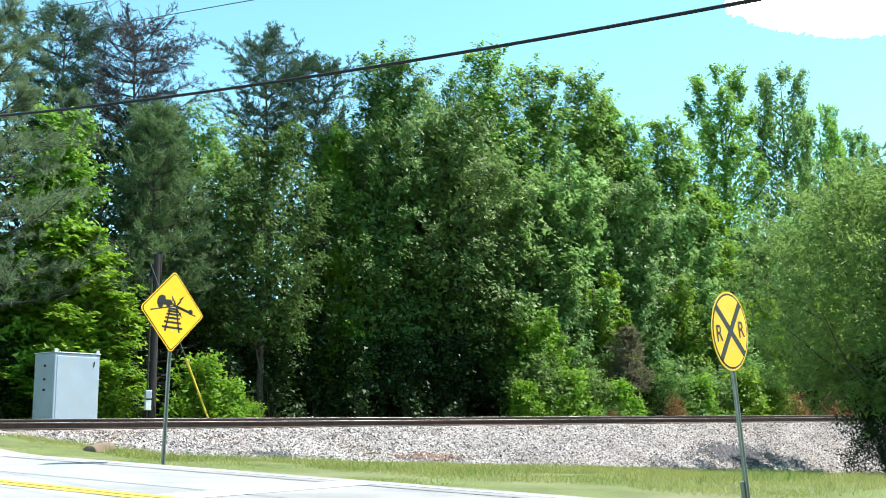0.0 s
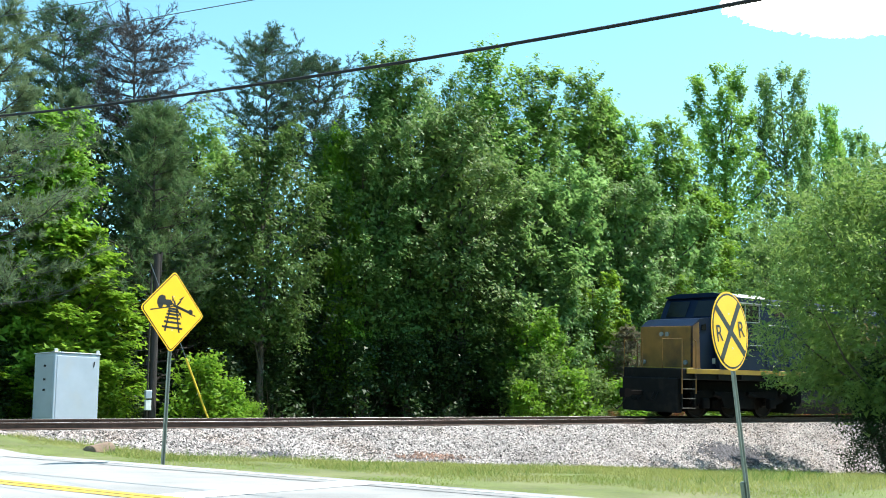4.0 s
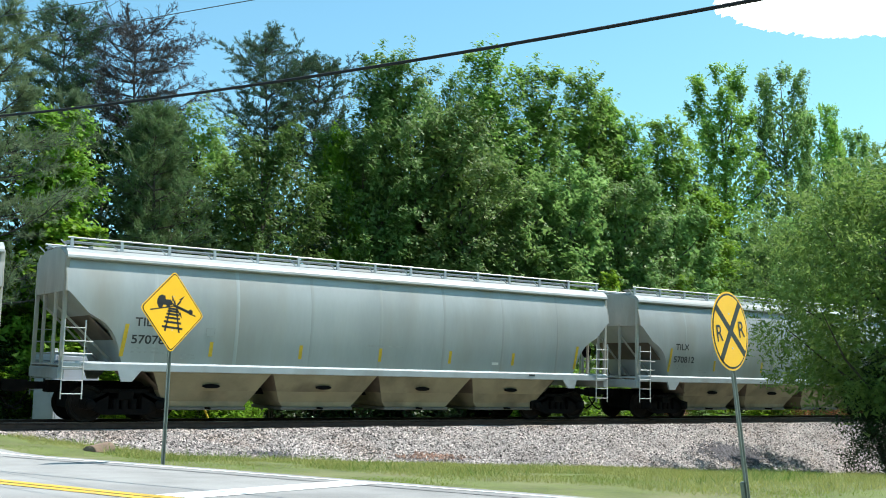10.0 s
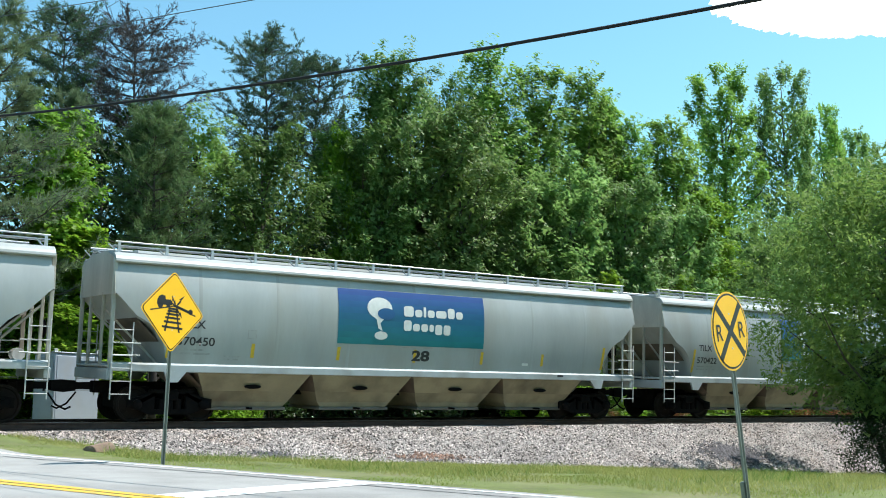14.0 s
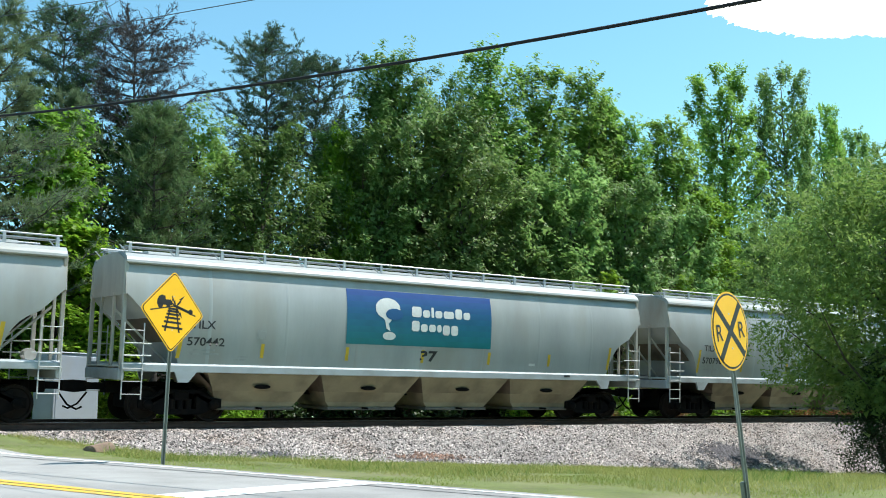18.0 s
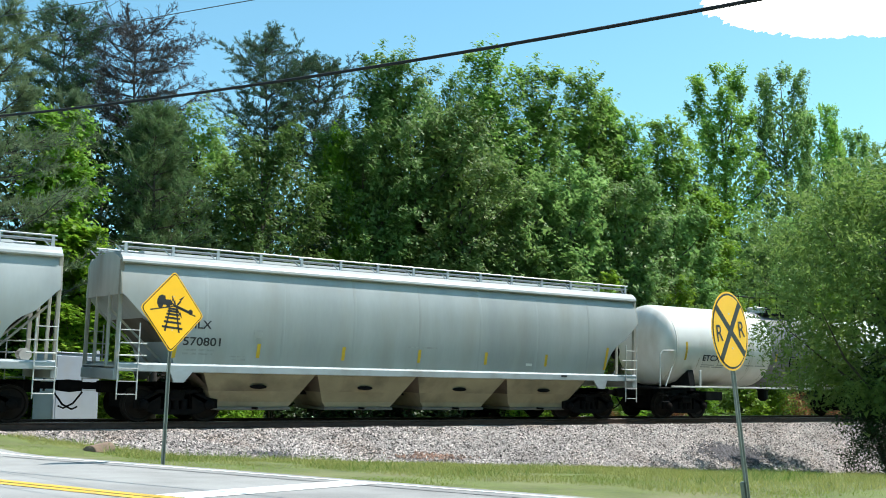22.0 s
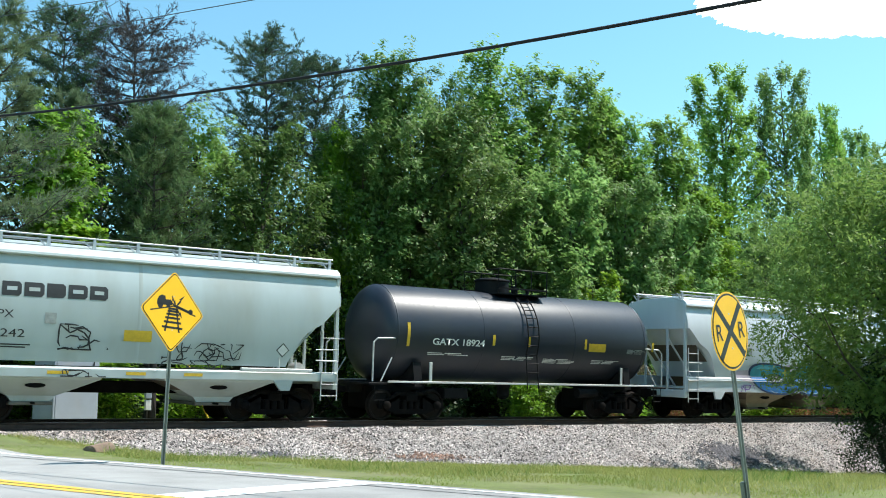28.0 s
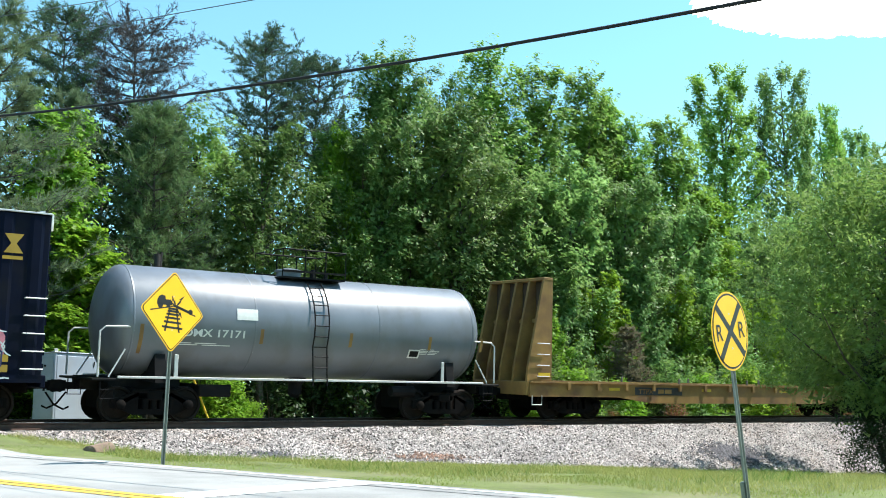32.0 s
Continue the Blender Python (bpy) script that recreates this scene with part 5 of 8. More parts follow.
# ---- boxcar ----
def box_car():
    car = thing("boxcar", "tall navy boxcar with green and pink graffiti", "boxcar")
    half, w = 7.74, 1.58
    part("body", Shape().box(-half, half, -w, w, 1.08, 5.02, 0.03), M_BOXCAR, car)
    for sg in (-1, 1):
        for i in range(23):
            x = -half + 0.32 + i * (2 * half - 0.64) / 22
            if abs(x) < 1.5:
                continue
            part("rib", Shape().loft([[(x - k, sg * yy, 1.12), (x + k, sg * yy, 1.12), (x + k, sg * yy, 4.96), (x - k, sg * yy, 4.96)] for k, yy in ((0.17, w), (0.09, w + 0.045))]), M_BOXCAR, car)
        part("side_sill", Shape().plate([(-half, 0.98), (-half + 2.6, 0.98), (-half + 3.2, 0.72), (half - 3.2, 0.72), (half - 2.6, 0.98), (half, 0.98), (half, 1.16), (-half, 1.16)], sg * (w + 0.01), sg * (w + 0.06)), M_BOXCAR, car)
        part("eave_strip", Shape().box(-half, half, min(sg * (w + 0.0), sg * (w + 0.07)), max(sg * (w + 0.0), sg * (w + 0.07)), 5.005, 5.045, 0.006), M_GALV, car, "bright roof edge")
        door = part("plug_door", Shape().box(-1.45, 1.45, min(sg * w, sg * (w + 0.07)), max(sg * w, sg * (w + 0.07)), 1.16, 4.85, 0.02), M_BOXCAR, car)
        dr = Shape()
        for z in (2.75, 2.95):
            dr.rod((-1.3, sg * (w + 0.11), z), (1.3, sg * (w + 0.11), z), 0.02)
        for x in (-1.0, -0.4, 0.4, 1.0):
            dr.rod((x, sg * (w + 0.11), 1.3), (x, sg * (w + 0.11), 4.7), 0.022)
        dr.rod((0, sg * (w + 0.13), 2.6), (0, sg * (w + 0.17), 2.6), 0.16, 12)
        part("locking_bar", dr, M_FUEL, door)
        part("door_track", Shape().box(-4.6, 2.0, min(sg * w, sg * (w + 0.10)), max(sg * w, sg * (w + 0.10)), 1.06, 1.14, 0.01), M_BOXCAR, car)
        for s in (-1, 1):
            for k in range(5):
                z = 1.3 + 0.42 * k
                part("rung", Shape().pipe([(s * half, sg * (w + 0.02), z), (s * half, sg * (w + 0.08), z), (s * (half - 0.5), sg * (w + 0.08), z), (s * (half - 0.5), sg * (w + 0.02), z)], 0.017), M_GALV, car, "pale ladder rung")
    part("roof", Shape().prism([(-w - 0.03, 5.02), (-w - 0.03, 5.05), (0, 5.14), (w + 0.03, 5.05), (w + 0.03, 5.02)], -half, half), M_GALV, car, "galvanised panel roof")
    for i in range(13):
        x = -half + 0.2 + i * (2 * half - 0.4) / 12
        part("roof_rib", Shape().prism([(-w, 5.05), (0, 5.14), (w, 5.05), (w, 5.09), (0, 5.18), (-w, 5.09)], x - 0.04, x + 0.04), M_GALV, car)
    for s in (-1, 1):
        x0_, x1_ = sorted((s * half, s * (half + 0.05)))
        part("end_cap", Shape().box(x0_, x1_, -w, w, 4.62, 5.03, 0.01), M_WHITE_ROOF, car, "white-painted top of the end wall")
        for k in range(9):
            z = 1.35 + 0.36 * k
            part("end_corrugation", Shape().prism([(-w + 0.08, z - 0.08), (w - 0.08, z - 0.08), (w - 0.08, z + 0.08), (-w + 0.08, z + 0.08)], x0_, x1_), M_BOXCAR, car)
        bogie(car, s * (half - 1.75))
        part("end_sill", Shape().box(min(s * half, s * (half + 0.12)), max(s * half, s * (half + 0.12)), -1.5, 1.5, 0.86, 1.16, 0.02), M_BOXCAR, car)
    part("centre_sill", Shape().box(-half, half, -0.3, 0.3, 0.70, 1.08, 0.02), M_TRUCK, car)
    couplers(car, 8.6)
    rib = lambda z: -w - 0.055
    # owner's letters as plain block shapes with underlines
    for i, x in enumerate((5.15, 6.02, 6.68)):
        a = 4.02
        if i < 2:
            wd = (0.42, 0.34)[i]
            decal("name_block", [(x + 0.08, a), (x + wd - 0.08, a), (x + wd, a + 0.08), (x + wd, a + 0.38), (x + wd - 0.08, a + 0.46), (x + 0.08, a + 0.46), (x, a + 0.38), (x, a + 0.08)], M_YELLOW, car, rib, rows=3, label="yellow block shape")
            decal("name_gap", rect(x + 0.14, x + wd - 0.13, a + 0.14, a + 0.32), M_BOXCAR, car, rib, 0.010, rows=1)
        else:
            decal("name_block", [(x, a), (x + 0.44, a), (x + 0.28, a + 0.23), (x + 0.44, a + 0.46), (x, a + 0.46), (x + 0.16, a + 0.23)], M_YELLOW, car, rib, rows=2, label="yellow block shape")
        decal("underline", rect(x - 0.02, x + 0.44, a - 0.15, a - 0.07), M_YELLOW, car, rib, rows=1)
    decal("stencil_line", rect(-6.55, -6.2, 2.72, 2.88), M_YELLOW_OLD, car, rib, rows=1, label="dull yellow stencil")
    decal("stencil_line", rect(-6.0, -5.6, 2.72, 2.88), M_YELLOW_OLD, car, rib, rows=1, label="dull yellow stencil")
    for x, txt in ((-6.6, "15"), (-5.95, "13"), (-5.2, "03")):
        lettering("lettering", txt, M_YELLOW, car, x, 2.26, 0.22, 0.36, rib, "yellow stencilled number")
    for x, ww in ((0.15, 0.35), (1.0, 0.45)):
        decal("stencil_line", rect(x, x + ww, 3.42, 3.56), M_YELLOW_OLD, car, rib, rows=1, label="dull yellow stencil")
    for z in (1.22, 1.46):
        decal("placard", rect(6.5, 6.95, z, z + 0.17), M_YELLOW, car, lambda z_: -w - 0.065, rows=1, label="yellow notice panel")
    fit = lambda z: -w - 0.058
    r = random.Random(21)
    for i in range(11):
        cx = -7.0 + i * 0.66
        m = (M_SP_GREEN, M_SP_DEEP, M_SP_GREEN)[i % 3]
        hh = 0.56 + 0.07 * math.sin(i * 2.1)
        decal("graffiti_block", [(cx - 0.44, 1.62 - hh), (cx + 0.05, 1.70 - hh), (cx + 0.46, 1.60 - hh), (cx + 0.30, 1.55), (cx + 0.50, 1.66 + hh), (cx + 0.02, 1.58 + hh), (cx - 0.40, 1.68 + hh), (cx - 0.28, 1.72)], m, car, fit, 0.004 + 0.0012 * (i % 4), rows=3, label="green sprayed shape")
    for cx, cz, rx, rz in ((-7.35, 1.35, 0.35, 0.32), (-0.4, 1.35, 0.42, 0.36), (-0.9, 1.75, 0.25, 0.4), (-3.6, 2.05, 0.22, 0.16), (-2.4, 2.1, 0.2, 0.14)):
        decal("graffiti_block", blob(r, cx, cz, rx, rz, 16, 0.25), M_SP_ORANGE, car, fit, 0.012, rows=3, label="orange sprayed shape")
    for i in range(9):
        decal("graffiti_hole", blob(r, -6.7 + i * 0.72, 1.62 + 0.2 * math.sin(i * 1.7), 0.10, 0.16, 12, 0.3), M_SP_NAVY, car, fit, 0.016, rows=2)
    scrawl(car, r, -7.4, -0.2, 1.12, 2.1, M_SP_LIME, fit, 30, 0.04, 0.014)
    scrawl(car, r, -7.4, -0.2, 1.12, 2.15, M_STENCIL, fit, 70, 0.06, 0.018)
    for i in range(9):
        cx = 3.0 + i * 0.44
        m = (M_SP_PURPLE, M_SP_PINK, M_SP_PURPLE, M_SP_PINK, M_SP_PINK)[i % 5]
        decal("graffiti_block", blob(r, cx, 1.58, 0.36, 0.54 + 0.08 * math.sin(i * 1.7), 18, 0.2), m, car, fit, 0.004 + 0.0012 * (i % 4), rows=3, label="pink and purple sprayed shape")
    for k in range(6):
        decal("graffiti_band", rect(2.8 + 0.1 * k, 4.3 + 0.2 * k, 1.12 + 0.15 * k, 1.17 + 0.15 * k), M_SP_PURPLE if k % 2 else M_SP_MIST, car, fit, 0.012, rows=1)
    scrawl(car, r, 2.7, 7.0, 1.08, 2.2, M_SP_WHITE, fit, 42, 0.035, 0.016)
    scrawl(car, r, 2.7, 6.8, 1.1, 2.0, M_SP_NAVY, fit, 22, 0.04, 0.018)
    scrawl(car, r, 0.3, 2.5, 1.2, 2.05, M_SP_WHITE, fit, 26, 0.03, 0.10)
    scrawl(car, r, 0.3, 2.5, 1.2, 2.0, M_SP_TEAL, fit, 16, 0.04, 0.10)
    return car


couple(box_car(), 231.45)


# ---- locomotives ----
def bogie_big(car, x):
    b = part("bogie", Shape().box(-1.0, 1.0, -1.05, 1.05, 0.66, 0.84, 0.04), M_TRUCK, car, "grimy three-axle locomotive bogie", at=pose(x, 0, 0))
    for sg in (-1, 1):
        out = [(-2.55, 0.62), (-2.2, 0.50), (-1.5, 0.78), (-0.95, 0.80), (-0.75, 0.42), (-0.3, 0.34), (0.3, 0.34), (0.75, 0.42), (0.95, 0.80), (1.5, 0.78), (2.2, 0.50), (2.55, 0.62), (2.55, 0.92), (1.9, 1.02),
               (0.6, 0.96), (-0.6, 0.96), (-1.9, 1.02), (-2.55, 0.92)]
        part("side_frame", Shape().plate(out, sg * 1.08, sg * 1.20), M_TRUCK, b)
        for dx in (-1.85, 0.0, 1.85):
            part("axle_box", Shape().box(dx - 0.2, dx + 0.2, min(sg * 1.10, sg * 1.32), max(sg * 1.10, sg * 1.32), 0.36, 0.74, 0.04), M_TRUCK, b)
            part("brake_cylinder", Shape().rod((dx + 0.45, sg * 1.22, 0.92), (dx + 0.85, sg * 1.22, 0.80), 0.09, 10), M_TRUCK, b)
    for dx in (-1.30, 0.55, 2.30):
        part("traction_motor", Shape().box(dx - 0.42, dx + 0.42, -0.62, 0.62, 0.20, 0.92, 0.08), M_TRUCK, b)
    # motors and added blocks fill the bogie so the space below stays dark
    for dx in (-2.3, -0.92, 0.92):
        part("brake_rigging", Shape().box(dx - 0.25, dx + 0.25, -1.02, 1.02, 0.30, 0.70, 0.05), M_TRUCK, b)
    part("bogie_top", Shape().box(-2.6, 2.6, -1.06, 1.06, 0.86, 1.39, 0.05), M_TRUCK, b)
    for dx in (-1.85, 0.0, 1.85):
        w = part("wheelset", WHEELSET_BIG, M_WHEEL, b, at=pose(dx, 0, 0.533))
        WHEELS.append(w)
    return b


def name_blocks(car, x0, x1, z0, z1, m, fit, flip, hide):
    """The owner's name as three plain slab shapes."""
    w, h = (x1 - x0), (z1 - z0)
    q = w / 100
    k = h / 100
    X = lambda a: x1 - a * q if flip else x0 + a * q
    Z = lambda a: z0 + a * k
    shapes = [
        [(0, 22), (8, 4), (16, 0), (24, 0), (31, 6), (31, 94), (24, 100), (16, 100), (8, 96), (0, 78)],
        [(34, 8), (40, 0), (58, 0), (64, 8), (64, 92), (58, 100), (40, 100), (34, 92)],
        [(66, 0), (100, 0), (100, 22), (95, 26), (91, 50), (95, 74), (100, 78), (100, 100), (66, 100), (66, 78), (71, 74), (75, 50), (71, 26), (66, 22)]]
    gaps = [[(14, 34), (24, 30), (31, 34), (31, 66), (24, 70), (14, 66)], [(42, 26), (57, 26), (57, 35), (42, 35)], [(42, 65), (57, 65), (57, 74), (42, 74)]]
    for s in shapes:
        decal("name_block", [(X(a), Z(b)) for a, b in s], m, car, fit, 0.010, rows=1, label="yellow slab shape")
    for s in gaps:
        decal("name_gap", [(X(a), Z(b)) for a, b in s], hide, car, fit, 0.016 if not flip else 0.004, rows=1)


def locomotive(label, body, yellow, sill_m, old=False):
    car = thing("locomotive", label, "locomotive", "diesel locomotives")
    cut = 0.0 if old else 0.62      # the leading unit's front porch is shortened to fit the camera's view
    # frame and decks
    part("frame", Shape().box(-10.5 + cut, 10.5, -1.45, 1.45, 1.40, 1.80, 0.03), M_BLACK, car)
    for sg in (-1, 1):
        part("sill_stripe", Shape().box(-9.6, 10.0, min(sg * 1.45, sg * 1.50), max(sg * 1.45, sg * 1.50), 1.62, 1.80, 0.01), sill_m, car, "yellow frame stripe" if not old else "dusty frame edge")
        for i in range(16):
            x = -9.2 + i * 1.25
            part("sill_bracket", Shape().box(x - 0.05, x + 0.05, min(sg * 1.46, sg * 1.53), max(sg * 1.46, sg * 1.53), 1.44, 1.62, 0.01), M_BLACK, car)
    # nose, cab
    nose = [(-9.75 + cut, 1.80), (-9.75 + cut, 3.35), (-9.35 + cut, 3.62), (-7.75, 3.72), (-7.75, 1.80)]
    part("nose", Shape().plate(nose, -1.30, 1.30), body, car)
    part("nose_front", Shape().plate([(-9.80 + cut, 1.82), (-9.752 + cut, 1.82), (-9.752 + cut, 3.34), (-9.80 + cut, 3.33)], -1.26, 1.26), M_NOSE, car, "dull orange nose front")
    part("nose_stripe", Shape().box(-9.84 + cut, -9.80 + cut, -1.40, 1.40, 1.70, 1.84, 0.008), M_YELLOW, car, "yellow edge stripe")
    for y, z in ((-0.14, 3.05), (0.14, 3.05), (-1.05, 2.02), (1.05, 2.02)):
        part("headlight", Shape().rod((-9.79 + cut, y, z), (-9.87 + cut, y, z), 0.085, 12), M_LAMP, car, "round white lamp")
    # the long hood's end wall
    part("end_panel", Shape().box(9.152, 9.20, -0.95, 0.95, 1.95, 3.45, 0.02), M_NOSE, car, "dull orange end wall panel")
    part("end_number", Shape().box(9.202, 9.215, 0.35, 0.75, 3.62, 3.78), M_STEEL_PALE, car, "pale number board")
    part("nose_cheek", Shape().plate([(-9.74 + cut, 1.82), (-9.35 + cut, 1.82), (-9.42 + cut, 3.50), (-9.74 + cut, 3.32)], -1.315, -1.302), M_NOSE if not old else body, car)
    part("nose_window", Shape().plate([(-9.30 + cut, 3.20), (-9.05 + cut, 3.22), (-9.05 + cut, 3.45), (-9.28 + cut, 3.40)], -1.32, -1.303), M_GLASS, car)
    cab = [(-7.9, 1.80), (-7.9, 3.70), (-7.55, 4.40), (-7.45, 4.52), (-5.4, 4.52), (-5.4, 1.80)]
    part("cab", Shape().plate(cab, -1.50, 1.50), body, car)
    part("cab_roof", Shape().prism([(-1.52, 4.50), (-1.45, 4.58), (-0.9, 4.68), (0.9, 4.68), (1.45, 4.58), (1.52, 4.50)], -6.95, -5.30), M_WHITE_ROOF, car, "sun-bright white cab roof")
    part("cab_brow", Shape().prism([(-1.50, 4.50), (-1.43, 4.57), (-0.9, 4.66), (0.9, 4.66), (1.43, 4.57), (1.50, 4.50)], -7.62, -6.955), body, car)
    for sg in (-1, 1):
        part("cab_window", Shape().plate([(-7.2, 3.62), (-6.55, 3.62), (-6.55, 4.22), (-7.1, 4.22)], sg * 1.502, sg * 1.515), M_GLASS, car, "dark cab side window")
        part("cab_window", Shape().plate([(-6.48, 3.62), (-5.75, 3.62), (-5.75, 4.22), (-6.48, 4.22)], sg * 1.502, sg * 1.515), M_GLASS, car, "dark cab side window")
        for xa, xb in ((-7.23, -6.52), (-6.51, -5.72)):
            fr_ = Shape()
            for q0, q1, z0_, z1_ in ((xa, xb, 3.57, 3.61), (xa, xb, 4.22, 4.25), (xa, xa + 0.03, 3.61, 4.22), (xb - 0.03, xb, 3.61, 4.22)):
                fr_.box(q0, q1, min(sg * 1.503, sg * 1.525), max(sg * 1.503, sg * 1.525), z0_, z1_)
            part("window_frame", fr_, M_STEEL_PALE, car, "pale metal window frame")
        part("cab_ledge", Shape().box(-7.6, -5.5, min(sg * 1.50, sg * 1.535), max(sg * 1.50, sg * 1.535), 2.72, 2.75), M_STEEL_PALE, car)
        part("battery_grille", Shape().box(-8.1, -7.95, min(sg * 1.31, sg * 1.33), max(sg * 1.31, sg * 1.33), 2.0, 2.2), M_STEEL_PALE, car)
        part("hood_end_stripe", Shape().plate([(8.72, 3.70), (9.145, 3.70), (9.145, 2.15), (8.95, 2.15)], min(sg * 1.024, sg * 1.044), max(sg * 1.024, sg * 1.044)), M_YELLOW if not old else M_NOSE, car, "yellow panel at the hood's end")
        part("window_awning", Shape().plate([(-7.3, 4.26), (-5.65, 4.26), (-5.65, 4.30), (-7.3, 4.30)], min(sg * 1.5, sg * 1.72), max(sg * 1.5, sg * 1.72)), M_STEEL_PALE, car, "pale window sunshade")
        part("cab_door", Shape().plate([(-7.75, 1.9), (-7.3, 1.9), (-7.3, 3.5), (-7.75, 3.5)], sg * 1.502, sg * 1.515), body, car)
        part("windscreen", Shape().add([(-7.88, sg * 0.2, 3.76), (-7.88, sg * 1.2, 3.76), (-7.60, sg * 1.2, 4.36), (-7.60, sg * 0.2, 4.36)], [(0, 1, 2, 3)]).moved(-0.012, 0, 0.004), M_GLASS, car)
    # hood: equipment block, engine hood, radiator housing
    part("equipment_hood", Shape().prism([(-1.40, 1.80), (-1.40, 4.46), (-1.34, 4.54), (1.34, 4.54), (1.40, 4.46), (1.40, 1.80)], -5.38, -0.15), body, car)
    part("engine_hood", Shape().prism([(-1.02, 1.80), (-1.02, 4.26), (-0.85, 4.46), (0.85, 4.46), (1.02, 4.26), (1.02, 1.80)], -0.15, 9.15), body, car)
    part("radiator_housing", Shape().prism([(-1.03, 3.72), (-1.50, 3.96), (-1.50, 4.44), (-1.38, 4.56), (1.38, 4.56), (1.50, 4.44), (1.50, 3.96), (1.03, 3.72)], 4.55, 9.75), body, car)
    part("radiator_grille", Shape().box(4.9, 7.0, -1.3, 1.3, 4.565, 4.60, 0.01), M_GALV, car, "bright radiator top grating")
    for sg in (-1, 1):
        for i in range(11):
            x = 4.9 + i * 0.43
            part("radiator_louvre", Shape().plate([(x, 4.0), (x + 0.38, 4.0), (x + 0.38, 4.38), (x, 4.38)], sg * 1.502, sg * 1.510), body, car)
        for i in range(11):
            x = 0.1 + i * 0.78
            part("hood_door", Shape().plate([(x, 1.95), (x + 0.72, 1.95), (x + 0.72, 3.6), (x, 3.6)], sg * 1.022, sg * 1.038), body, car)
            part("door_latch", Shape().box(x + 0.60, x + 0.66, min(sg * 1.04, sg * 1.06), max(sg * 1.04, sg * 1.06), 2.72, 2.80), M_STEEL_PALE, car)
        for x in (-4.7, -2.6):
            gr = Shape()
            for k in range(6):
                gr.box(x, x + 0.95, min(sg * 1.40, sg * 1.425), max(sg * 1.40, sg * 1.425), 3.90 + 0.06 * k, 3.93 + 0.06 * k)
            part("vent", gr, M_VENT, car, "reddish slatted vent")
        for x in (-5.2, -3.9, -2.6, -1.3):
            part("side_panel", Shape().plate([(x, 1.95), (x + 1.18, 1.95), (x + 1.18, 3.3), (x, 3.3)], sg * 1.402, sg * 1.418), body, car)
        # walkway rail with stanchions
        rl = Shape()
        if not old:
            rl.rod((-1.8, sg * 1.48, 2.78), (9.9, sg * 1.48, 2.78), 0.022)
        else:
            rl.rod((-4.9, sg * 1.48, 3.35), (-1.4, sg * 1.48, 3.35), 0.024)
            rl.rod((0.0, sg * 1.48, 2.95), (9.8, sg * 1.48, 2.78), 0.022)
        part("walkway_rail", rl, M_STEEL_PALE, car, "pale walkway hand rail")
        for i in range(10):
            x = -1.8 + i * 1.3
            part("stanchion", Shape().rod((x, sg * 1.47, 1.80), (x, sg * 1.48, 2.78), 0.018), body, car)
        # pipe runs along the upper hood
        part("upper_pipe", Shape().rod((-5.2, sg * 1.45, 3.52), (-0.5, sg * 1.45, 3.46), 0.02), M_STEEL_PALE, car)
        part("upper_pipe", Shape().rod((-5.2, sg * 1.43, 4.32), (-1.0, sg * 1.43, 4.30), 0.018), M_STEEL_PALE, car)
    part("exhaust", Shape().box(2.2, 3.4, -0.35, 0.35, 4.46, 4.62, 0.03), M_BLACK, car)
    part("horn", Shape().rod((-0.6, 0, 4.56), (-0.6, 0, 4.80), 0.04).rod((-1.0, 0.1, 4.78), (-0.4, 0.1, 4.80), 0.07, 8, 0.03), M_BLACK, car)
    # fuel tank
    tk = Shape().prism([(-1.38, 0.62), (-1.05, 0.16), (1.05, 0.16), (1.38, 0.62), (1.38, 1.28), (-1.38, 1.28)], -3.1, 4.4)
    part("fuel_tank", tk, M_FUEL, car, "dusty grey fuel tank")
    for sg in (-1, 1):
        for i in range(5):
            x = -2.8 + i * 1.5
            part("tank_bracket", Shape().box(x, x + 0.14, min(sg * 1.36, sg * 1.42), max(sg * 1.36, sg * 1.42), 1.05, 1.42, 0.01), M_BLACK, car)
        if old:
            for x in (-1.9, 0.6):
                part("air_reservoir", Shape().rod((x, sg * 1.30, 1.02), (x + 1.9, sg * 1.30, 1.02), 0.22, 14), M_FUEL, car, "dusty air reservoir", smooth=True)
            for x in (-3.0, 3.2):
                part("equipment_box", Shape().box(x, x + 0.95, min(sg * 1.2, sg * 1.46), max(sg * 1.2, sg * 1.46), 0.75, 1.32, 0.03), M_FUEL, car)
    # steps, pilots, end rails
    for s in (-1, 1):
        k0 = cut if s < 0 else 0.0
        part("pilot", Shape().box(min(s * (10.35 - k0), s * (10.62 - k0)), max(s * (10.35 - k0), s * (10.62 - k0)), -1.40, 1.40, 0.22, 1.45, 0.04), M_BLACK, car)
        for sg in (-1, 1):
            sw = Shape()
            sw.box(min(s * (9.75 - k0), s * (9.80 - k0)), max(s * (9.75 - k0), s * (9.80 - k0)), sg * 1.40 - 0.06, sg * 1.40 + 0.06, 0.36, 1.80, 0.01)
            sw.box(min(s * (10.40 - k0), s * (10.45 - k0)), max(s * (10.40 - k0), s * (10.45 - k0)), sg * 1.40 - 0.06, sg * 1.40 + 0.06, 0.36, 1.80, 0.01)
            part("stepwell", sw, M_BLACK, car)
            for k in range(4):
                part("step", Shape().box(min(s * (9.78 - k0), s * (10.42 - k0)), max(s * (9.78 - k0), s * (10.42 - k0)), sg * 1.34 - 0.14, sg * 1.34 + 0.14, 0.38 + 0.34 * k, 0.41 + 0.34 * k), M_SILL_OLD, car)
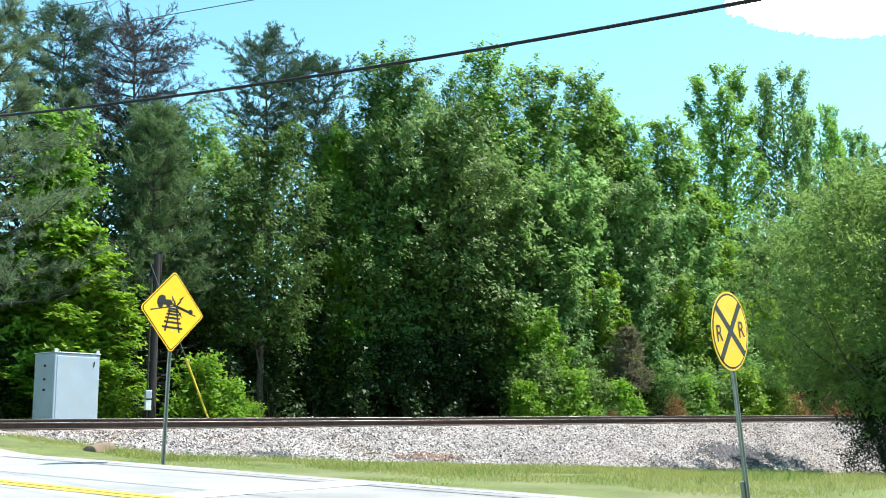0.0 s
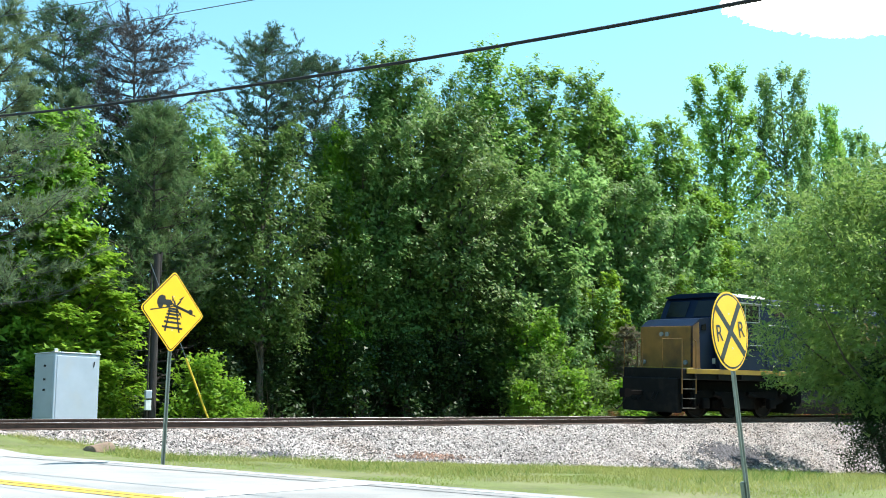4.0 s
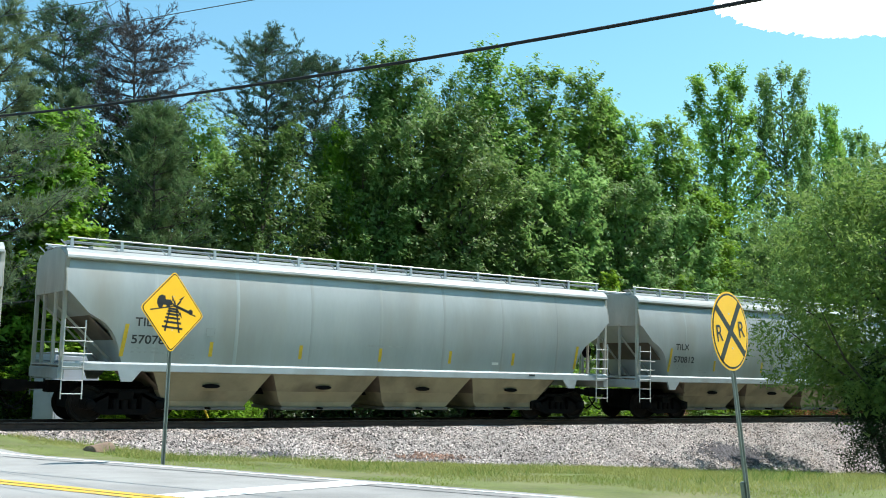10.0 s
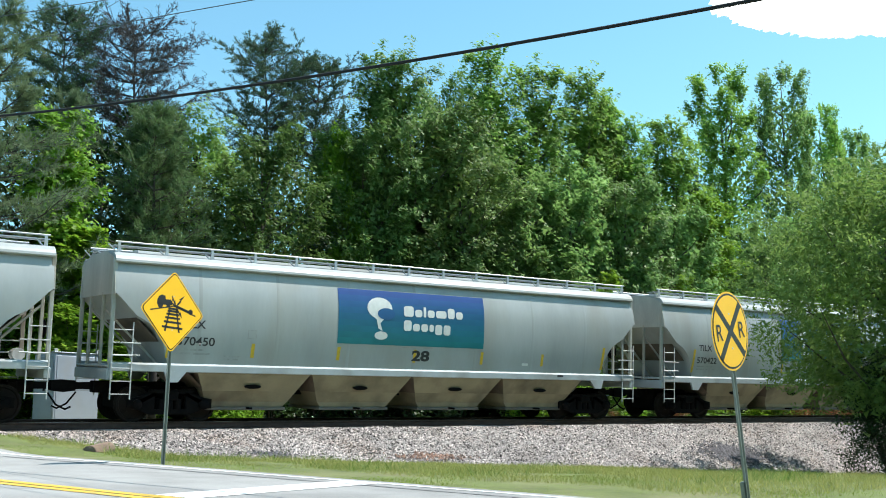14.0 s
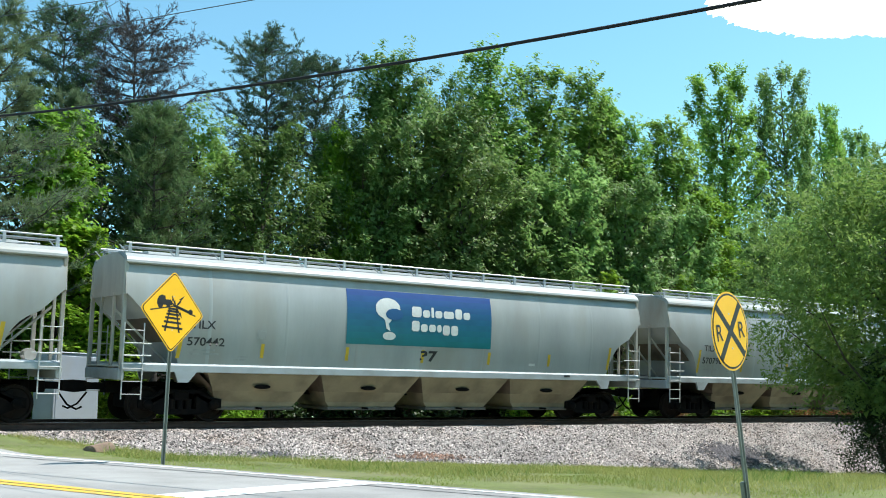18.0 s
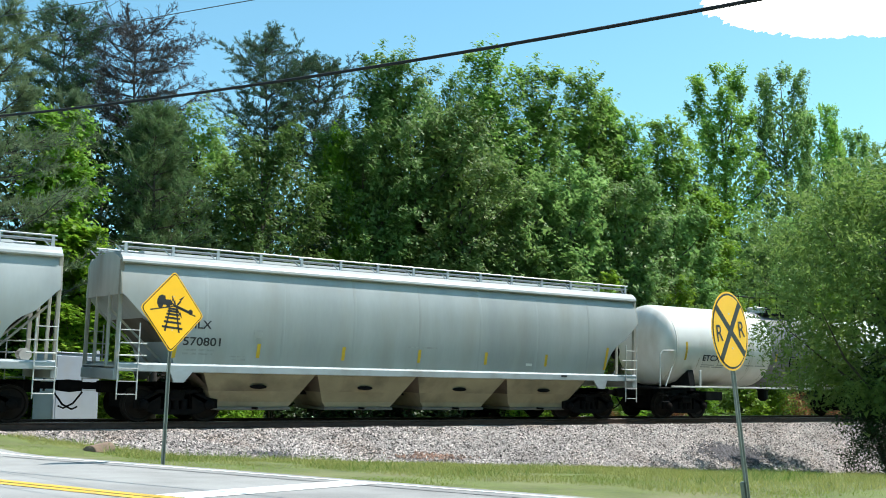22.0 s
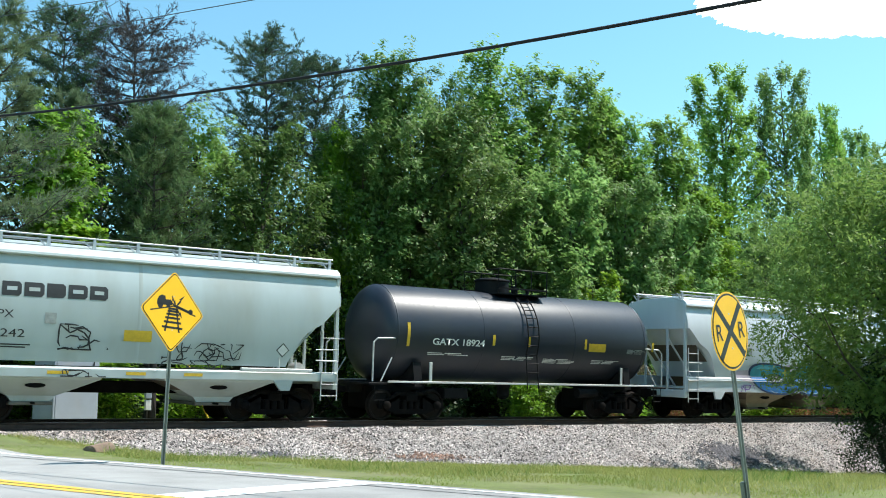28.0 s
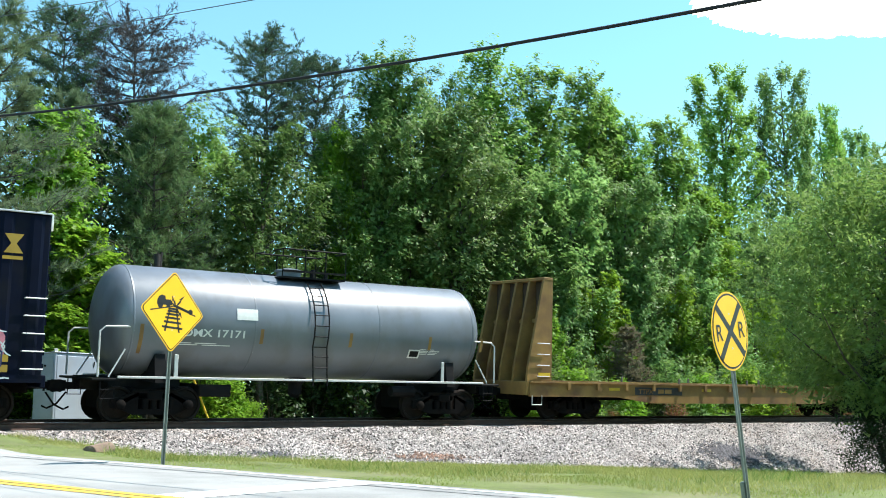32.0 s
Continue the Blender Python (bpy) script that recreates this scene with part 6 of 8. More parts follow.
            hr = Shape().pipe([(s * (9.75 - k0), sg * 1.48, 0.9), (s * (9.75 - k0), sg * 1.48, 2.75), (s * (9.9 - k0), sg * 1.48, 2.85)], 0.022)
            hr.pipe([(s * (10.45 - k0), sg * 1.46, 0.9), (s * (10.45 - k0), sg * 1.46, 2.85), (s * (10.45 - k0), sg * 0.5, 2.85), (s * (10.45 - k0), sg * 0.5, 1.8)], 0.022)
            part("end_hand_rail", hr, M_NOSE if s < 0 else M_STEEL_PALE, car, "end hand rail by the steps")
        hs = Shape()
        for y in (-0.5, -0.3, 0.3, 0.5):
            hs.pipe([(s * (10.62 - k0), y, 0.95), (s * (10.85 - k0), y, 0.62), (s * (11.05 - k0), y, 0.70)], 0.025)
        part("air_hose", hs, M_BLACK, car)
    bogie_big(car, -6.55)
    bogie_big(car, 6.95)
    couplers(car, 11.28)
    for flip in (1, -1):
        f2 = (lambda z: -1.045) if flip > 0 else (lambda z: 1.045 + 0.02)
        name_blocks(car, -0.10, 3.85, 2.36, 3.92, yellow, f2, flip < 0, body)
    return car


loco_a = locomotive("dark blue diesel locomotive with yellow stripe and lettering blocks", M_BLUE, M_GOLD, M_YELLOW)
lettering("lettering", "5437", M_YELLOW_OLD, loco_a, -7.35, 3.02, 0.38, 1.35, lambda z: -1.505, "dull yellow road number")
couple(loco_a, -132.07)
loco_b = locomotive("sooty dark blue diesel locomotive running backwards", M_BLUE_OLD, M_YELLOW_OLD, M_SILL_OLD, True)
lettering("lettering", "594", M_YELLOW_OLD, loco_b, -6.35, 3.02, 0.36, 1.0, lambda z: -1.505, "dull yellow road number", flip=True)
couple(loco_b, -109.47, True)


# ---- vegetation ----
def raw_mesh(name, verts, tris, material):
    """A triangle mesh from numpy arrays."""
    me = bpy.data.meshes.new(name)
    n, k = len(verts), len(tris)
    me.vertices.add(n)
    me.vertices.foreach_set("co", np.asarray(verts, np.float32).ravel())
    me.loops.add(3 * k)
    me.loops.foreach_set("vertex_index", np.asarray(tris, np.int32).ravel())
    me.polygons.add(k)
    me.polygons.foreach_set("loop_start", np.arange(0, 3 * k, 3, dtype=np.int32))
    me.polygons.foreach_set("loop_total", np.full(k, 3, np.int32))
    me.update(calc_edges=True)
    me.validate()
    me.materials.append(material)
    return me


def unit(v):
    return v / np.maximum(np.linalg.norm(v, axis=1, keepdims=True), 1e-6)


def leaf_mesh(name, pos, nor, size, material, rng, slim=0.62, single=False):
    """One folded rhombus a leaf, or one triangle where the tree is far."""
    n = len(pos)
    nor = unit(nor)
    t = unit(np.cross(nor, unit(rng.normal(size=(n, 3)))))
    b = np.cross(nor, t)
    s = size[:, None]
    if single:
        v = np.stack([pos - t * s * 0.5 - b * s * slim * 0.45, pos - t * s * 0.5 + b * s * slim * 0.55, pos + t * s * 0.5 + nor * s * 0.1], 1).reshape(-1, 3)
        return raw_mesh(name, v, np.arange(3 * n).reshape(-1, 3), material)
    v = np.stack([pos - t * s * 0.5, pos + b * s * slim * 0.5 + nor * s * 0.10, pos + t * s * 0.5, pos - b * s * slim * 0.5 + nor * s * 0.10], 1).reshape(-1, 3)
    i = np.arange(n)[:, None] * 4
    tris = np.concatenate([i + np.array([[0, 1, 2]]), i + np.array([[0, 2, 3]])], 1).reshape(-1, 3)
    return raw_mesh(name, v, tris, material)


def clumps(rng, centres, radii, per, size, up=0.5, flat=0.75):
    """Leaves gathered on the shells of many clumps."""
    k = len(centres)
    d = unit(rng.normal(size=(k * per, 3)))
    d[:, 2] = d[:, 2] * flat + 0.12
    c = np.repeat(centres, per, 0)
    r = np.repeat(radii, per)[:, None]
    pos = c + d * r * rng.uniform(0.45, 1.05, (k * per, 1))
    nor = d * 0.85 + np.array([0, 0, up]) + rng.normal(size=(k * per, 3)) * 0.35
    return pos, nor, size * rng.uniform(0.6, 1.35, k * per)


def trunk_shape(rng, h, r, limbs, reach, first=0.3):
    sh = Shape()
    pts, x, y = [], 0.0, 0.0
    for i in range(8):
        pts.append((x, y, h * i / 7))
        x += rng.normal() * 0.02 * h / 7 * 2
        y += rng.normal() * 0.02 * h / 7 * 2
    for i in range(7):
        sh.rod(pts[i], pts[i + 1], r * (1 - 0.125 * i), 8, r * (1 - 0.125 * (i + 1)))
    for i in range(limbs):
        t = first + (0.95 - first) * (i + rng.uniform(0, 0.8)) / limbs
        k = min(6, int(t * 7))
        p = Vector(pts[k]).lerp(Vector(pts[k + 1]), t * 7 - k)
        a = rng.uniform(0, 6.283)
        ln = reach * (1.15 - 0.6 * t) * rng.uniform(0.7, 1.1)
        q = p + Vector((math.cos(a) * ln * 0.55, math.sin(a) * ln * 0.55, ln * 0.38))
        e = q + Vector((math.cos(a + 0.3) * ln * 0.4, math.sin(a + 0.3) * ln * 0.4, ln * 0.25))
        sh.rod(p, q, r * 0.30 * (1.1 - t * 0.6), 5, r * 0.18)
        sh.rod(q, e, r * 0.18, 4, r * 0.06)
    return sh


def broadleaf(seed, h, w, base, material, shape="oak", boughs=66, shoots=9, per=40, leaf=0.175, label="", name="broadleaf_tree", core=2600, reach=1.0):
    """A leafy tree: boughs leave the trunk, fan out into upward shoots, and each shoot carries its leaves; a coarser core fills the middle."""
    rng = np.random.default_rng(seed)
    root = thing(name, label, "tree", "woodland trees")
    q = (np.arange(boughs) + rng.uniform(0, 1, boughs)) / boughs
    if shape == "oak":
        env = np.sin(np.pi * np.clip(0.20 + 0.70 * q, 0, 1)) ** 0.6
    elif shape == "upright":
        env = np.minimum(1, 0.62 + 1.6 * q) * (1.0 - q) ** 0.42 * 0.92 + 0.08
    else:
        env = (0.62 + 0.38 * np.sin(np.pi * np.clip(0.1 + 0.75 * q, 0, 1))) * np.where(q > 0.9, 0.75, 1.0)
    a = np.arange(boughs) * 2.39996 + rng.normal(size=boughs) * 0.45
    out = np.stack([np.cos(a), np.sin(a), np.zeros(boughs)], 1)
    up = np.array([0.0, 0.0, 1.0])
    rise = {"oak": 0.35 + 0.9 * q, "upright": 0.55 + 1.3 * q, "column": 0.9 + 1.1 * q}[shape]
    d = unit(out + up * rise[:, None] + rng.normal(size=(boughs, 3)) * 0.15)
    r = w / 2 * env * rng.uniform(0.66, 1.06, boughs)
    tip = out * r[:, None] + up * (base + (h - base) * q * 0.95)[:, None]
    ln = w * 0.30 * (1.15 - 0.45 * q) * rng.uniform(0.8, 1.2, boughs) * reach
    start = tip - d * ln[:, None]
    # the wood
    wood_ = Shape()
    tr, x, y = 0.011 * h + 0.03, 0.0, 0.0
    pts = []
    for i in range(9):
        pts.append((x, y, h * 0.93 * i / 8))
        x += rng.normal() * 0.012 * h / 4
        y += rng.normal() * 0.012 * h / 4
    wood_.v, wood_.f = [], []
    for i in range(8):
        wood_.rod(pts[i], pts[i + 1], tr * (1 - 0.115 * i), 8, tr * (1 - 0.115 * (i + 1)))
    for i in range(0, boughs, 3 if shape == "column" else 2):
        zf = max(0.1, float(start[i, 2]) - 0.5 * float(r[i])) / (h * 0.93) * 8
        k = min(7, max(0, int(zf)))
        p = Vector(pts[k]).lerp(Vector(pts[k + 1]), min(1.0, max(0.0, zf - k)))
        wood_.rod(p, tuple(start[i]), 0.18 * tr + 0.015, 5, 0.08 * tr + 0.010)
        wood_.rod(tuple(start[i]), tuple(tip[i]), 0.08 * tr + 0.010, 4, 0.006)
    part("trunk", wood_, M_BARK, root, smooth=True)
    # shoots fan out along each bough, leaves along each shoot
    n = boughs * shoots
    f = rng.uniform(0.0, 0.95, (n, 1))
    s0 = np.repeat(start, shoots, 0) + np.repeat(d * ln[:, None], shoots, 0) * f
    sd = unit(np.repeat(d, shoots, 0) + rng.normal(size=(n, 3)) * 0.55 + up * 0.22)
    sl = np.repeat(ln, shoots)[:, None] * rng.uniform(0.35, 0.75, (n, 1))
    m = n * per
    t = rng.uniform(0, 1, (m, 1)) ** 0.8
    side = rng.normal(size=(m, 3)) * np.array([1, 1, 0.7])
    pos = np.repeat(s0, per, 0) + np.repeat(sd * sl, per, 0) * t + side * np.repeat(sl, per, 0) * 0.30 * (1.1 - 0.75 * t)
    pos = pos * np.array([w / 2 / np.quantile(np.hypot(pos[:, 0], pos[:, 1]), 0.985)] * 2 + [h / np.quantile(pos[:, 2], 0.9993)])
    # leaves lie on the outside of their bough, tilted sunward to brighten the crown
    mid = np.repeat(start + d * ln[:, None] * 0.35 - up * ln[:, None] * 0.25, shoots * per, 0)
    nor = unit(pos - mid) * 0.42 + np.array([0.38, -0.28, 0.52]) + rng.normal(size=(m, 3)) * 0.36
    size = leaf * rng.uniform(0.55, 1.4, m)
    # inner leaves, broader, in the shade of the rest
    cq = rng.uniform(0.02, 0.93, core)
    ce = np.interp(cq, q, env) * w / 2 * np.sqrt(rng.uniform(0, 1, core)) * 0.62
    ca = rng.uniform(0, 6.283, core)
    cpos = np.stack([np.cos(ca) * ce, np.sin(ca) * ce, base + (h - base) * cq * 0.92], 1)
    pos = np.concatenate([pos, cpos])
    nor = np.concatenate([nor, rng.normal(size=(core, 3)) + up * 0.3])
    size = np.concatenate([size, leaf * 1.7 * rng.uniform(0.7, 1.3, core)])
    part("crown", leaf_mesh("crown", pos, nor, size, material, rng, 0.66, True), material, root)
    return root


def pine(seed, h, w, base, material, whorls=12, label="", arms=5, twigs=9, needles=26, length=0.22, droop=0.0, thin=0.08, shape="cone", bare=0.0, dead=0):
    """A pine: whorls of boughs curving up at their ends, side twigs, and a brush of needles on each twig."""
    rng = np.random.default_rng(seed)
    root = thing("pine_tree", label, "tree", "woodland trees")
    sh = Shape()
    r = 0.009 * h + 0.04
    bend = rng.normal(size=2) * 0.02
    axis = lambda z: Vector((bend[0] * z * z / h, bend[1] * z * z / h, z))
    for i in range(8):
        sh.rod(axis(h * 0.97 * i / 8), axis(h * 0.97 * (i + 1) / 8), r * (1 - 0.115 * i), 8, r * (1 - 0.115 * (i + 1)))
    tp, ax = [], []
    for k in range(whorls):
        q = (k + rng.uniform(0, 0.7)) / whorls
        z = base + (h - base) * 0.94 * q
        if shape == "round":
            reach = w / 2 * max(0.12, 1 - abs(1.75 * q - 0.8) ** 2.4) ** 0.5
        else:
            reach = w / 2 * ((1 - q) ** 0.65 * 0.92 + 0.10)
        a0 = rng.uniform(0, 6.283)
        for j in range(arms):
            a = a0 + j * 6.283 / arms + rng.normal() * 0.35
            ln = reach * rng.uniform(0.55, 1.12)
            lift = 0.20 + 0.15 * q - droop * (1 - q)
            p0 = axis(z)
            o = Vector((math.cos(a), math.sin(a), 0))
            pts = [p0 + o * (ln * f) + Vector((0, 0, ln * (lift * f + 0.22 * f ** 3 - droop * 0.3 * f * f))) for f in (0, 0.35, 0.7, 1.0)]
            for u in range(3):
                sh.rod(pts[u], pts[u + 1], 0.034 - 0.009 * u, 4, 0.025 - 0.008 * u)
            for m in range(twigs):
                f = 0.22 + 0.78 * (m + rng.uniform(0, 1)) / twigs
                c = pts[1].lerp(pts[0], 1 - f / 0.35) if f < 0.35 else (pts[2].lerp(pts[1], 1 - (f - 0.35) / 0.35) if f < 0.7 else pts[3].lerp(pts[2], 1 - (f - 0.7) / 0.3))
                sd = Vector((o.x * 0.6 + rng.normal() * 0.6, o.y * 0.6 + rng.normal() * 0.6, 0.35 + rng.normal() * 0.28)).normalized()
                tl = (0.34 + 0.20 * ln) * rng.uniform(0.6, 1.3)
                e = c + sd * tl
                sh.rod(c, e, 0.014, 3, 0.006)
                if rng.uniform() < bare:
                    g = e + Vector(tuple(rng.normal(size=3))) * 0.18
                    sh.rod(c.lerp(e, 0.5), g, 0.010, 3, 0.004)
                    sh.rod(e, e + Vector(tuple(rng.normal(size=3))) * 0.14, 0.008, 3, 0.004)
                    continue
                for v in (0.3, 0.65, 1.0):
                    tp.append(tuple(c.lerp(e, v)))
                    ax.append(tuple(sd + Vector((0, 0, 0.35))))
    # dead stubs on the bare bole
    for k in range(dead):
        z = rng.uniform(0.15, 0.95) * base
        a = rng.uniform(0, 6.283)
        ln = rng.uniform(0.5, 1.7)
        e = axis(z) + Vector((math.cos(a) * ln, math.sin(a) * ln, rng.uniform(-0.3, 0.35)))
        sh.rod(axis(z), e, 0.022, 4, 0.008)
        for _ in range(3):
            g = axis(z).lerp(e, rng.uniform(0.4, 1.0))
            sh.rod(g, g + Vector(tuple(rng.normal(size=3))) * 0.28, 0.009, 3, 0.004)
    part("trunk", sh, M_PINE_BARK, root, smooth=True)
    n = len(tp) * needles
    p = np.repeat(np.array(tp), needles, 0) + rng.normal(size=(n, 3)) * 0.045
    nd = unit(np.repeat(unit(np.array(ax)), needles, 0) * 0.8 + rng.normal(size=(n, 3)) * 0.55)
    side = unit(np.cross(nd, rng.normal(size=(n, 3))))
    nl = length * rng.uniform(0.6, 1.25, (n, 1))
    v = np.stack([p - side * length * thin, p + side * length * thin, p + nd * nl], 1).reshape(-1, 3)
    part("crown", raw_mesh("crown", v, np.arange(3 * n).reshape(-1, 3), material), material, root)
    return root


def shrub(seed, h, w, material, n=60, per=60, leaf=0.14, label="", name="shrub"):
    """Many stems from one foot, each with shoots of leaves to the ground."""
    rng = np.random.default_rng(seed)
    root = thing(name, label, "shrub", "undergrowth shrubs")
    st = Shape()
    q = rng.uniform(0, 1, n)
    a = rng.uniform(0, 6.283, n)
    rad = w / 2 * np.sqrt(1 - q ** 2 * 0.85) * rng.uniform(0.25, 0.95, n)
    tip = np.stack([np.cos(a) * rad, np.sin(a) * rad, h * (0.10 + 0.90 * q)], 1)
    for i in range(0, n, 4):
        st.rod((0, 0, -0.1), tuple(tip[i]), 0.02, 4, 0.006)
    part("stem", st, M_BARK, root)
    d = unit(tip * np.array([0.8, 0.8, 0.3]) + np.array([0, 0, 0.5 * h]) + rng.normal(size=(n, 3)) * 0.3)
    k = n * per
    t = rng.uniform(-0.2, 1, (k, 1))
    pos = np.repeat(tip, per, 0) + np.repeat(d, per, 0) * (t - 0.6) * 0.55 + rng.normal(size=(k, 3)) * 0.20 * (1.2 - 0.7 * t)
    nor = np.repeat(d, per, 0) * 0.3 + np.array([0, 0, 0.75]) + rng.normal(size=(k, 3)) * 0.55
    part("foliage", leaf_mesh("foliage", pos, nor, leaf * rng.uniform(0.6, 1.4, k), material, rng, 0.66, True), material, root)
    return root


def plant(ob, x, y, z=None, sx=1.0, sz=1.0, rz=0.0):
    """Where a plant stands on the ground, scaled."""
    zz = ground_z(x, y) - 0.05 if z is None else z
    return Matrix.Translation((x, y, zz)) @ Matrix.Rotation(radians(rz), 4, "Z") @ Matrix.Diagonal((sx, sx, sz, 1))


PLANTED = set()


def grow(ob, h0, w0, x, y, h, w, rz, material=None, label=""):
    """Stand a tree (the first itself, then copies) at x, y with height h and width w; its leaves may be of another kind."""
    m = plant(ob, x, y, None, w / w0, h / h0, rz)
    if ob in PLANTED:
        ob = copy_thing(ob, m @ Matrix.Diagonal((*(1 / k for k in ob.scale), 1)))
    else:
        PLANTED.add(ob)
        ob.matrix_basis = m
    if material:
        for c in ob.children:
            if c.name.startswith(("crown", "foliage")):
                c.material_slots[0].link = "OBJECT"
                c.material_slots[0].material = material
    if label:
        tagged(ob, label)
    return ob


OAK = "mid-green broadleaf tree in full leaf at the wood's edge"
UPRIGHT = "light green upright tree with pointed leafy shoots"
SILVER = "grey-green broadleaf tree with glinting leaves"
LIGHT = "bright yellow-green maple in full leaf"
AIRY = "tall upright broadleaf tree with an airy crown"
YOUNG = "young leafy tree in front of taller ones"
oak_a = broadleaf(1, 16.0, 7.0, 4.0, M_LEAF_MID, "oak", label=OAK)
oak_b = broadleaf(2, 12.0, 6.0, 1.2, M_LEAF_SILVER, "oak", boughs=60, label=SILVER)
spire_a = broadleaf(3, 18.0, 5.4, 1.5, M_LEAF_LIT, "upright", boughs=84, shoots=8, per=34, label=UPRIGHT)
spire_b = broadleaf(14, 18.0, 5.4, 1.5, M_LEAF_LIT, "upright", boughs=84, shoots=8, per=34, label=UPRIGHT)
poplar_a = broadleaf(5, 20.0, 5.2, 3.0, M_LEAF_LIT, "column", boughs=90, shoots=9, per=40, leaf=0.17, core=3200, reach=1.05, label=AIRY)
poplar_b = broadleaf(6, 20.0, 5.2, 3.0, M_LEAF_SILVER, "column", boughs=90, shoots=9, per=40, leaf=0.17, core=3200, reach=1.05, label=AIRY)
maple = broadleaf(4, 11.0, 4.4, 0.8, M_LEAF_LIGHT, "upright", boughs=52, shoots=8, per=36, leaf=0.19, core=1800, label=LIGHT)
young_a = broadleaf(43, 7.0, 4.4, 0.3, M_LEAF_LIT, "oak", boughs=36, shoots=8, per=34, leaf=0.15, core=1500, label=YOUNG)
young_b = broadleaf(44, 7.0, 4.4, 0.3, M_LEAF_SILVER, "upright", boughs=36, shoots=8, per=34, leaf=0.15, core=1500, label=YOUNG)
inner = broadleaf(7, 13.0, 7.5, 0.4, M_LEAF_DARK, "oak", boughs=40, shoots=7, per=26, leaf=0.20, core=1600, label="tree with leaves darkened to stand for deep shade")

# tree, x, y, height, width, turn, leaves
for x, y, h, w, rz, m in ((25.2, 12.2, 17.0, 7.0, -45, None), (27.2, 10.6, 14.6, 6.6, -35, None), (22.9, 11.8, 13.4, 5.2, -5, None), (28.4, 13.8, 17.2, 5.2, -5, None), (17.4, 10.4, 12.2, 5.6, 20, M_LEAF_OLIVE), (16.2, 14.6, 13.6, 6.0, -35, M_LEAF_LIT),
                          (33.6, 16.0, 16.5, 6.0, -35, None), (41.0, 15.6, 15.0, 6.0, 5, None)):
    grow(oak_a, 16.0, 7.0, x, y, h, w, rz, m)
for x, y, h, w, rz, m in ((30.2, 10.4, 12.0, 6.6, 15, None), (33.8, 10.6, 13.0, 6.8, 35, None), (37.2, 10.2, 12.8, 6.6, -35, None), (40.4, 10.0, 11.6, 5.9, -15, None),
                          (50.6, 12.4, 12.0, 6.2, 5, None), (55.0, 12.2, 13.0, 6.4, 25, None), (59.6, 12.0, 13.4, 6.6, -45, None), (62.0, 9.4, 13.0, 7.7, -25, None)):
    grow(oak_b, 12.0, 6.0, x, y, h, w, rz, m, OAK if m else "")
for x, y, h, w, rz, m in ((31.2, 13.6, 19.2, 6.8, -45, None), (37.8, 13.6, 19.1, 6.2, -25, None), (42.9, 12.4, 16.9, 6.5, -5, None), (22.0, 13.4, 13.2, 4.4, 15, M_LEAF_MID), (40.2, 12.8, 16.4, 5.5, -15, None)):
    grow(spire_a, 18.0, 5.4, x, y, h, w, rz, m)
for x, y, h, w, rz, m in ((34.6, 13.6, 19.0, 6.5, -45, None), (39.4, 14.0, 18.2, 5.7, 25, None), (44.3, 11.2, 12.6, 4.9, 5, M_LEAF_LIGHT), (24.4, 12.6, 17.4, 5.7, -35, M_LEAF_MID)):
    grow(spire_b, 18.0, 5.4, x, y, h, w, rz, m)
for x, y, h, w, rz in ((54.0, 18.0, 23.7, 5.9, 0), (64.9, 18.0, 22.8, 4.2, 30), (72.7, 18.0, 21.2, 5.0, -35)):
    grow(poplar_a, 20.0, 5.2, x, y, h, w, rz)
for x, y, h, w, rz in ((60.6, 18.0, 25.2, 5.4, 0), (68.6, 18.0, 21.8, 4.4, 35), (78.4, 18.0, 20.4, 5.2, -30)):
    grow(poplar_b, 20.0, 5.2, x, y, h, w, rz)
for x, y, h, w, rz in ((8.9, 8.8, 11.2, 4.6, -45), (9.5, 7.4, 6.8, 5.1, 35), (21.8, 12.0, 12.9, 3.2, 15), (6.2, 9.6, 8.0, 4.8, -5)):
    grow(maple, 11.0, 4.4, x, y, h, w, rz)
for x, y, h, w, rz, m in ((29.4, 7.6, 5.2, 3.6, -45, M_LEAF_LIGHT), (33.4, 8.6, 7.2, 4.2, 15, None), (38.6, 8.4, 7.4, 4.4, -35, None), (44.4, 8.4, 6.6, 4.2, 5, M_LEAF_LIGHT), (50.4, 8.2, 7.6, 4.6, -45, None), (56.0, 8.2, 8.2, 4.8, -5, None)):
    grow(young_a, 7.0, 4.4, x, y, h, w, rz, m)
for x, y, h, w, rz, m in ((31.4, 8.2, 6.4, 3.8, -45, None), (36.0, 8.4, 7.6, 4.2, -25, None), (41.4, 8.4, 7.0, 4.4, 15, None), (47.4, 8.6, 8.0, 4.4, -15, None), (53.4, 8.2, 8.0, 4.6, 25, None)):
    grow(young_b, 7.0, 4.4, x, y, h, w, rz, m)
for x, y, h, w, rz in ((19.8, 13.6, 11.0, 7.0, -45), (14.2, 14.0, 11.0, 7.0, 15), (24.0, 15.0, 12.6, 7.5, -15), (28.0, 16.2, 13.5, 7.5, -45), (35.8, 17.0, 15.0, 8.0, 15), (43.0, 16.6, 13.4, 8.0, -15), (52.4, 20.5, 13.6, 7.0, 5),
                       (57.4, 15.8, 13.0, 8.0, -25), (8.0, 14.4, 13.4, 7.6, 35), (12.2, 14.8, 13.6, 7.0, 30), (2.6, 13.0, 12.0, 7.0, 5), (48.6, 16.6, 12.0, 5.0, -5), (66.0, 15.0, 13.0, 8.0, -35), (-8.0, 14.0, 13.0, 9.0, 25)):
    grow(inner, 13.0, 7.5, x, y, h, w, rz)

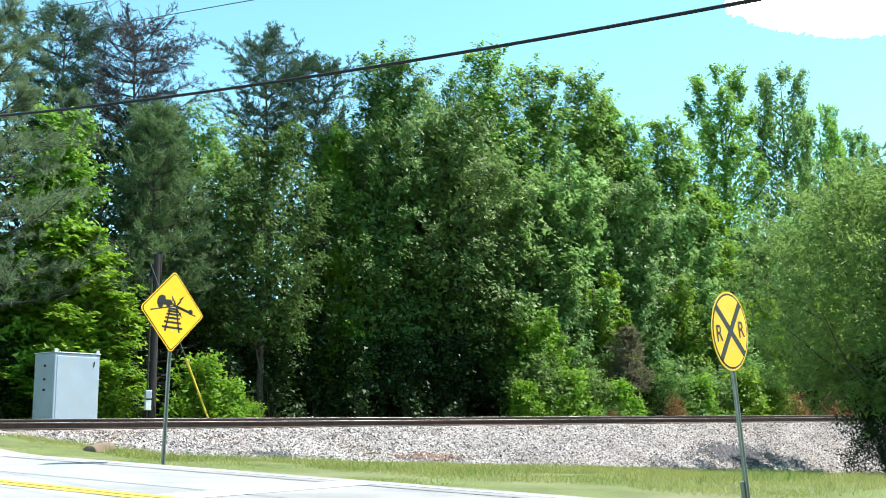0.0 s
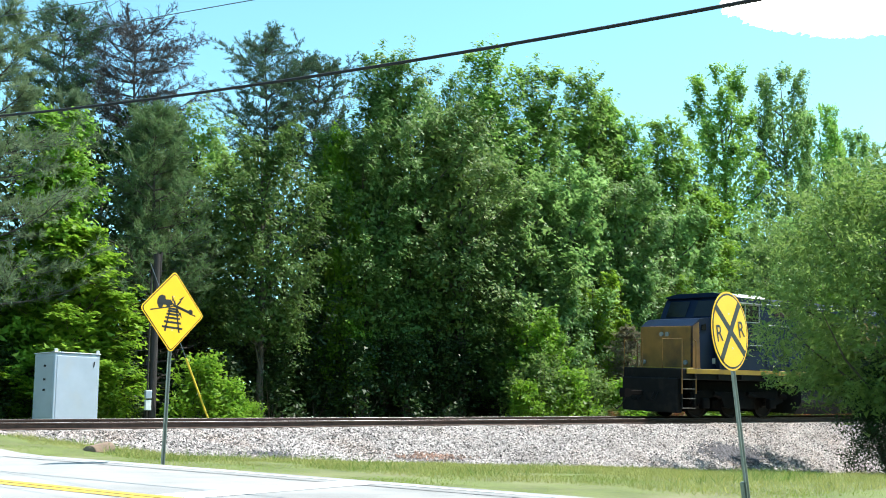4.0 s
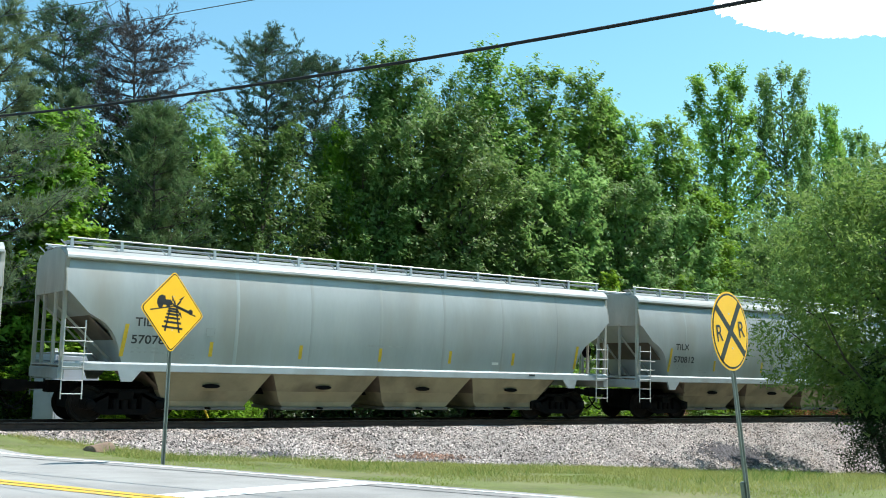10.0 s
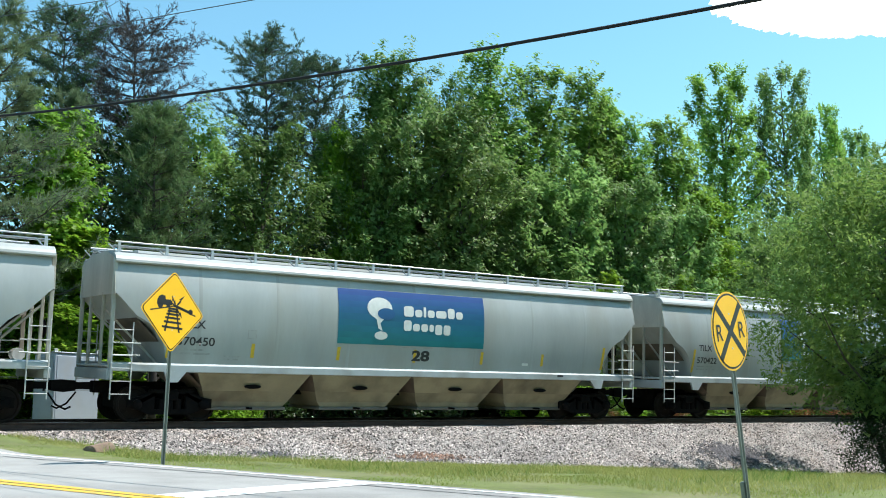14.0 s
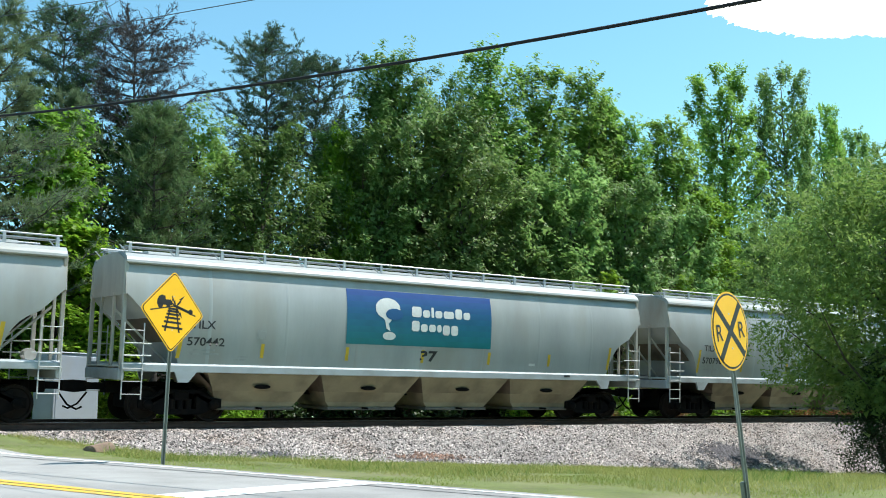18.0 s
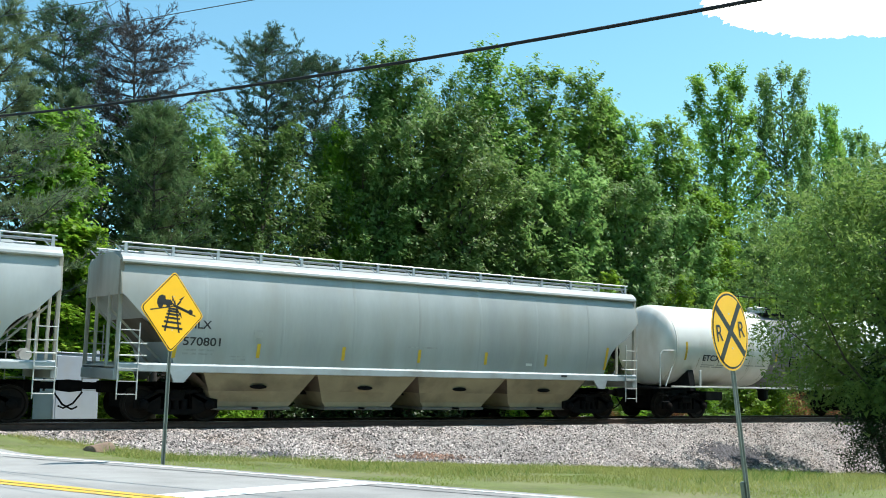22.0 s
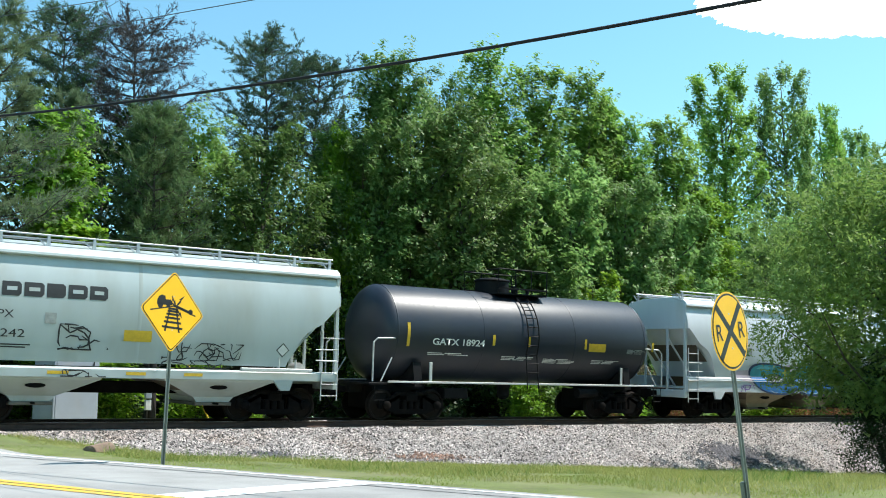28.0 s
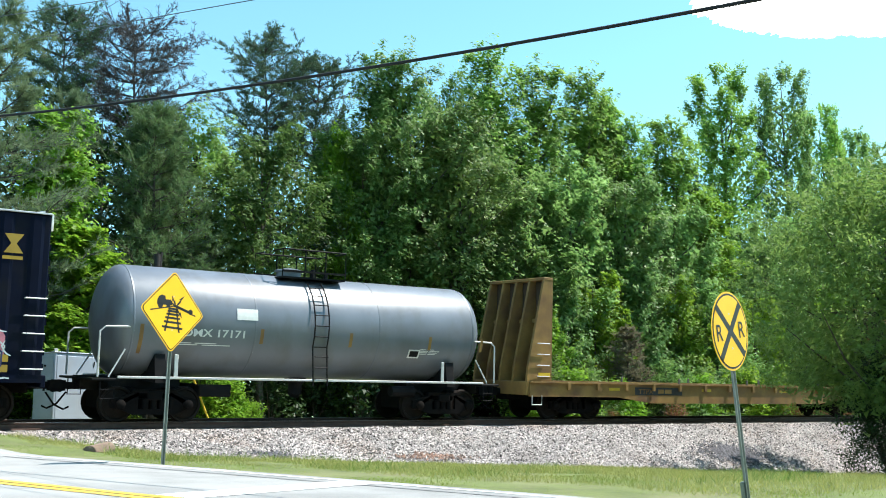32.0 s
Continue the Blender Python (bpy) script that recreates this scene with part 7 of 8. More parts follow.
pine_a = pine(8, 20.0, 4.8, 13.6, M_NEEDLE, 8, "tall pine with a rounded open crown", shape="round", arms=6, twigs=15, needles=15, length=0.17, thin=0.10)
pine_b = pine(9, 18.4, 5.6, 11.4, M_NEEDLE_DRY, 12, "half-bare pine with dry brownish twigs", shape="round", arms=6, twigs=22, bare=0.42, needles=11, length=0.16, thin=0.09)
pine_c = pine(10, 14.2, 7.6, 3.4, M_NEEDLE_SOFT, 10, "dull green pine with long soft boughs", arms=5, twigs=12, needles=24, length=0.22, droop=0.10, thin=0.06)
pine_d = pine(15, 12.2, 5.4, 3.8, M_NEEDLE_OLIVE, 15, "olive-brown pine with dead stubs on its lower trunk", twigs=13, needles=14, length=0.19, droop=0.06, thin=0.085, dead=26)
for x, y, h, w, rz in ((21.7, 19.0, 18.9, 5.0, 0), (23.6, 19.2, 18.6, 4.8, 130), (11.0, 17.0, 18.0, 4.6, 220), (4.2, 15.5, 16.0, 5.0, 70)):
    grow(pine_a, 20.0, 4.8, x, y, h, w, rz)
for x, y, h, w, rz in ((14.3, 17.0, 17.9, 5.8, 0), (25.6, 19.5, 14.8, 3.0, 140)):
    grow(pine_b, 18.4, 5.6, x, y, h, w, rz)
for x, y, h, w, rz in ((6.5, 6.9, 14.2, 7.6, 0), (3.4, 9.6, 14.6, 7.0, 160), (10.2, 13.2, 13.2, 5.0, 80), (52.2, 19.0, 17.2, 3.6, 250)):
    grow(pine_c, 14.2, 7.6, x, y, h, w, rz)
for x, y, h, w, rz, m, lb in ((12.9, 10.0, 12.2, 5.4, 0, None, ""), (13.6, 12.6, 13.0, 4.6, 150, None, ""), (33.2, 6.4, 4.6, 2.4, 60, M_NEEDLE_TAN, "small browning pine at the wood's edge")):
    grow(pine_d, 12.2, 5.4, x, y, h, w, rz, m, lb)

# deep woods behind, past counting
rng = np.random.default_rng(91)
k = 2100
wx, wy = rng.uniform(-40, 130, k), rng.uniform(18, 27, k)
wz = 0.2 + rng.uniform(0, 1, k) * np.where(wx < 26, 12.8, np.where(wx < 47, 15.0, 13.0))
wx[1000:] = rng.uniform(-5, 80, 1100)
wz[1000:] = rng.uniform(0.0, 4.5, 1100)
wy[1000:] = rng.uniform(16.0, 18.5, 1100)
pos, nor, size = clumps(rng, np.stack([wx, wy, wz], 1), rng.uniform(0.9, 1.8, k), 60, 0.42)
tagged(new("woods", leaf_mesh("woods", pos, nor, size, M_LEAF_DARK, rng, 0.7, True)), "dense woods in shade-darkened green behind the first trees", "woods", kind="stuff")

# unseen woods behind the camera, added to cut skylight and darken reflections
k = 420
wx, wy = rng.uniform(-70, 110, k), rng.uniform(-62, -47, k)
wz = -1.0 + rng.uniform(0, 1, k) * 15.0
pos, nor, size = clumps(rng, np.stack([wx, wy, wz], 1), rng.uniform(1.6, 3.4, k), 44, 1.1)
tagged(new("woods", leaf_mesh("woods", pos, nor, size, M_LEAF_DARK, rng, 0.7, True)), "unseen woods behind the camera, added to block skylight", "woods", kind="stuff")

bush_a = shrub(31, 2.6, 3.2, M_LEAF_MID, label="leafy green shrub beyond the rails")
bush_b = shrub(32, 2.4, 3.0, M_LEAF_LIGHT, leaf=0.16, label="bright green shrub beyond the rails")
bush_c = shrub(33, 1.7, 1.5, M_LEAF_RUST, n=34, per=60, leaf=0.07, label="withered rust-brown bush at the wood's edge")
bush_d = shrub(34, 2.6, 2.4, M_LEAF_DARK, n=44, label="shrub with leaves darkened for the wood's shade")
for x, y, s, rz in ((28.2, 6.3, 1.1, 0), (30.6, 6.0, 0.9, 150), (35.4, 6.0, 1.1, 210), (38.0, 6.2, 1.0, 290), (41.6, 6.2, 1.15, 30), (46.6, 6.4, 1.1, 110), (51.6, 6.4, 1.2, 200), (55.6, 6.6, 1.2, 20)):
    grow(bush_a, 1, 1, x, y, s, s, rz)
for x, y, s, rz in ((13.0, 5.4, 1.0, 0), (13.9, 5.3, 0.7, 70), (29.2, 5.6, 0.95, 140), (27.0, 5.8, 0.75, 210), (32.0, 5.7, 0.8, 280), (36.8, 5.6, 0.9, 350), (39.8, 5.6, 1.05, 60), (42.0, 5.4, 0.95, 130), (15.6, 7.0, 0.4, 190), (10.0, 6.2, 0.7, 260)):
    grow(bush_b, 1, 1, x, y, s, s, rz)
for x, y, s, rz in ((33.9, 4.3, 0.8, 0), (41.9, 4.2, 1.0, 80), (44.6, 4.2, 0.95, 150), (46.0, 4.3, 0.9, 220), (47.4, 4.3, 0.8, 290), (30.4, 4.4, 0.45, 30)):
    grow(bush_c, 1, 1, x, y, s, s, rz)
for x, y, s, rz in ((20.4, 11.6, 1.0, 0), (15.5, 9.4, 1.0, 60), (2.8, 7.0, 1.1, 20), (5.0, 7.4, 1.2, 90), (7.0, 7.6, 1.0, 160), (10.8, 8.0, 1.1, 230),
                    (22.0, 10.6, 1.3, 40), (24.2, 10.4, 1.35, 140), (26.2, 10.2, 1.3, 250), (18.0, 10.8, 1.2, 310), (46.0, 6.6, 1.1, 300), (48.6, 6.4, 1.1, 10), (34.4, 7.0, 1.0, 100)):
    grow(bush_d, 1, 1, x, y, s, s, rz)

# the near willow leaning in beside the verge, and the dark bush at its foot
willow = thing("willow_tree", "olive-green willow with fine-leaved spreading boughs beside the verge", "tree")
rng = np.random.default_rng(55)
part("trunk", trunk_shape(rng, 7.0, 0.17, 14, 4.4, 0.2), M_BARK, willow, smooth=True)
n = 520
a = rng.uniform(0, 6.283, n)
q = rng.uniform(0, 1, n)
rad = 4.5 * np.sin(np.pi * np.clip(0.10 + 0.82 * q, 0, 1)) ** 0.6 * rng.uniform(0.45, 1.0, n)
cc = np.stack([np.cos(a) * rad, np.sin(a) * rad, 2.2 + 6.9 * q], 1)
dd = unit(np.stack([np.cos(a), np.sin(a), 0.7 - 0.9 * (q < 0.25)], 1) + rng.normal(size=(n, 3)) * 0.35)
per = 100
t = rng.uniform(0, 1, (n * per, 1))
pos = np.repeat(cc, per, 0) + np.repeat(dd, per, 0) * (t - 0.5) * 1.5 + rng.normal(size=(n * per, 3)) * 0.20 * (1.15 - 0.8 * t)
nor = np.array([0, 0, 0.7]) + rng.normal(size=(n * per, 3)) * 0.6
ci = rng.integers(0, n, 5000)
pos = np.concatenate([pos, cc[ci] * np.array([0.72, 0.72, 0.95]) + rng.normal(size=(5000, 3)) * 0.3])
nor = np.concatenate([nor, rng.normal(size=(5000, 3))])
part("crown", leaf_mesh("crown", pos, nor, np.concatenate([0.12 * rng.uniform(0.6, 1.5, n * per), rng.uniform(0.22, 0.36, 5000)]), M_LEAF_GREY, rng, 0.42, True), M_LEAF_GREY, willow)
willow.matrix_basis = plant(willow, 28.5, -9.6)
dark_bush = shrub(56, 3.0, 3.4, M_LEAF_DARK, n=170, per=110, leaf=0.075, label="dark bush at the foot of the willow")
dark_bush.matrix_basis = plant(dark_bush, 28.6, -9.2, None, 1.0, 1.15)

# trees out of view on the right, added to throw shade on the grass
for x, y, h, w, rz in ((29.5, -13.2, 10.0, 6.0, 0), (31.4, -10.6, 11.0, 6.0, 60), (34.0, -7.5, 11.0, 6.0, 130)):
    grow(inner, 13.0, 7.5, x, y, h, w, rz)
# one more tree added for that shade, in the willow's leaf colour
grow(oak_b, 12.0, 6.0, 28.0, -13.0, 8.5, 4.6, 0, M_LEAF_GREY, "olive-green tree beside the willow, added to shade the grass")

# verge grass in three stands, and the crushed stones of the bank
def blades(name, count, area, height, material, label, seed, keep=lambda x, y: True, width=0.022):
    rng = np.random.default_rng(seed)
    x = rng.uniform(area[0], area[1], count)
    y = rng.uniform(area[2], area[3], count)
    ok = np.array([keep(a_, b_) for a_, b_ in zip(x, y)])
    x, y = x[ok], y[ok]
    k = len(x)
    z = np.array([ground_z(a_, b_) for a_, b_ in zip(x, y)])
    h = height * rng.uniform(0.45, 1.3, k) * np.array([0.85 + 0.9 * noise.noise(Vector((a_ * 0.7, b_ * 0.7, seed))) for a_, b_ in zip(x, y)]).clip(0.25, 1.6)
    ang = rng.uniform(0, 6.283, k)
    lean = rng.normal(size=(k, 2)) * 0.6 * h[:, None]
    wv = width * rng.uniform(0.6, 1.3, k)
    p = np.stack([x, y, z - 0.02], 1)
    s = np.stack([np.cos(ang) * wv, np.sin(ang) * wv, np.zeros(k)], 1)
    tip = p + np.stack([lean[:, 0], lean[:, 1], h], 1)
    v = np.stack([p - s, p + s, tip], 1).reshape(-1, 3)
    ob = new(name, raw_mesh(name, v, np.arange(3 * k).reshape(-1, 3), material))
    return tagged(ob, label, "grass", kind="stuff")


def long_zone(x, y):
    return 0.93 * x + 0.366 * y > 2.7 + 0.8 * noise.noise(Vector((x * 0.5, y * 0.5, 0)))


def mown_zone(x, y):
    return 1.28 < 0.93 * x + 0.366 * y < 5.0


def clump_zone(x, y):
    return long_zone(x, y) and noise.noise(Vector((x * 0.9, y * 0.5, 9))) > 0.24


blades("verge_grass", 170000, (2.5, 14, -20.5, -3.6), 0.035, M_BLADE_SHORT, "short mown bright green verge grass", 61, mown_zone, 0.010)
blades("tall_grass", 250000, (5, 36, -19.5, -3.9), 0.115, M_BLADE, "tall seeding yellow-green grass below the ballast", 62, long_zone, 0.0052)
blades("tall_grass", 42000, (6, 36, -18, -3.9), 0.19, M_BLADE_GREEN, "darker green weeds among the tall grass", 64, clump_zone, 0.008)

rng = np.random.default_rng(63)
k = 72000
sx_, sy_ = rng.uniform(1.5, 41, k), -1.4 - 3.3 * rng.uniform(0, 1, k) ** 0.9
sz_ = np.array([bed_z(a_, b_) for a_, b_ in zip(sx_, sy_)])
sr = 0.026 * rng.uniform(0.55, 1.8, k)
octa = np.array([[1, 0, 0], [-1, 0, 0], [0, 1, 0], [0, -1, 0], [0, 0, 1], [0, 0, -1]], float)
vv = octa[None] * rng.uniform(0.55, 1.25, (k, 6, 1)) + rng.normal(size=(k, 6, 3)) * 0.18
th = rng.uniform(0, 6.283, k)
rot = np.zeros((k, 3, 3))
rot[:, 0, 0], rot[:, 0, 1], rot[:, 1, 0], rot[:, 1, 1], rot[:, 2, 2] = np.cos(th), -np.sin(th), np.sin(th), np.cos(th), 1
ti = rng.uniform(-0.9, 0.9, k)
rx_ = np.zeros((k, 3, 3))
rx_[:, 0, 0], rx_[:, 1, 1], rx_[:, 1, 2], rx_[:, 2, 1], rx_[:, 2, 2] = 1, np.cos(ti), -np.sin(ti), np.sin(ti), np.cos(ti)
vv = np.einsum("kij,kjl,knl->kni", rot, rx_, vv) * sr[:, None, None] + np.stack([sx_, sy_, sz_ + sr * 0.1], 1)[:, None]
of = np.array([[0, 2, 4], [2, 1, 4], [1, 3, 4], [3, 0, 4]])
tris = (np.arange(k)[:, None, None] * 6 + of[None]).reshape(-1, 3)
tagged(new("ballast_stones", raw_mesh("ballast_stones", vv.reshape(-1, 3), tris, M_STONE)), "loose grey and buff crushed stones on the bank", "stones", kind="stuff")


# darker stones in three places on the bank
rng = np.random.default_rng(67)
for cx, cy, ax_, ay_, k, m in ((28.4, -3.5, 1.35, 0.5, 2600, M_DARK_STONE), (16.0, -3.9, 1.3, 0.2, 260, M_RED_SOIL), (11.3, -3.9, 0.5, 0.2, 160, M_DARK_STONE)):
    px, py = cx + rng.normal(size=k) * ax_ * 0.5, cy + rng.normal(size=k) * ay_ * 0.5
    pz = np.array([bed_z(a_, b_) for a_, b_ in zip(px, py)])
    pr = 0.034 * rng.uniform(0.6, 1.8, k)
    vv = octa[None] * rng.uniform(0.6, 1.2, (k, 6, 1)) * pr[:, None, None] + np.stack([px, py, pz + pr * 0.6], 1)[:, None]
    tris = (np.arange(k)[:, None, None] * 6 + of[None]).reshape(-1, 3)
    tagged(new("dark_stones", raw_mesh("dark_stones", vv.reshape(-1, 3), tris, m)), "patch of darker stones on the ballast bank", "stones", kind="stuff")


# ---- signs, cabinet, pole, wires ----
def sign_frame(x, y, z, head, lean=0.0):
    """Pose of a sign: it faces back along heading head (degrees from +y towards +x)."""
    return pose(x, y, z, 0, lean, -head)


def channel_post(h0, h1, parent, m=M_POST):
    """A U-channel post with bolt holes' rims."""
    s = Shape()
    s.loft([[(x, y, z) for x, y in ((-0.036, 0.0), (-0.024, 0.0), (-0.014, 0.028), (0.014, 0.028), (0.024, 0.0), (0.036, 0.0), (0.036, 0.007), (0.027, 0.007), (0.017, 0.036), (-0.017, 0.036), (-0.027, 0.007), (-0.036, 0.007))] for z in (h0, h1)])
    return part("post", s, m, parent, "green-grey steel channel post")


def level_sign():
    """Yellow diamond warning of a hump on the crossing."""
    root = thing("warning_sign", "yellow diamond low-clearance crossing sign on a channel post", "road sign")
    d = 0.646
    c = 2.42

    def diamond(r, y0, y1):
        k = r * 0.06
        return Shape().plate([(0, c - r), (k, c - r + k * 0.35), (r - k * 0.35, c - k), (r, c), (r - k * 0.35, c + k), (k, c + r - k * 0.35), (0, c + r), (-k, c + r - k * 0.35), (-r + k * 0.35, c + k), (-r, c), (-r + k * 0.35, c - k), (-k, c - r + k * 0.35)], y0, y1)
    panel = part("panel", diamond(d, -0.010, -0.006), M_SIGN_YELLOW, root, "yellow diamond panel")
    part("border", diamond(d * 0.965, -0.0125, -0.0105), M_SIGN_BLACK, panel, "thin black border")
    part("face", diamond(d * 0.935, -0.0150, -0.0130), M_SIGN_YELLOW, panel)
    ink = -0.0155

    def mark(name, pts):
        part(name, Shape().plate(pts, ink - 0.002, ink), M_SIGN_BLACK, panel)
    # rails in perspective with ties
    mark("track_symbol", [(-0.165, c - 0.33), (-0.130, c - 0.33), (-0.050, c + 0.06), (-0.075, c + 0.06)])
    mark("track_symbol", [(0.130, c - 0.33), (0.165, c - 0.33), (0.075, c + 0.06), (0.050, c + 0.06)])
    for z, w in ((0.26, 0.215), (0.175, 0.180), (0.105, 0.155), (0.045, 0.135), (-0.005, 0.115), (-0.045, 0.10)):
        mark("tie_symbol", [(-w, c - z - 0.018), (w, c - z - 0.018), (w, c - z + 0.016), (-w, c - z + 0.016)])
    # road line, tractor on the left slope, low trailer stretched over the hump
    mark("road_symbol", [(-0.47, c - 0.010), (0.02, c + 0.105), (0.48, c - 0.010), (0.48, c - 0.030), (0.02, c + 0.085), (-0.47, c - 0.030)])
    mark("tractor_symbol", [(-0.34, c + 0.075), (-0.34, c + 0.15), (-0.31, c + 0.22), (-0.25, c + 0.25), (-0.18, c + 0.24), (-0.17, c + 0.18), (-0.06, c + 0.19), (-0.02, c + 0.14), (-0.03, c + 0.10), (-0.20, c + 0.09)])
    mark("trailer_symbol", [(-0.06, c + 0.155), (0.02, c + 0.125), (0.32, c + 0.055), (0.40, c + 0.055), (0.42, c + 0.02), (0.30, c + 0.015), (0.02, c + 0.08)])
    mark("wheel_symbol", ellipse(-0.27, c + 0.075, 0.05, 0.05, 14))
    mark("wheel_symbol", ellipse(-0.11, c + 0.105, 0.045, 0.045, 14))
    mark("wheel_symbol", ellipse(0.37, c + 0.035, 0.050, 0.045, 14))
    for a, r1 in ((118, 0.20), (48, 0.27), (-52, 0.24)):
        ca, sa = math.cos(radians(a)), math.sin(radians(a))
        cx, cz = 0.05, c + 0.09
        zig = [(0.02, 0.010), (r1 * 0.55, 0.012), (r1 * 0.50, 0.035), (r1, 0.0), (r1 * 0.45, -0.012), (r1 * 0.50, -0.030), (0.02, -0.010)]
        mark("spark_symbol", [(cx + p * ca - q_ * sa, cz + p * sa + q_ * ca) for p, q_ in zig])
    channel_post(-0.5, c + 0.3, root)
    for z in (c + 0.25, c - 0.3):
        part("bolt", Shape().rod((0, -0.018, z), (0, 0.03, z), 0.012, 8), M_GALV, root)
    return root


level = level_sign()
level.matrix_basis = sign_frame(5.87, -11.35, -0.81, -21.5, 2.2)


def rail_sign():
    """Round yellow advance warning with a black cross and two letters."""
    root = thing("railroad_sign", "round yellow railroad advance sign with a black cross", "road sign")
    c, r = 1.95, 0.457
    panel = part("panel", Shape().plate(ellipse(0, c, r, r, 48), -0.010, -0.006), M_SIGN_YELLOW, root, "round yellow panel")
    part("border", Shape().plate(ellipse(0, c, r * 0.955, r * 0.955, 48), -0.0125, -0.0105), M_SIGN_BLACK, panel, "black ring border")
    part("face", Shape().plate(ellipse(0, c, r * 0.905, r * 0.905, 48), -0.0150, -0.0130), M_SIGN_YELLOW, panel)
    for s in (-1, 1):
        k, w = 0.296, 0.040
        part("cross_bar", Shape().plate([(-k * s - w * 0.7, c - k + w * 0.7 * s) if s > 0 else (k - w * 0.7, c - k - w * 0.7), (-k * s + w * 0.7, c - k - w * 0.7 * s) if s > 0 else (k + w * 0.7, c - k + w * 0.7),
                                         (k * s + w * 0.7, c + k - w * 0.7 * s) if s > 0 else (-k + w * 0.7, c + k + w * 0.7), (k * s - w * 0.7, c + k + w * 0.7 * s) if s > 0 else (-k - w * 0.7, c + k - w * 0.7)], -0.0175 - 0.001 * s, -0.0155),
             M_SIGN_BLACK, panel, "black diagonal bar")
    for x in (-0.372, 0.188):
        cu = bpy.data.curves.new("letter", "FONT")
        cu.body, cu.size, cu.offset = "R", 0.275, 0.0015
        tmp = new("tmp", cu)
        me = bpy.data.meshes.new_from_object(tmp.evaluated_get(bpy.context.evaluated_depsgraph_get()))
        bpy.data.objects.remove(tmp)
        for v in me.vertices:
            v.co = (x + v.co.x, -0.0185, c - 0.095 + v.co.y)
        me.materials.clear()
        me.materials.append(M_SIGN_BLACK)
        part("letter", me, M_SIGN_BLACK, panel, "black capital letter R")
    channel_post(-0.6, c + 0.25, root)
    part("splice", Shape().box(-0.05, 0.05, 0.02, 0.07, -0.45, 0.22, 0.006), M_POST, root)
    for z in (c + 0.2, c - 0.2):
        part("bolt", Shape().rod((0, -0.018, z), (0, 0.03, z), 0.012, 8), M_GALV, root)
    return root


rail_warning = rail_sign()
rail_warning.matrix_basis = sign_frame(9.835, -19.62, -1.18, -14.5, -7.6)


def cabinet():
    root = thing("signal_cabinet", "silver steel signal cabinet beside the crossing", "cabinet")
    part("body", Shape().box(-0.77, 0.77, -0.50, 0.50, -0.4, 2.04, 0.015), M_CABINET, root)
    part("door", Shape().box(-0.70, 0.70, -0.515, -0.501, -0.2, 1.96, 0.006), M_CABINET, root)
    part("side_door", Shape().box(-0.785, -0.771, -0.45, 0.45, -0.2, 1.96, 0.006), M_CABINET_DIM, root)
    part("lid", Shape().box(-0.80, 0.80, -0.53, 0.53, 2.042, 2.075, 0.012), M_CABINET, root)
    for x in (-0.72, 0.72):
        part("lifting_eye", Shape().lathe([(-0.02, 0.02), (-0.02, 0.06), (0.02, 0.06), (0.02, 0.02)], 12, "y").moved(x, -0.46, 2.12), M_GALV, root)
    part("handle", Shape().rod((0.55, -0.54, 1.82), (0.55, -0.52, 1.66), 0.015), M_BLACK, root)
    for z in (0.95, 1.25, 1.65):
        part("hinge", Shape().box(-0.80, -0.786, -0.1, 0.0, z, z + 0.06), M_BLACK, root)
    part("base", Shape().box(-0.85, 0.85, -0.6, 0.6, -0.55, -0.402), M_SILL_OLD, root, "concrete footing")
    return root


cab = cabinet()
cab.matrix_basis = pose(8.50, 4.6, -0.04, 0, 0, 20)


def utility_pole():
    root = thing("utility_pole", "dark timber pole with meter boxes", "pole")
    part("shaft", Shape().rod((0, 0, -0.6), (0.02, 0, 5.35), 0.13, 12, 0.10), M_POLE, root, smooth=True)
    part("conduit", Shape().rod((-0.17, -0.05, -0.4), (-0.17, -0.05, 4.6), 0.025, 6), M_POLE, root)
    part("stub", Shape().rod((0.13, 0.0, 4.6), (0.15, 0, 5.42), 0.04, 8), M_POLE, root)
    part("meter_box", Shape().box(-0.30, -0.10, -0.30, -0.14, 0.72, 0.98, 0.015), M_CABINET, root, "grey meter box")
    part("switch_box", Shape().box(-0.29, -0.11, -0.28, -0.14, 0.36, 0.68, 0.015), M_WHITE_REFLECT, root, "white switch box")
    return root


pole = utility_pole()
pole.matrix_basis = pose(11.25, 5.0, 0.0)
guy = thing("guy_wire", "yellow-guarded guy wire slanting to the ground", "guy wire")
part("wire", Shape().rod((0.55, -0.2, 0.2), (-1.35, 0.12, 5.0), 0.012, 5), M_CABLE_THIN, guy)
part("guard", Shape().rod((0.62, -0.21, 0.0), (-0.16, -0.08, 2.0), 0.035, 8), M_GUY_YELLOW, guy, "yellow plastic guard")
guy.matrix_basis = pose(12.3, 4.6, 0.0)


def wire(name, label, a, b, sag, r, m):
    """A hanging cable between two far points."""
    a, b = Vector(a), Vector(b)
    pts = []
    for i in range(41):
        t = i / 40
        p = a.lerp(b, t)
        p.z -= sag * 4 * t * (1 - t)
        pts.append(p)
    root = thing(name, label, "cable")
    part("strand", Shape().tube(pts, r, 6), m, root, smooth=True)
    return root


wire("overhead_cable", "thick black overhead cable", (0.88, 0.95, 6.97), (12.07, -29.04, 3.94), 0.634, 0.023, M_CABLE)
wire("overhead_wire", "thin grey overhead wire", (4.25, 1.38, 10.45), (6.61, -18.78, 5.13), 0.0, 0.009, M_CABLE_THIN)
wire("overhead_wire", "thin grey overhead wire", (6.07, 1.16, 10.3), (7.47, -19.36, 5.09), 0.0, 0.009, M_CABLE_THIN)

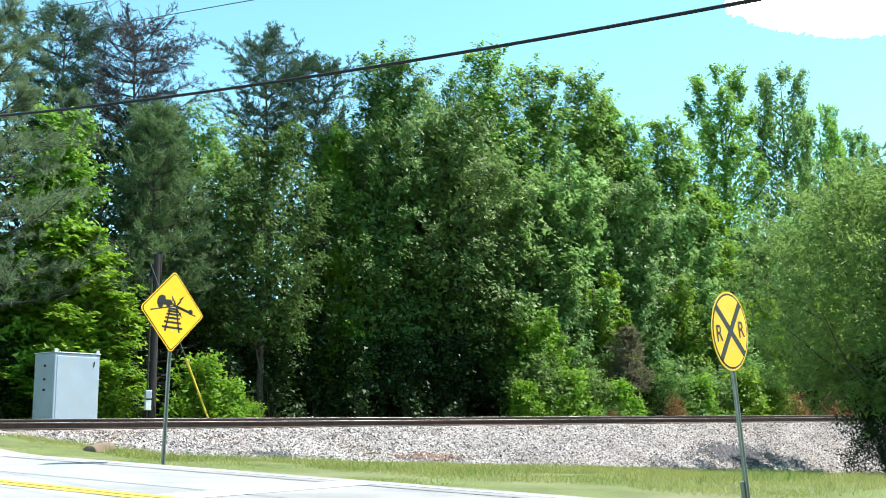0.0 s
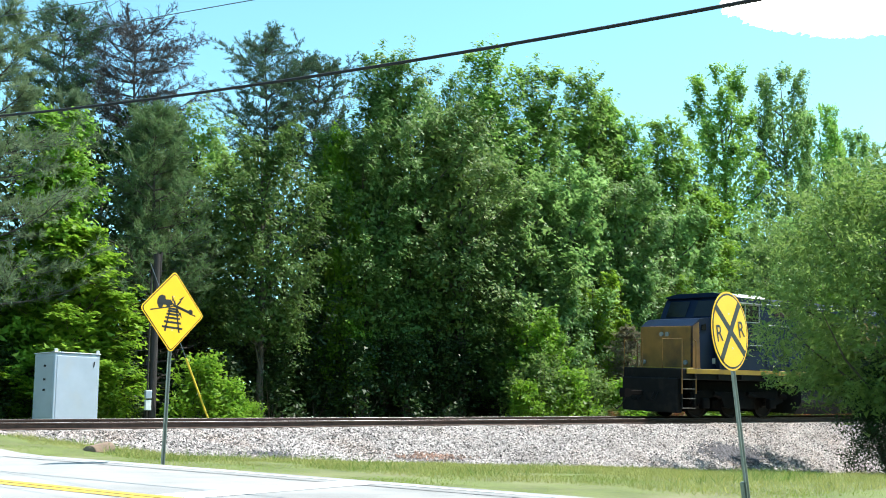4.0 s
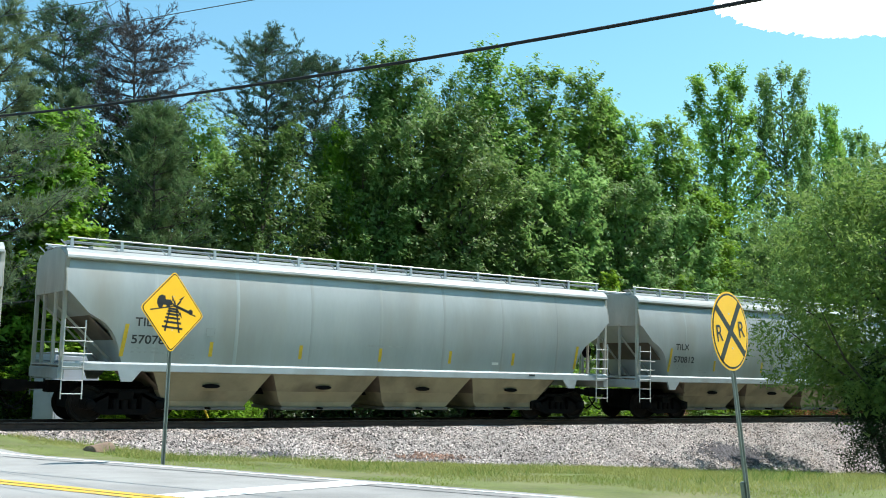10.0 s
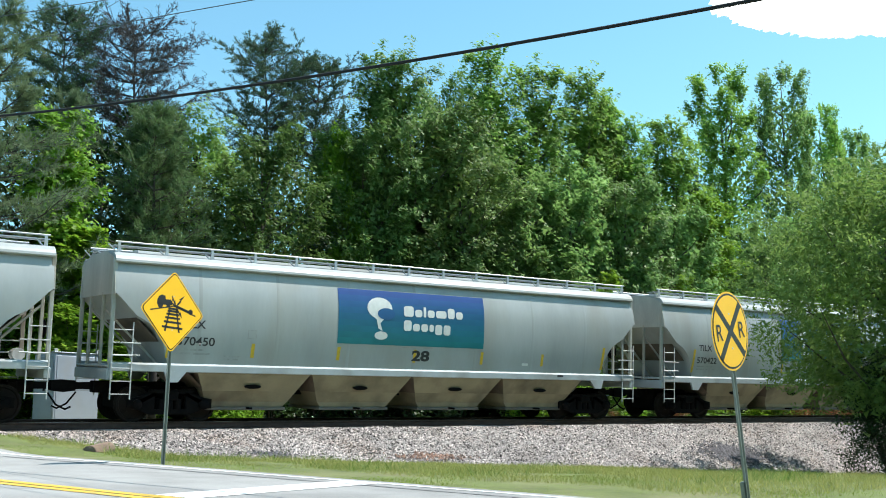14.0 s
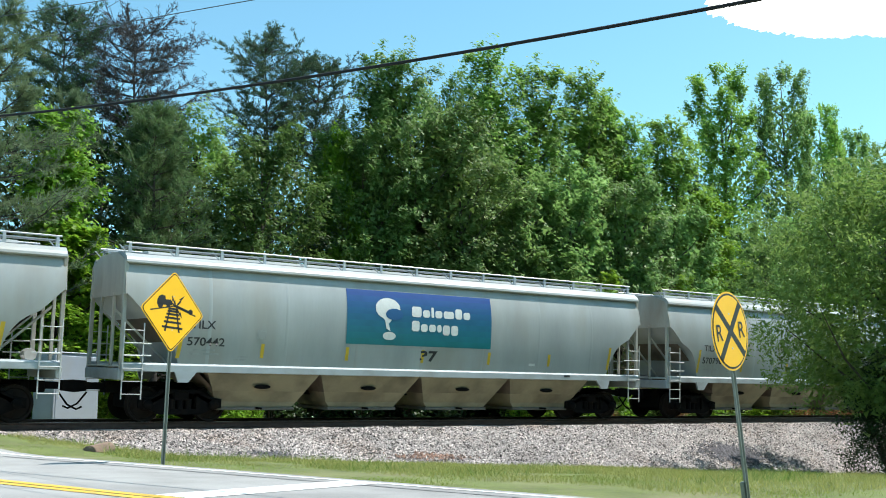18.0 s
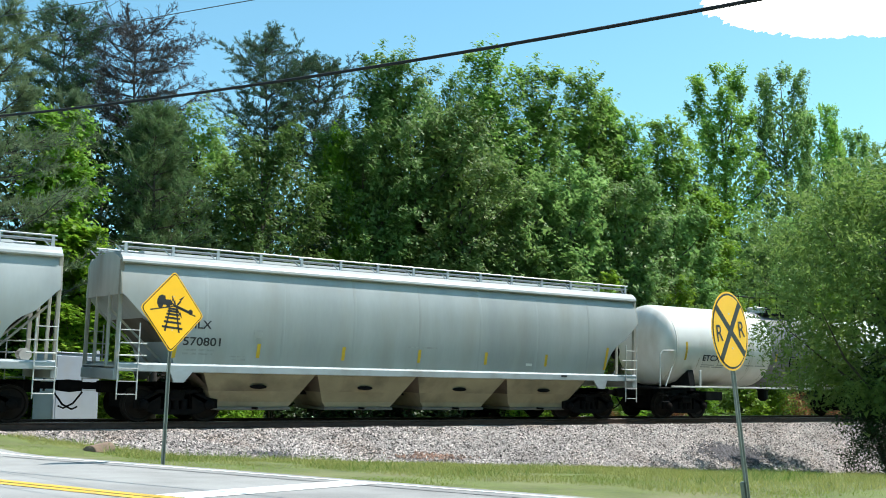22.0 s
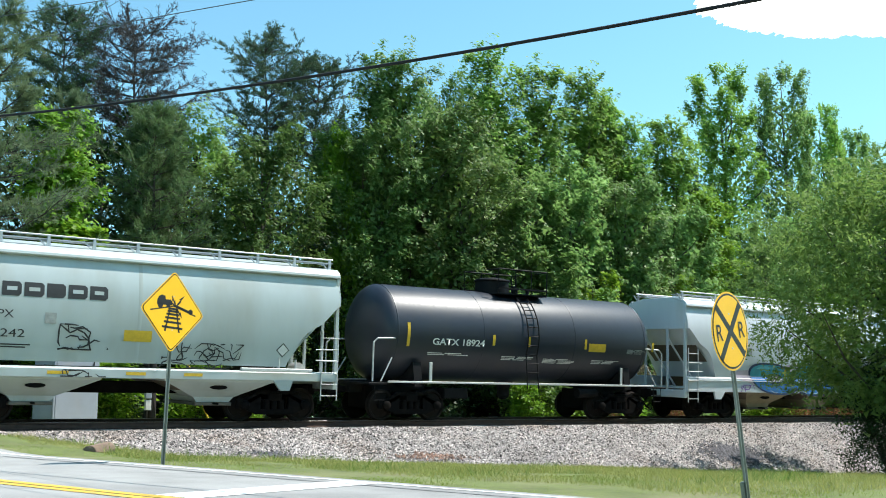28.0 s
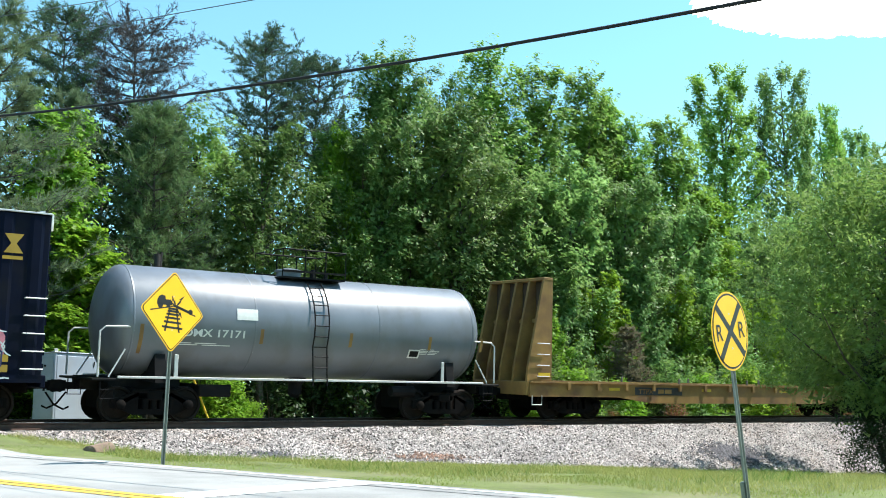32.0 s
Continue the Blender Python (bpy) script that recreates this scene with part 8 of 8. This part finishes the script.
# a flat stone and a dead branch on the bank
st = Shape().lathe([(-0.36, 0.05), (-0.30, 0.26), (-0.05, 0.34), (0.2, 0.28), (0.36, 0.06)], 12)
st.v = [(x * 0.62, y * 0.62, z * 0.34 + 0.03 * math.sin(9 * x)) for x, y, z in st.v]
tagged(part("boulder", st, M_BOULDER, smooth=True, at=pose(6.1, -7.2, -0.66, 0, 0, 20) @ Matrix.Diagonal((1.35, 1.35, 1.35, 1))), "brown weathered boulder at the foot of the ballast", "rock")

# cloud bank high on the right
cl = Shape()
rc = random.Random(9)
for i in range(420):
    cx = rc.uniform(-300, 420)
    deep = rc.random() ** 1.5
    rr_ = 15 + 34 * deep + rc.uniform(0, 12)
    low = -4 - 44 * smooth_step(-310, -110, cx) + 4 * math.sin(cx * 0.03) + 2 * math.sin(cx * 0.11)
    cz = low + rr_ * 0.4 + 110 * deep
    ball = Shape().lathe([(-rr_ * math.cos(a), rr_ * math.sin(a) + 0.01) for a in [math.pi * j / 5 for j in range(6)]], 9)
    cl.add([(x + cx, y * 0.8 + rc.uniform(-30, 30), z * 0.4 + cz) for x, y, z in ball.v], ball.f)
M_CLOUD = bpy.data.materials.new("cloud")
nt_, lk_ = links(M_CLOUD)
nt_["Principled BSDF"].inputs["Base Color"].default_value = (0.9, 0.9, 0.9, 1)
nt_["Principled BSDF"].inputs["Roughness"].default_value = 1.0
nt_["Principled BSDF"].inputs["Emission Color"].default_value = (1, 1, 1, 1)
nt_["Principled BSDF"].inputs["Emission Strength"].default_value = 0.8
cloud = tagged(part("cloud", cl, M_CLOUD, smooth=True), "bright white cumulus cloud", "cloud", kind="structure")


# ---- movement ----
def run(t):
    """How far the train has come along the track since mid-clip."""
    w = t - 16.0
    return 14.376 * w + 0.0127 * w * w - 0.0000833 * w ** 3 + 0.48 * (1 - smooth_step(13.0, 14.0, t))


def motions():
    for car, x0, turned in TRAIN:
        walk(car, [(t, pose(x0 - run(t), 0, 0, -BANK if turned else BANK, 0, 180 if turned else 0)) for t in range(0, 33)])
        # the wheels roll while the car is before the camera
        near = [i for i in range(0, 961) if -12 < x0 - run(i / 30) < 56]
        if not near:
            continue
        first, last = near[0], near[-1]
        for ob in car.children_recursive:
            if not ob.name.startswith("wheelset"):
                continue
            at = ob.matrix_basis.copy()
            r = at.translation.z
            way = 1 if turned else -1
            frames = sorted({0, 960, *range(first, last + 1)})
            walk(ob, [(i / 30, at @ Matrix.Rotation(way * (run(min(max(i, first), last) / 30) - run(first / 30)) / r, 4, "Y")) for i in frames])
    walk(cloud, [(t, pose(2165 - 2.6 * t * 0.83, 1352 + 2.6 * t * 0.56, 951, 0, 0, -34)) for t in (0, 16, 32)])


motions()
